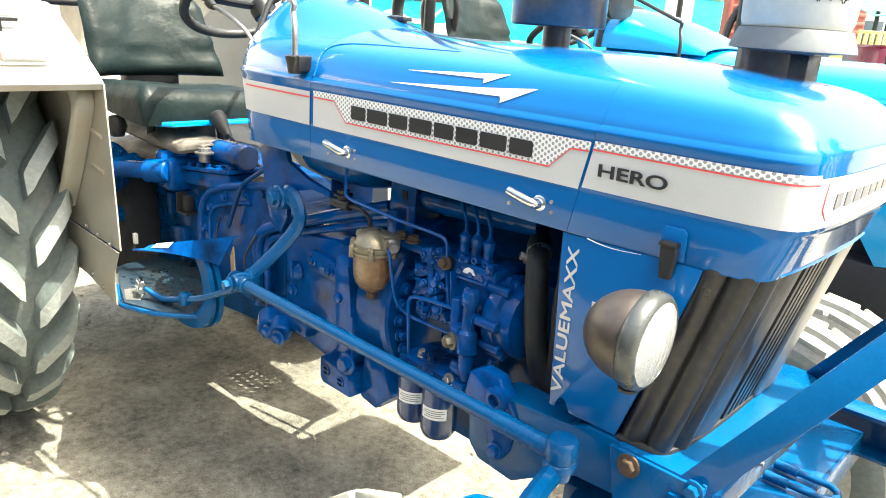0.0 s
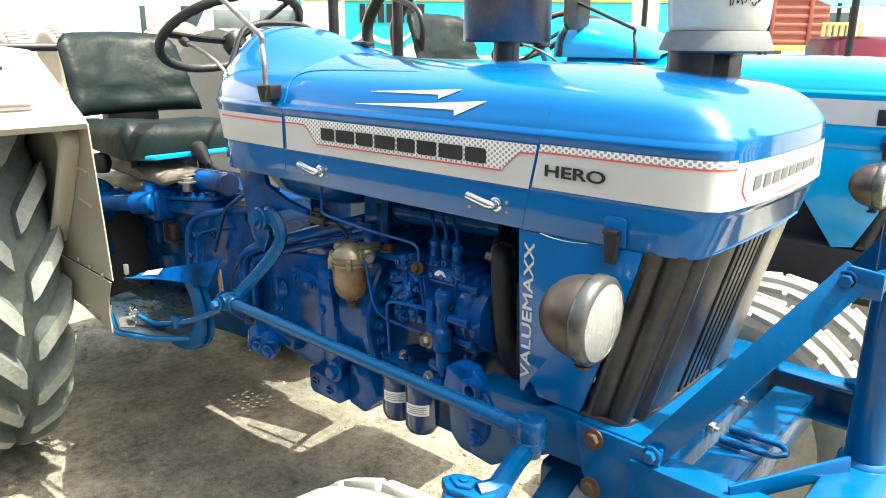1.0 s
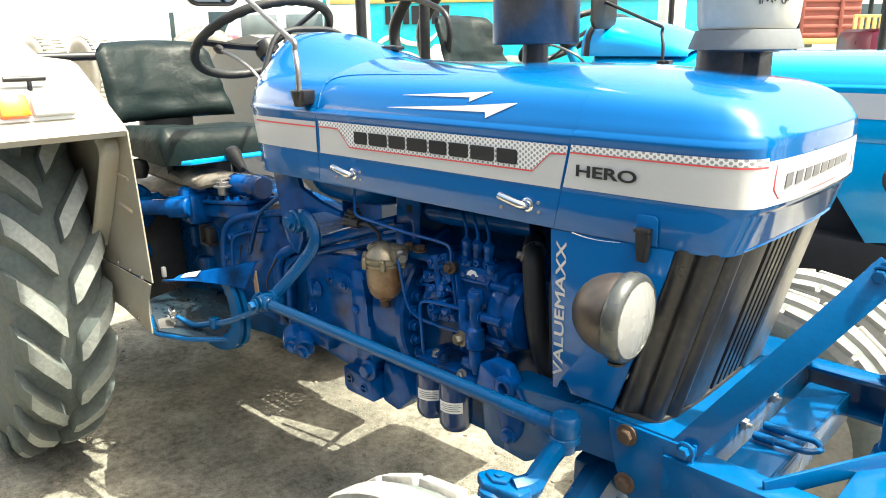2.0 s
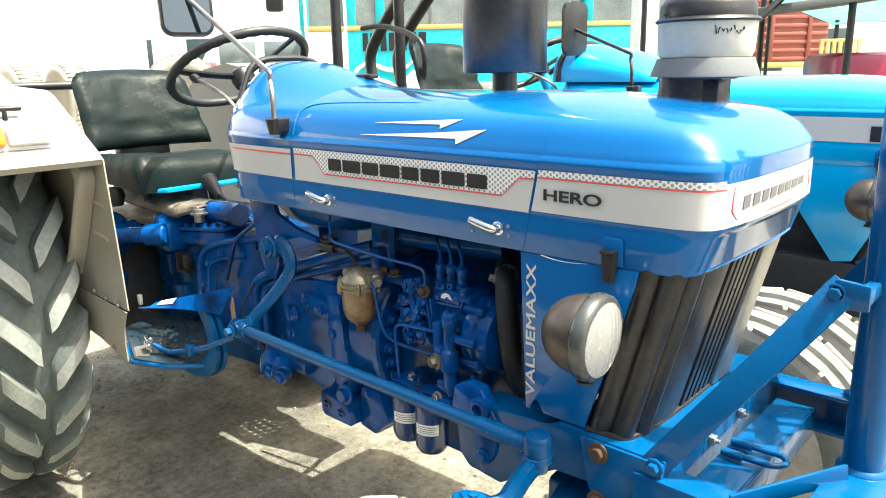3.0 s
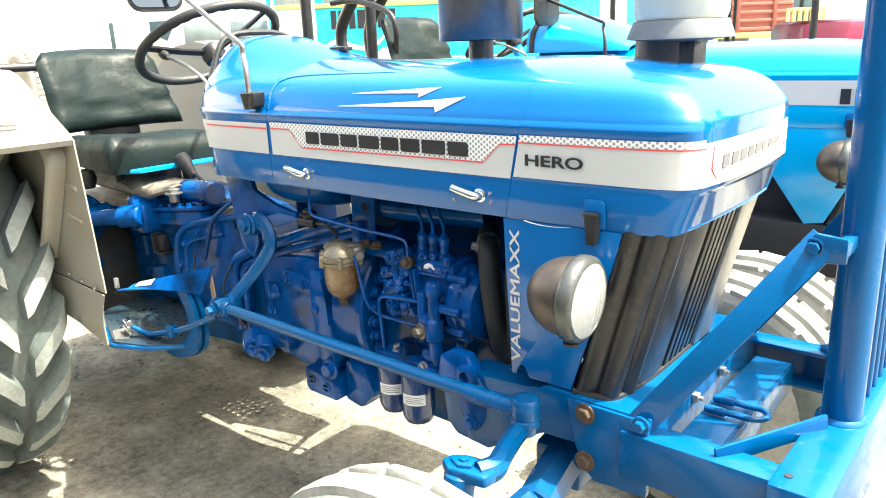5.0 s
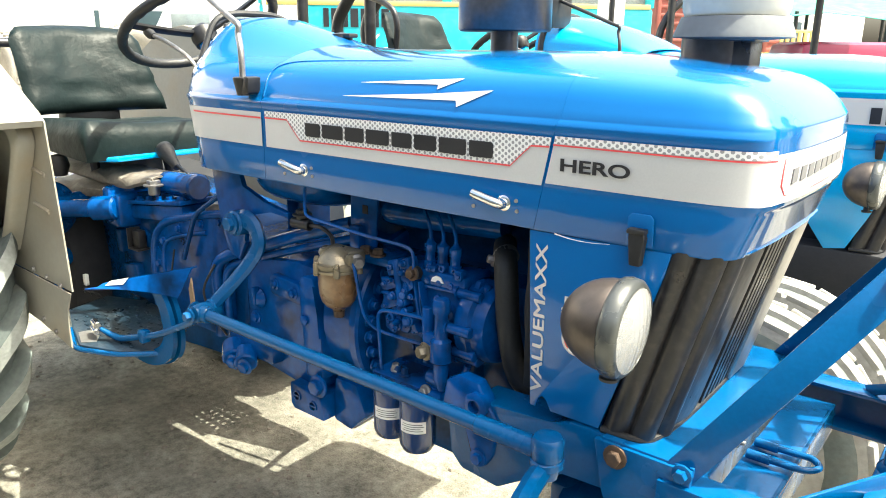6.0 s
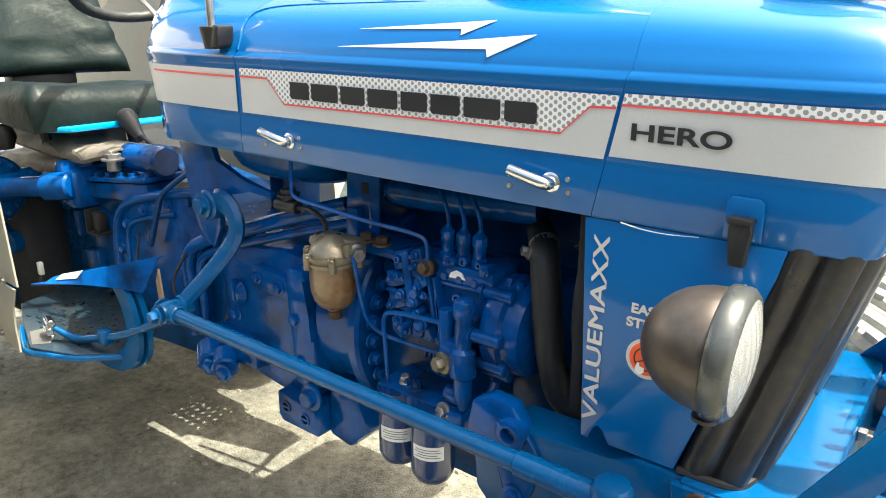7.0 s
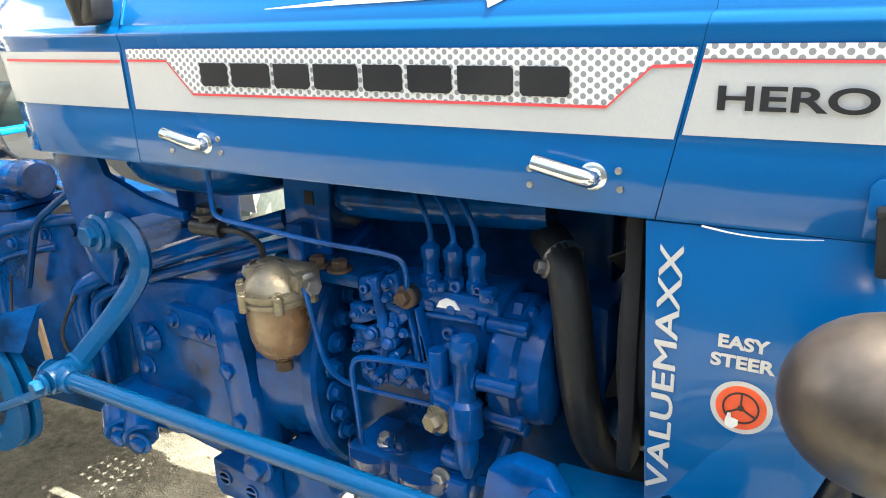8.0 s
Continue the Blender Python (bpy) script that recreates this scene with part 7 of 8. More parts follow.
def build_tractor():
    root = thing("tractor", "blue farm tractor with silver bonnet band and open engine side", "tractor")
    cowl = bonnet_part("cowl", -0.5, -0.14, HOOD, root, "glossy blue rear cowl with a raised dash hump")
    mid = bonnet_part("bonnet", -0.14, 0.5465, HOOD, root, "glossy blue bonnet panel")
    for v in cowl.data.vertices:
        if v.co.x > -0.145:
            v.co.x -= 0.0015
    nose = bonnet_part("nose", 0.5455, 0.9, HOOD, root, "glossy blue rounded bonnet nose")
    for v in nose.data.vertices:
        if v.co.x < 0.575:
            v.co.x += 0.0005 * max(0, (0.575 - v.co.x) / 0.029)
    bm = bmesh.new()
    slab(bm, [(0.10, 1.06), (0.10, 1.24), (0.12, 1.30), (0.15, 1.375), (0.35, 1.375), (0.38, 1.30), (0.40, 1.24), (0.40, 1.06)], -0.472, -0.462, "x", 0.004)
    part("dash_panel", bm, BLACK, root, "black instrument panel")
    bm = bmesh.new()
    tube(bm, [(-0.478, 0.075, 1.262), (-0.484, 0.10, 1.31), (-0.488, 0.135, 1.375), (-0.49, 0.18, 1.396), (-0.49, MID, 1.400), (-0.49, 0.32, 1.396), (-0.488, 0.365, 1.375), (-0.484, 0.40, 1.31), (-0.478, 0.425, 1.262)], 0.008, 8, 4)
    part("dash_trim", bm, RUBBER, root, "black rubber trim round the dash")
    decals(root, mid, nose, cowl)
    panel = side_panel(root, HOOD)
    side_panel(root, HOOD, False)
    words("panel_word", "VALUEMAXX", SILVER, panel, (0.5425, 0.0036, 0.783), 0.247, 0.0195, Matrix(((0, -1, 0, 0), (0, 0, -1, 0), (1, 0, 0, 0), (0, 0, 0, 1))), 0.001, 0.0, 0.0014)
    words("panel_word", "EASY", SILVER, panel, (0.5765, 0.0036, 0.9445), 0.041, 0.0125, SIDE, 0.001, 0.035)
    words("panel_word", "STEER", SILVER, panel, (0.5715, 0.0036, 0.9265), 0.052, 0.0125, SIDE, 0.001, 0.035)
    c = (0.600, 0.0036, 0.890)
    face = frame_to(c, (c[0], -1, c[2]))
    for r1, d, mat, nm in ((0.0255, 0.0006, SILVER, "badge_rim"), (0.0210, 0.0011, BADGE, "badge_disc")):
        bm = bmesh.new()
        lathe(bm, [(r1, 0), (r1, d), (0, d)], face, 40)
        part(nm, bm, mat, panel, "round red badge with a silver rim")
    bm = bmesh.new()
    for k in range(28):
        box(bm, (0.0136, -0.0018, 0.0013), (0.0152, 0.0018, 0.0018), 0, face @ Matrix.Rotation(2 * math.pi * k / 28, 4, "Z"))
    for k in range(3):
        a = math.pi / 2 + 2 * math.pi * k / 3
        m = face @ Matrix.Rotation(a, 4, "Z")
        box(bm, (0, -0.0008, 0.0014), (0.014, 0.0008, 0.0020), 0, m)
    lathe(bm, [(0.0026, 0.0012), (0.0026, 0.0022), (0, 0.0022)], face, 16)
    part("badge_sign", bm, INK, panel, "dark steering wheel sign")
    bm = bmesh.new()
    slab(bm, [(0.588, 0.876), (0.590, 0.884), (0.5925, 0.884), (0.593, 0.880), (0.599, 0.8785), (0.599, 0.873), (0.594, 0.869), (0.589, 0.871)], 0.0008, 0.0014)
    part("badge_mark", bm, WHITE, panel)
    bm = bmesh.new()
    tube(bm, [on_shell(x, z, 0.0004) for x, z in ((-0.137, 1.222), (-0.137, 1.240), (-0.137, 1.260), (-0.134, 1.274), (-0.122, 1.284), (-0.095, 1.290), (-0.04, 1.293), (0.06, 1.295), (0.20, 1.297))], lambda t: 0.0022 * (1 - t) ** 0.4 + 0.0002, 6, 5)
    part("panel_lip", bm, HOOD, mid, "rounded lip at the rear of the bonnet panel", smooth=60)
    bm = bmesh.new()
    tube(bm, [(0.556, -0.0016, 1.052), (0.582, -0.0016, 1.0485), (0.612, -0.0014, 1.0480), (0.646, -0.001, 1.0510)], lambda t: 0.0010 - 0.0007 * t, 6, 5)
    part("worn_edge", bm, WHITE, nose, "paint worn to pale metal along the lower edge", smooth=60)
    grille(root)
    clamp_hook(root, 0.690, -1)
    catch_handle(root, -0.046, 1.086)
    catch_handle(root, 0.432, 1.086)
    headlight(root, (0.697, -0.088, 0.968), -1, (1, 0.05, -0.03))
    headlight(root, (0.690, 0.585, 0.968), 1, (1, 0.10, -0.03))
    front_frame(root)
    front_axle(root)
    drag_link(root)
    oil_filter(root, 0.168, 0.048)
    oil_filter(root, 0.246, 0.040)
    sediment_bowl(root)
    injection_pump(root)
    engine(root)
    gearbox(root)
    exhaust_and_cleaner(root)
    hood_ornaments(root)
    front_wheel(root, (0.592, -0.370, 0.366), -1)
    front_wheel(root, (0.592, 0.870, 0.366), 1)
    rear_wheel(root, (-1.537, -0.352, 0.690), -1)
    rear_wheel(root, (-1.537, 0.852, 0.690), 1)
    fender(root, -1)
    fender(root, 1, False, False)
    seat(root)
    steering(root, HOOD)
    mirror(root, (-0.185, -0.010, 1.258), (-0.205, 0.0, 1.363), (-0.535, -0.01, 1.555), (0.13, 0.20), True)
    return root


build_tractor()


def build_second_tractor():
    root = thing("tractor", "light blue farm tractor parked beside the blue one", "tractor", (0.06, 1.45, 0))
    bonnet_part("bonnet", -0.5, 0.9, SKYBLUE, root, "glossy light blue bonnet")
    bm = bmesh.new()
    band(bm, -0.42, 0.85, 1.122, 1.196, 0.0016, 40)
    part("silver_band", bm, SILVER, root, "silver band along the bonnet")
    bm = bmesh.new()
    x = 0.652
    for wd in (0.028, 0.012, 0.03, 0.03):
        slab(bm, [(x, 1.127), (x + wd, 1.127), (x + wd, 1.172), (x, 1.172)], -0.0025, -0.0035)
        x += wd + 0.012
    loose("brand_block", bm, INK, root, "plain dark block in the place of a brand letter")
    for a, b in ((0.004, 0.010), (0.490, 0.496)):
        bm = bmesh.new()
        slab(bm, [(0.455, 1.052), (0.735, 1.052), (0.694, 0.87), (0.640, 0.757), (0.582, 0.747), (0.476, 0.894)], a, b, "y", 0.002)
        part("side_panel", bm, SKYBLUE, root, "light blue side sheet cut to a point below")
    grille(root)
    clamp_hook(root, 0.690, -1)
    headlight(root, (0.690, -0.085, 0.968), -1)
    bm = bmesh.new()
    grid = []
    for i in range(13):
        t = i / 12
        x = -0.50 + 0.44 * t
        h = 0.12 * (1 - t ** 1.8) ** 0.8
        grid.append([(x, MID - 0.21 * math.cos(math.pi * k / 16), 1.30 + (h + 0.03) * math.sin(math.pi * k / 16) ** 0.7) for k in range(17)])
    sheet(bm, grid)
    thicken(part("dash_hood", bm, SKYBLUE, root, "bulging light blue dash hood", smooth=70), 0.004)
    bm = bmesh.new()
    tube(bm, [(-0.475, MID - 0.21 * math.cos(math.pi * k / 12), 1.30 + 0.15 * math.sin(math.pi * k / 12) ** 0.7) for k in range(13)], 0.012, 8, 2)
    slab(bm, [(MID - 0.20 * math.cos(math.pi * k / 12), 1.30 + 0.14 * math.sin(math.pi * k / 12) ** 0.7) for k in range(13)], -0.47, -0.462, "x")
    part("dash_panel", bm, RUBBER, root, "black dash with a rubber edge")
    bm = bmesh.new()
    box(bm, (-1.7, 0.10, 0.5), (0.55, 0.40, 0.98), 0.02)
    box(bm, (0.3, 0.0, 0.58), (0.80, 0.5, 0.75), 0.01)
    part("chassis", bm, DARK, root, "dark engine and gearbox of the far tractor")
    front_wheel(root, (0.545, -0.36, 0.366), -1)
    front_wheel(root, (0.545, 0.86, 0.366), 1)
    rear_wheel(root, (-1.565, -0.425, 0.642), -1, lugs=False)
    rear_wheel(root, (-1.565, 0.925, 0.642), 1, lugs=False)
    seat(root, 0.07, 0.10)
    steering(root, SKYBLUE)
    mirror(root, (-0.13, -0.005, 1.285), (-0.145, 0.01, 1.40), (-0.42, 0.06, 1.50), (0.12, 0.20), False)
    bm = bmesh.new()
    tube(bm, [(-1.20, 0.02, 1.30), (-1.17, 0.0, 1.42), (-1.22, 0.0, 1.50), (-1.45, 0.03, 1.56), (-1.62, 0.03, 1.56)], 0.013, 10, 5)
    for x, y in ((-1.72, -0.05), (-1.45, 0.12)):
        rod(bm, (x, y, 0.95), (x, y, 2.15), 0.026, seg=14)
    loose("canopy_post", bm, BLACK, root, "black canopy post or grab rail")
    bm = bmesh.new()
    for y in (0.22, 0.42):
        tube(bm, [(-1.75, y, 1.25), (-1.78, y, 1.42), (-1.70, y, 1.55), (-1.5, y, 1.75), (-1.25, y, 2.0), (-1.2, y, 2.1)], 0.03, 10, 5)
    loose("roll_hoop", bm, BLACK, root, "thick curved black roll hoop")
    return root


build_second_tractor()


# ---- what stands behind, along the far side of the yard ----
AHEAD, RIGHT = Vector((-0.685, 0.728, 0)), Vector((0.728, 0.685, 0))


def yard(d, s, z=0.0):
    """A place d metres out from the walk and s metres to its right, across the yard."""
    p = Vector((1.24, -1.0, z)) + AHEAD * d + RIGHT * s
    return (p.x, p.y, z)


ACROSS = math.degrees(math.atan2(0.685, 0.728))
TEAL = material("bus_teal", (0.01, 0.46, 0.52), 0.35, vary=0.08, scale=1.5, coat=0.2, dirt=(0.2, 0.3, 0.3), dirt_amount=0.2)
REDBODY = material("red_lorry", (0.36, 0.10, 0.075), 0.6, vary=0.2, scale=2, dirt=(0.25, 0.12, 0.08), dirt_amount=0.5)
YELLOW = material("yellow_paint", (0.66, 0.46, 0.15), 0.5, vary=0.1)
GREENTARP = material("green_tarpaulin", (0.05, 0.30, 0.22), 0.8, vary=0.15, bump=0.2)
MAGENTA = material("dark_red_paint", (0.30, 0.015, 0.05), 0.35, vary=0.1, coat=0.3)


def build_bus():
    """A coach side-on: local x along it, local -y towards the yard."""
    root = thing("bus", "teal and white coach with an orange waist stripe and dark windows", "bus", yard(10.0, -1.75), turn=ACROSS)
    bm = bmesh.new()
    box(bm, (0, 0, 0.55), (5.15, 2.4, 1.90), 0.06)
    box(bm, (0, 0, 2.62), (5.15, 2.4, 3.1), 0.1)
    for x in (0.0, 0.62, 1.0, 2.35, 3.75, 5.03):
        box(bm, (x, 0.0, 1.88), (x + 0.12, 0.08, 2.65), 0.01)
    box(bm, (0, 2.3, 1.88), (5.15, 2.38, 2.65), 0.01)
    box(bm, (0, 0.05, 1.88), (0.05, 2.35, 2.65), 0.01)
    part("body", bm, TEAL, root, "teal coach body")
    bm = bmesh.new()
    box(bm, (0.05, -0.012, 1.865), (5.10, 0.002, 1.925), 0.004)
    part("waist_stripe", bm, YELLOW, root, "orange waist stripe")
    bm = bmesh.new()
    box(bm, (0.12, 0.03, 1.92), (1.0, 0.045, 2.62), 0.0)
    part("window", bm, COACHGLASS, root, "grey coach window by the door")
    for x in (1.12, 2.47, 3.81):
        bm = bmesh.new()
        box(bm, (x, 0.03, 1.92), (x + 1.23, 0.045, 2.62), 0.0)
        pane = part("window", bm, COACHGLASS, root, "grey coach window")
        bm = bmesh.new()
        box(bm, (x + 0.60, 0.02, 1.92), (x + 0.63, 0.05, 2.62), 0.004)
        part("window_bar", bm, ALU, pane)
    bm = bmesh.new()
    box(bm, (0.10, -0.004, 0.6), (0.58, 0.05, 1.86), 0.01)
    part("door", bm, WHITE, root, "white lower panel of the coach door")
    bm = bmesh.new()
    box(bm, (0.06, -0.016, 0.6), (0.10, 0.01, 2.55), 0.006)
    box(bm, (0.58, -0.016, 0.6), (0.62, 0.01, 2.55), 0.006)
    loose("door_post", bm, WHITE, root)
    x = 0.80
    for wd in (0.09, 0.12, 0.10, 0.12, 0.12, 0.12, 0.12):
        bm = bmesh.new()
        slab(bm, [(x + 0.02, 1.60), (x + wd, 1.60), (x + wd, 1.83), (x + 0.02, 1.83)], -0.014, -0.004)
        x += wd + 0.012
        part("sign_block", bm, INK, root, "plain dark block in the place of a letter")
    for pts in ([(0.64, 1.02), (0.70, 1.32), (0.88, 1.44), (1.12, 1.36), (1.34, 1.36), (1.54, 1.52)], [(0.68, 1.16), (0.92, 1.3), (1.12, 1.08), (1.28, 0.98)]):
        for r, mat, nm, yy in ((0.05, WHITE, "swirl_edge", -0.004), (0.032, INK, "swirl", -0.008)):
            bm = bmesh.new()
            tube(bm, [(a, yy, b) for a, b in pts], lambda t: 0.62 * r * (1 - 0.75 * abs(2 * t - 1) ** 3), 8, 6)
            part(nm, bm, mat, root, "painted swirl on the coach side")
    bm = bmesh.new()
    slab(bm, [(1.26, 1.0), (1.32, 1.20), (1.46, 1.34), (1.66, 1.36), (1.9, 1.30), (1.9, 1.0)], -0.010, -0.003)
    part("white_flash", bm, WHITE, root, "white painted flash")
    for x in (1.9, 4.3):
        bm = bmesh.new()
        lathe(bm, [(0.2, 0), (0.48, 0), (0.5, 0.03), (0.5, 0.25), (0.2, 0.26)], frame_to((x, 0.0, 0.5), (x, 1, 0.5)) , 32)
        part("wheel", bm, TYRE, root, "coach wheel")
    bm = bmesh.new()
    tube(bm, [(-0.02, -0.1, 2.6), (-0.2, -0.25, 2.65), (-0.25, -0.3, 2.45)], 0.02, 8, 4)
    box(bm, (-0.36, -0.34, 2.1), (-0.14, -0.24, 2.45), 0.04)
    part("wing_mirror", bm, BLACK, root)
    return root


def build_lorry(d, s, name_label, body, stripe, width, z0, z1, cat="lorry"):
    """A ribbed lorry body on wheels."""
    root = thing("lorry", name_label, cat, yard(d, s), turn=ACROSS)
    bm = bmesh.new()
    box(bm, (0, 0, z0), (width, 2.2, z1), 0.03)
    shell_part = part("body", bm, body, root, "ribbed steel lorry body")
    for k in range(int((z1 - z0) / 0.16)):
        bm = bmesh.new()
        z = z0 + 0.12 + 0.16 * k
        box(bm, (0.02, -0.03, z), (width - 0.02, 0.005, z + 0.07), 0.012)
        part("body_rib", bm, body, shell_part)
    bm = bmesh.new()
    for k in range(int(width / 0.75) + 1):
        box(bm, (0.01 + 0.75 * k, -0.045, z0), (0.09 + 0.75 * k, 0.0, z1), 0.01)
    loose("body_post", bm, body, shell_part)
    bm = bmesh.new()
    box(bm, (0, -0.05, z0 - 0.02), (width, -0.02, z0 + 0.09), 0.006)
    part("stripe", bm, stripe, root, "coloured lower stripe")
    for x in (0.7, width - 0.7):
        bm = bmesh.new()
        lathe(bm, [(0.2, 0), (0.46, 0), (0.48, 0.03), (0.48, 0.25), (0.2, 0.26)], frame_to((x, 0.02, 0.48), (x, 1, 0.48)), 28)
        part("wheel", bm, TYRE, root)
    return root


def loose_tyre(p, r, w, turn):
    root = thing("tyre", "dusty worn lorry tyre standing before the white wall", "tyre", p, "tyres by the wall", turn)
    bm = bmesh.new()
    m = Matrix.Translation((0, 0, r)) @ AXLE
    lathe(bm, tyre_profile(r, w, r * 0.55), m, 40)
    part("carcass", bm, OLDTYRE, root, smooth=60)
    bm = bmesh.new()
    for k in range(44):
        for side in (-1, 1):
            mm = Matrix.Translation((0, 0, r)) @ Matrix.Rotation(2 * math.pi * (k + 0.25 * side) / 44, 4, "Y") @ Matrix.Translation((0, side * w * 0.22, r - 0.004))
            box(bm, (-0.016, -w * 0.17, -0.012), (0.016, w * 0.17, 0.012), 0.0, mm)
    part("tread", bm, OLDTYRE, root, smooth=30)
    return root


def build_background():
    build_bus()
    build_lorry(15.0, 5.2, "red ribbed lorry body with a yellow lower stripe", REDBODY, YELLOW, 2.7, 1.25, 3.6)
    # white wall on the left of the yard
    bm = bmesh.new()
    box(bm, (-9.25, -14.0, 0), (-9.0, 4.0, 5.0), 0.02)
    tagged(part("wall_yard", bm, CONCRETE), "sunlit whitewashed yard wall", "wall", kind="structure")
    loose_tyre(yard(8.6, -4.75, 0.62), 0.44, 0.30, ACROSS - 42)
    loose_tyre(yard(9.0, -4.40, 0.62), 0.44, 0.30, ACROSS - 42)
    bm = bmesh.new()
    m = Matrix.Translation(yard(8.0, -5.7)) @ Matrix.Rotation(radians(ACROSS), 4, "Z")
    box(bm, (0, 0, 0.0), (1.9, 1.6, 0.62), 0.03, m)
    tagged(part("loading_block", bm, CONCRETE), "low pale concrete block that holds the tyres", "concrete block")
    # a white van with a yellow band between wall and coach
    root = thing("van", "white van with a yellow lower band", "van", yard(12.5, -3.9), turn=ACROSS)
    bm = bmesh.new()
    slab(bm, [(0, 0.6), (0, 1.5), (0.25, 1.95), (0.5, 2.1), (1.9, 2.1), (1.95, 0.6)], 0, 1.7, "y", 0.06)
    part("body", bm, WHITE, root)
    bm = bmesh.new()
    box(bm, (0.02, -0.012, 1.18), (1.94, 0.0, 1.36), 0.003)
    part("yellow_band", bm, YELLOW, root)
    for x in (0.35, 1.1):
        bm = bmesh.new()
        box(bm, (x, -0.012, 1.5), (x + 0.6, 0.002, 1.85), 0.02)
        part("window", bm, COACHGLASS, root)
    bm = bmesh.new()
    for x in (0.4, 1.5):
        lathe(bm, [(0.1, 0), (0.32, 0), (0.33, 0.2), (0.1, 0.2)], frame_to((x, -0.01, 0.33), (x, 1, 0.33)), 24)
    loose("wheel", bm, TYRE, root)
    # red cab and odds and ends seen past the steering wheel
    root = thing("parked_truck", "old truck cab with a red bonnet behind the tractor", "truck", yard(9.0, -3.35), turn=ACROSS)
    bm = bmesh.new()
    box(bm, (0, 0, 0.7), (0.75, 1.2, 1.30), 0.05)
    box(bm, (0.0, 0.0, 0.5), (0.8, 1.3, 0.72), 0.02)
    part("bonnet", bm, material("cream_cab", (0.5, 0.46, 0.38), 0.5, vary=0.1), root)
    bm = bmesh.new()
    box(bm, (0.22, 0.1, 1.29), (0.55, 0.8, 1.50), 0.06)
    part("cab", bm, MAGENTA, root, "dark red cab")
    bm = bmesh.new()
    for x in (0.1, 0.5):
        lathe(bm, [(0.15, 0), (0.48, 0), (0.5, 0.2), (0.15, 0.2)], frame_to((x, -0.01, 0.5), (x, 1, 0.5)), 24)
    part("wheel", bm, TYRE, root)
    loose_tyre(yard(8.2, -2.75, 0.72), 0.42, 0.24, ACROSS + 15)
    bm = bmesh.new()
    m = Matrix.Translation(yard(7.9, -3.3)) @ Matrix.Rotation(radians(ACROSS), 4, "Z")
    box(bm, (0, 0, 0.0), (1.3, 0.9, 0.72), 0.02, m)
    tagged(part("store_box", bm, CREAM), "cream steel store box with clutter on top", "box")
    # grey pillar with painted marks, posts, canopy and tarpaulin
    bm = bmesh.new()
    m = Matrix.Translation(yard(8.5, 2.32)) @ Matrix.Rotation(radians(ACROSS + 8), 4, "Z")
    box(bm, (0, 0, 0), (0.24, 0.24, 3.2), 0.02, m)
    tagged(part("concrete_post", bm, CONCRETE), "pale concrete post with faded painted marks", "post")
    root = thing("canopy_tractor", "dark red tractor under a dark canvas canopy", "tractor", yard(6.4, 2.6), turn=ACROSS)
    bm = bmesh.new()
    slab(bm, [(0.15, 1.74), (0.15, 1.80), (1.35, 1.92), (1.40, 1.87)], -0.6, 1.2, "y", 0.01)
    part("canopy", bm, CANVAS, root, "dark canvas canopy")
    bm = bmesh.new()
    for x in (-0.5, 0.68):
        rod(bm, (x, -0.5, 0.6), (x, -0.5, 2.05), 0.028, seg=12)
        rod(bm, (x, 1.1, 0.6), (x, 1.1, 2.05), 0.028, seg=12)
    tube(bm, [(-0.6, -0.45, 0.9), (-0.55, -0.45, 1.5), (-0.3, -0.45, 1.8), (0.0, -0.45, 2.05)], 0.03, 8, 5)
    tube(bm, [(-0.2, -0.45, 0.9), (-0.15, -0.45, 1.5), (0.1, -0.45, 1.8), (0.4, -0.45, 2.05)], 0.03, 8, 5)
    loose("canopy_post", bm, BLACK, root)
    bm = bmesh.new()
    box(bm, (0.75, -0.2, 0.9), (2.2, 0.4, 1.42), 0.08)
    part("bonnet", bm, MAGENTA, root, "dark red bonnet")
    bm = bmesh.new()
    box(bm, (-0.3, 0.0, 0.5), (2.2, 0.3, 0.95), 0.03)
    for x, r in ((0.0, 0.62), (1.9, 0.36)):
        for y in (-0.45, 0.45):
            lathe(bm, [(r * 0.5, 0), (r - 0.02, 0), (r, 0.03), (r, 0.22), (r * 0.5, 0.24)], frame_to((x, y, r), (x, y + 1, r)), 28)
    loose("chassis", bm, DARK, root)
    root = thing("market_awning", "green tarpaulin awning on thin poles", "awning", yard(11.5, 5.7), turn=ACROSS)
    bm = bmesh.new()
    sheet(bm, [[(x, y, 2.05 + 0.25 * y + 0.05 * math.sin(3 * x)) for x in (0, 0.5, 1, 1.5, 2, 2.5, 3)] for y in (-0.8, 0, 0.8, 1.6)])
    thicken(part("tarpaulin", bm, GREENTARP, root), 0.01)
    bm = bmesh.new()
    for x in (0.1, 1.5, 2.9):
        rod(bm, (x, -0.7, 0), (x, -0.7, 1.92), 0.03, seg=10)
        rod(bm, (x, 1.5, 0), (x, 1.5, 2.42), 0.03, seg=10)
    loose("pole", bm, BLACK, root)
    root = thing("crate_stack", "stack of yellow slatted plastic crates", "crates", yard(10.2, 5.28), turn=ACROSS)
    for x in (0.0,):
        for k in range(2):
            bm = bmesh.new()
            z = 0.95 + 0.36 * k
            for i in range(7):
                box(bm, (x + 0.085 * i, 0, z), (x + 0.05 + 0.085 * i, 0.03, z + 0.32), 0.008)
            box(bm, (x, 0, z), (x + 0.56, 0.4, z + 0.03), 0.005)
            box(bm, (x, 0, z + 0.29), (x + 0.56, 0.03, z + 0.33), 0.005)
            part("crate", bm, YELLOW, root)
    bm = bmesh.new()
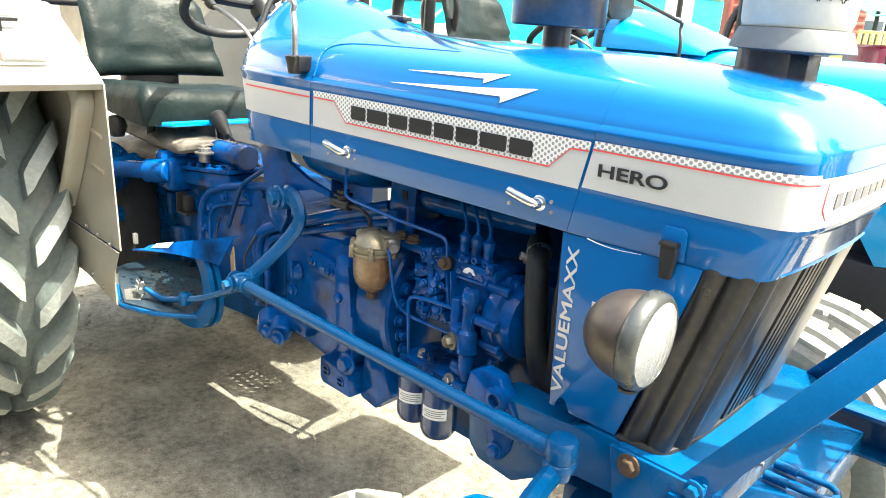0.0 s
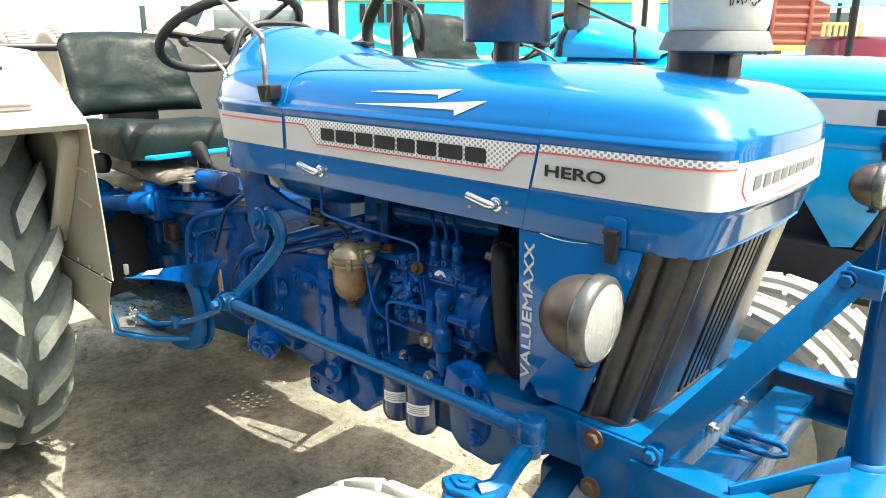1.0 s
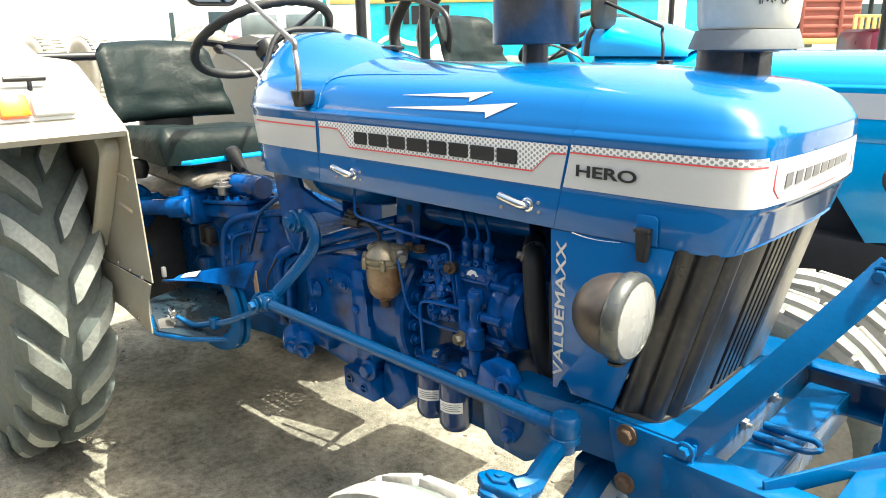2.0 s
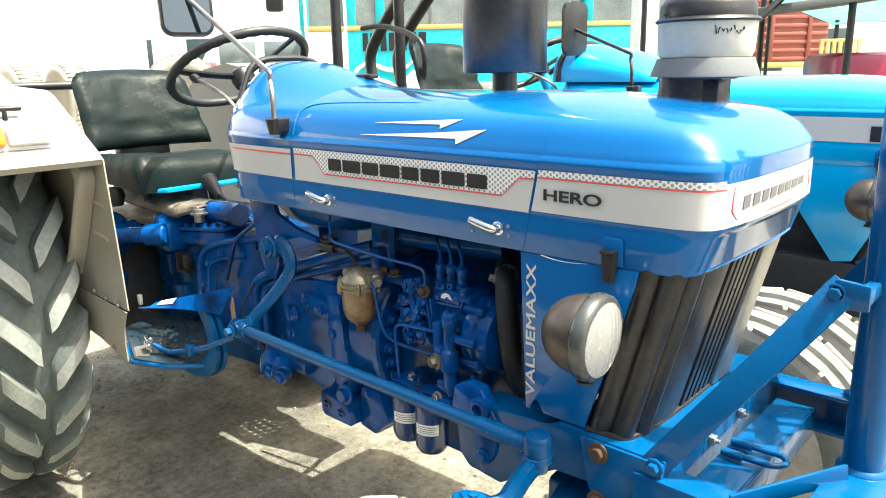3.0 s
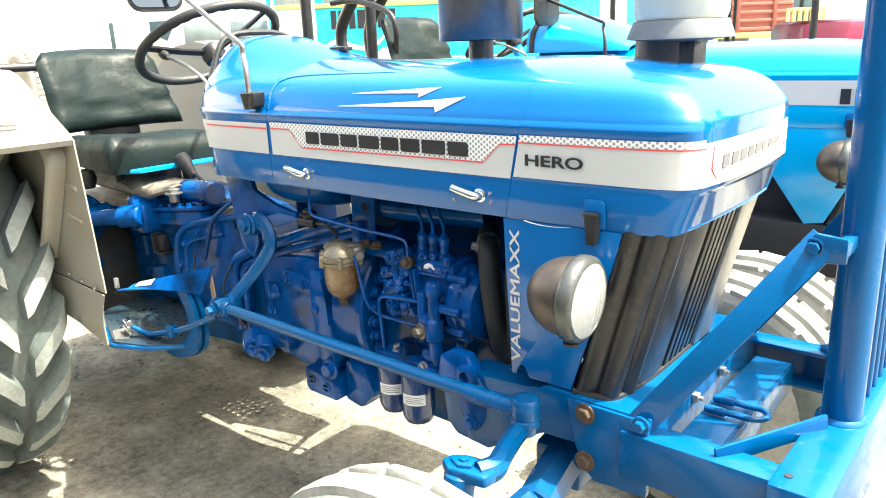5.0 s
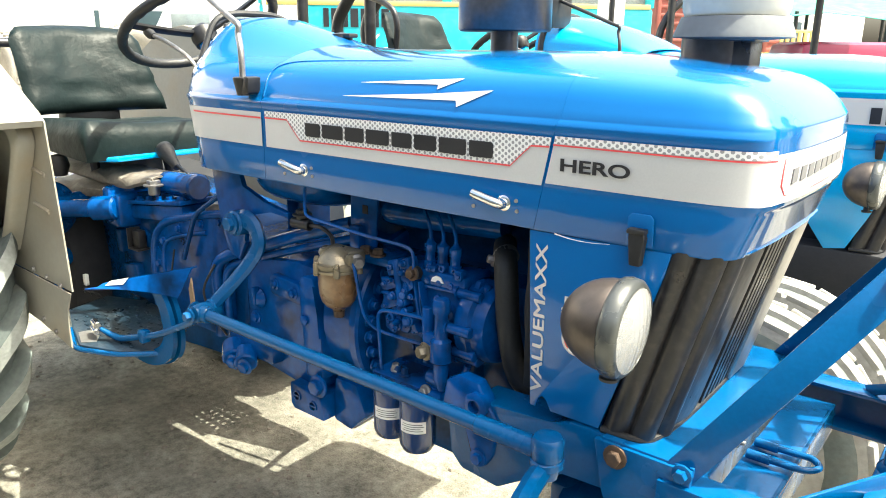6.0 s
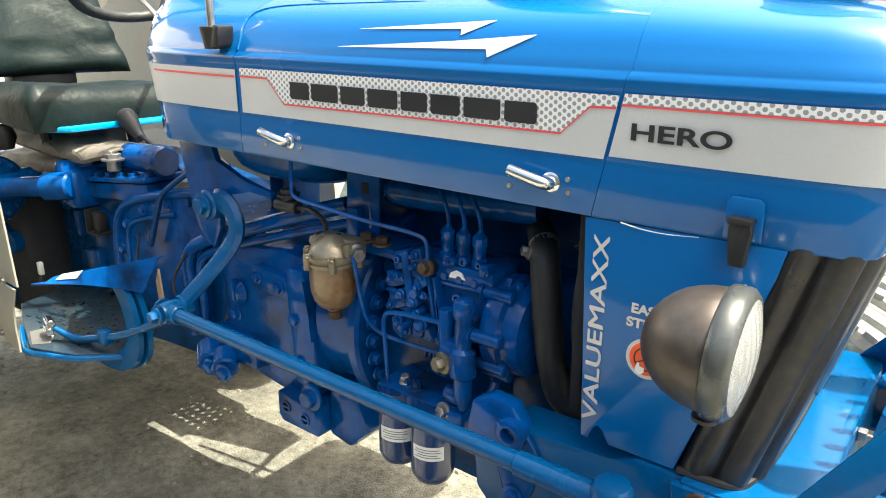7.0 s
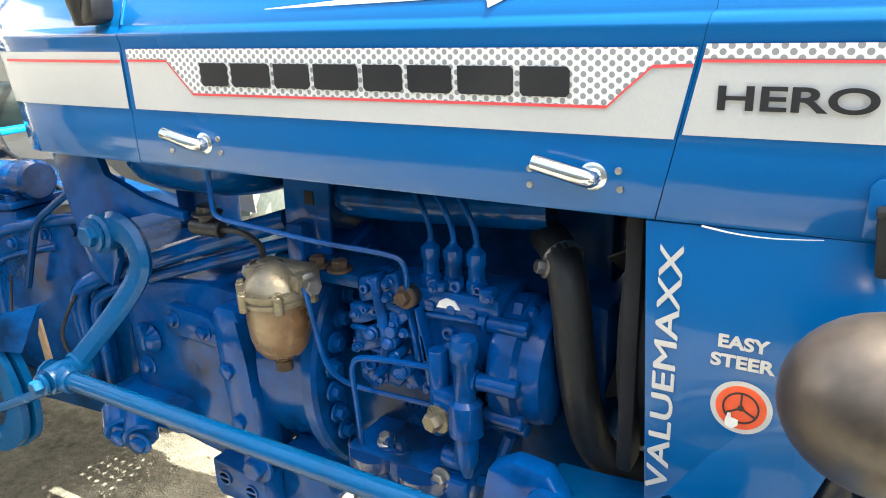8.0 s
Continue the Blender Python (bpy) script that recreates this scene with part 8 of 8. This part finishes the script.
    box(bm, (-0.1, -0.05, 0), (0.7, 0.6, 0.95), 0.02)
    part("crate_table", bm, DARK, root)
    # buildings that close the yard
    for d, s, w, h, lab in ((26, -14, 16, 6.5, "pale two-storey shop building"), (28, 4, 14, 7.5, "weathered brown and cream shop building")):
        root = thing("building", lab, "building", yard(d, s), turn=ACROSS)
        bm = bmesh.new()
        box(bm, (0, 0, 0), (w, 6, h), 0.05)
        part("wall", bm, CONCRETE, root)
        bm = bmesh.new()
        box(bm, (-0.2, -0.3, h), (w + 0.2, 6.3, h + 0.25), 0.03)
        part("roof", bm, CONCRETE, root)
        for k in range(int(w / 2.4)):
            for z in (1.0, 4.0):
                bm = bmesh.new()
                box(bm, (0.7 + 2.4 * k, -0.03, z), (1.9 + 2.4 * k, 0.02, z + 1.5), 0.02)
                part("window", bm, WINDOW, root)
    # behind the camera: unseen low wall, added to darken reflections and sky fill
    bm = bmesh.new()
    m = Matrix.Translation((-9, -2.9, 0))
    box(bm, (0, 0, 0), (20, 0.25, 2.4), 0.02, m)
    tagged(part("unseen_wall", bm, material("unseen_dark_wall", (0.045, 0.06, 0.075), 0.8, vary=0.15, scale=1.5)), "unseen dark wall, added to darken reflections and fill light", "wall", kind="structure")


build_background()


def build_stones():
    """Loose gravel and clods on the earth."""
    rng = random.Random(7)
    verts, faces = [], []
    for i in range(3000):
        x, y = rng.uniform(-2.4, 1.4), rng.uniform(-0.6, 1.6)
        r = 0.002 + 0.010 * rng.random() ** 5
        base = len(verts)
        ring = [(r * rng.uniform(0.7, 1.2) * math.cos(2 * math.pi * k / 6), r * rng.uniform(0.7, 1.2) * math.sin(2 * math.pi * k / 6)) for k in range(6)]
        z = 0.010 * noise.fractal((x * 2.2, y * 2.2, 0), 0.8, 2, 4) - 0.006
        verts += [(x + a, y + b, z) for a, b in ring]
        verts += [(x + a * 0.7, y + b * 0.7, z + r * rng.uniform(0.6, 1.0)) for a, b in ring]
        faces += [(base + k, base + (k + 1) % 6, base + 6 + (k + 1) % 6, base + 6 + k) for k in range(6)]
        faces.append(tuple(base + 6 + k for k in range(6)))
    me = bpy.data.meshes.new("gravel")
    me.from_pydata(verts, [], faces)
    me.materials.append(material("gravel", (0.24, 0.21, 0.17), 0.95, vary=0.3, scale=30))
    tagged(new("gravel", me), "loose gravel and clods on the earth", "gravel", kind="stuff")


build_stones()
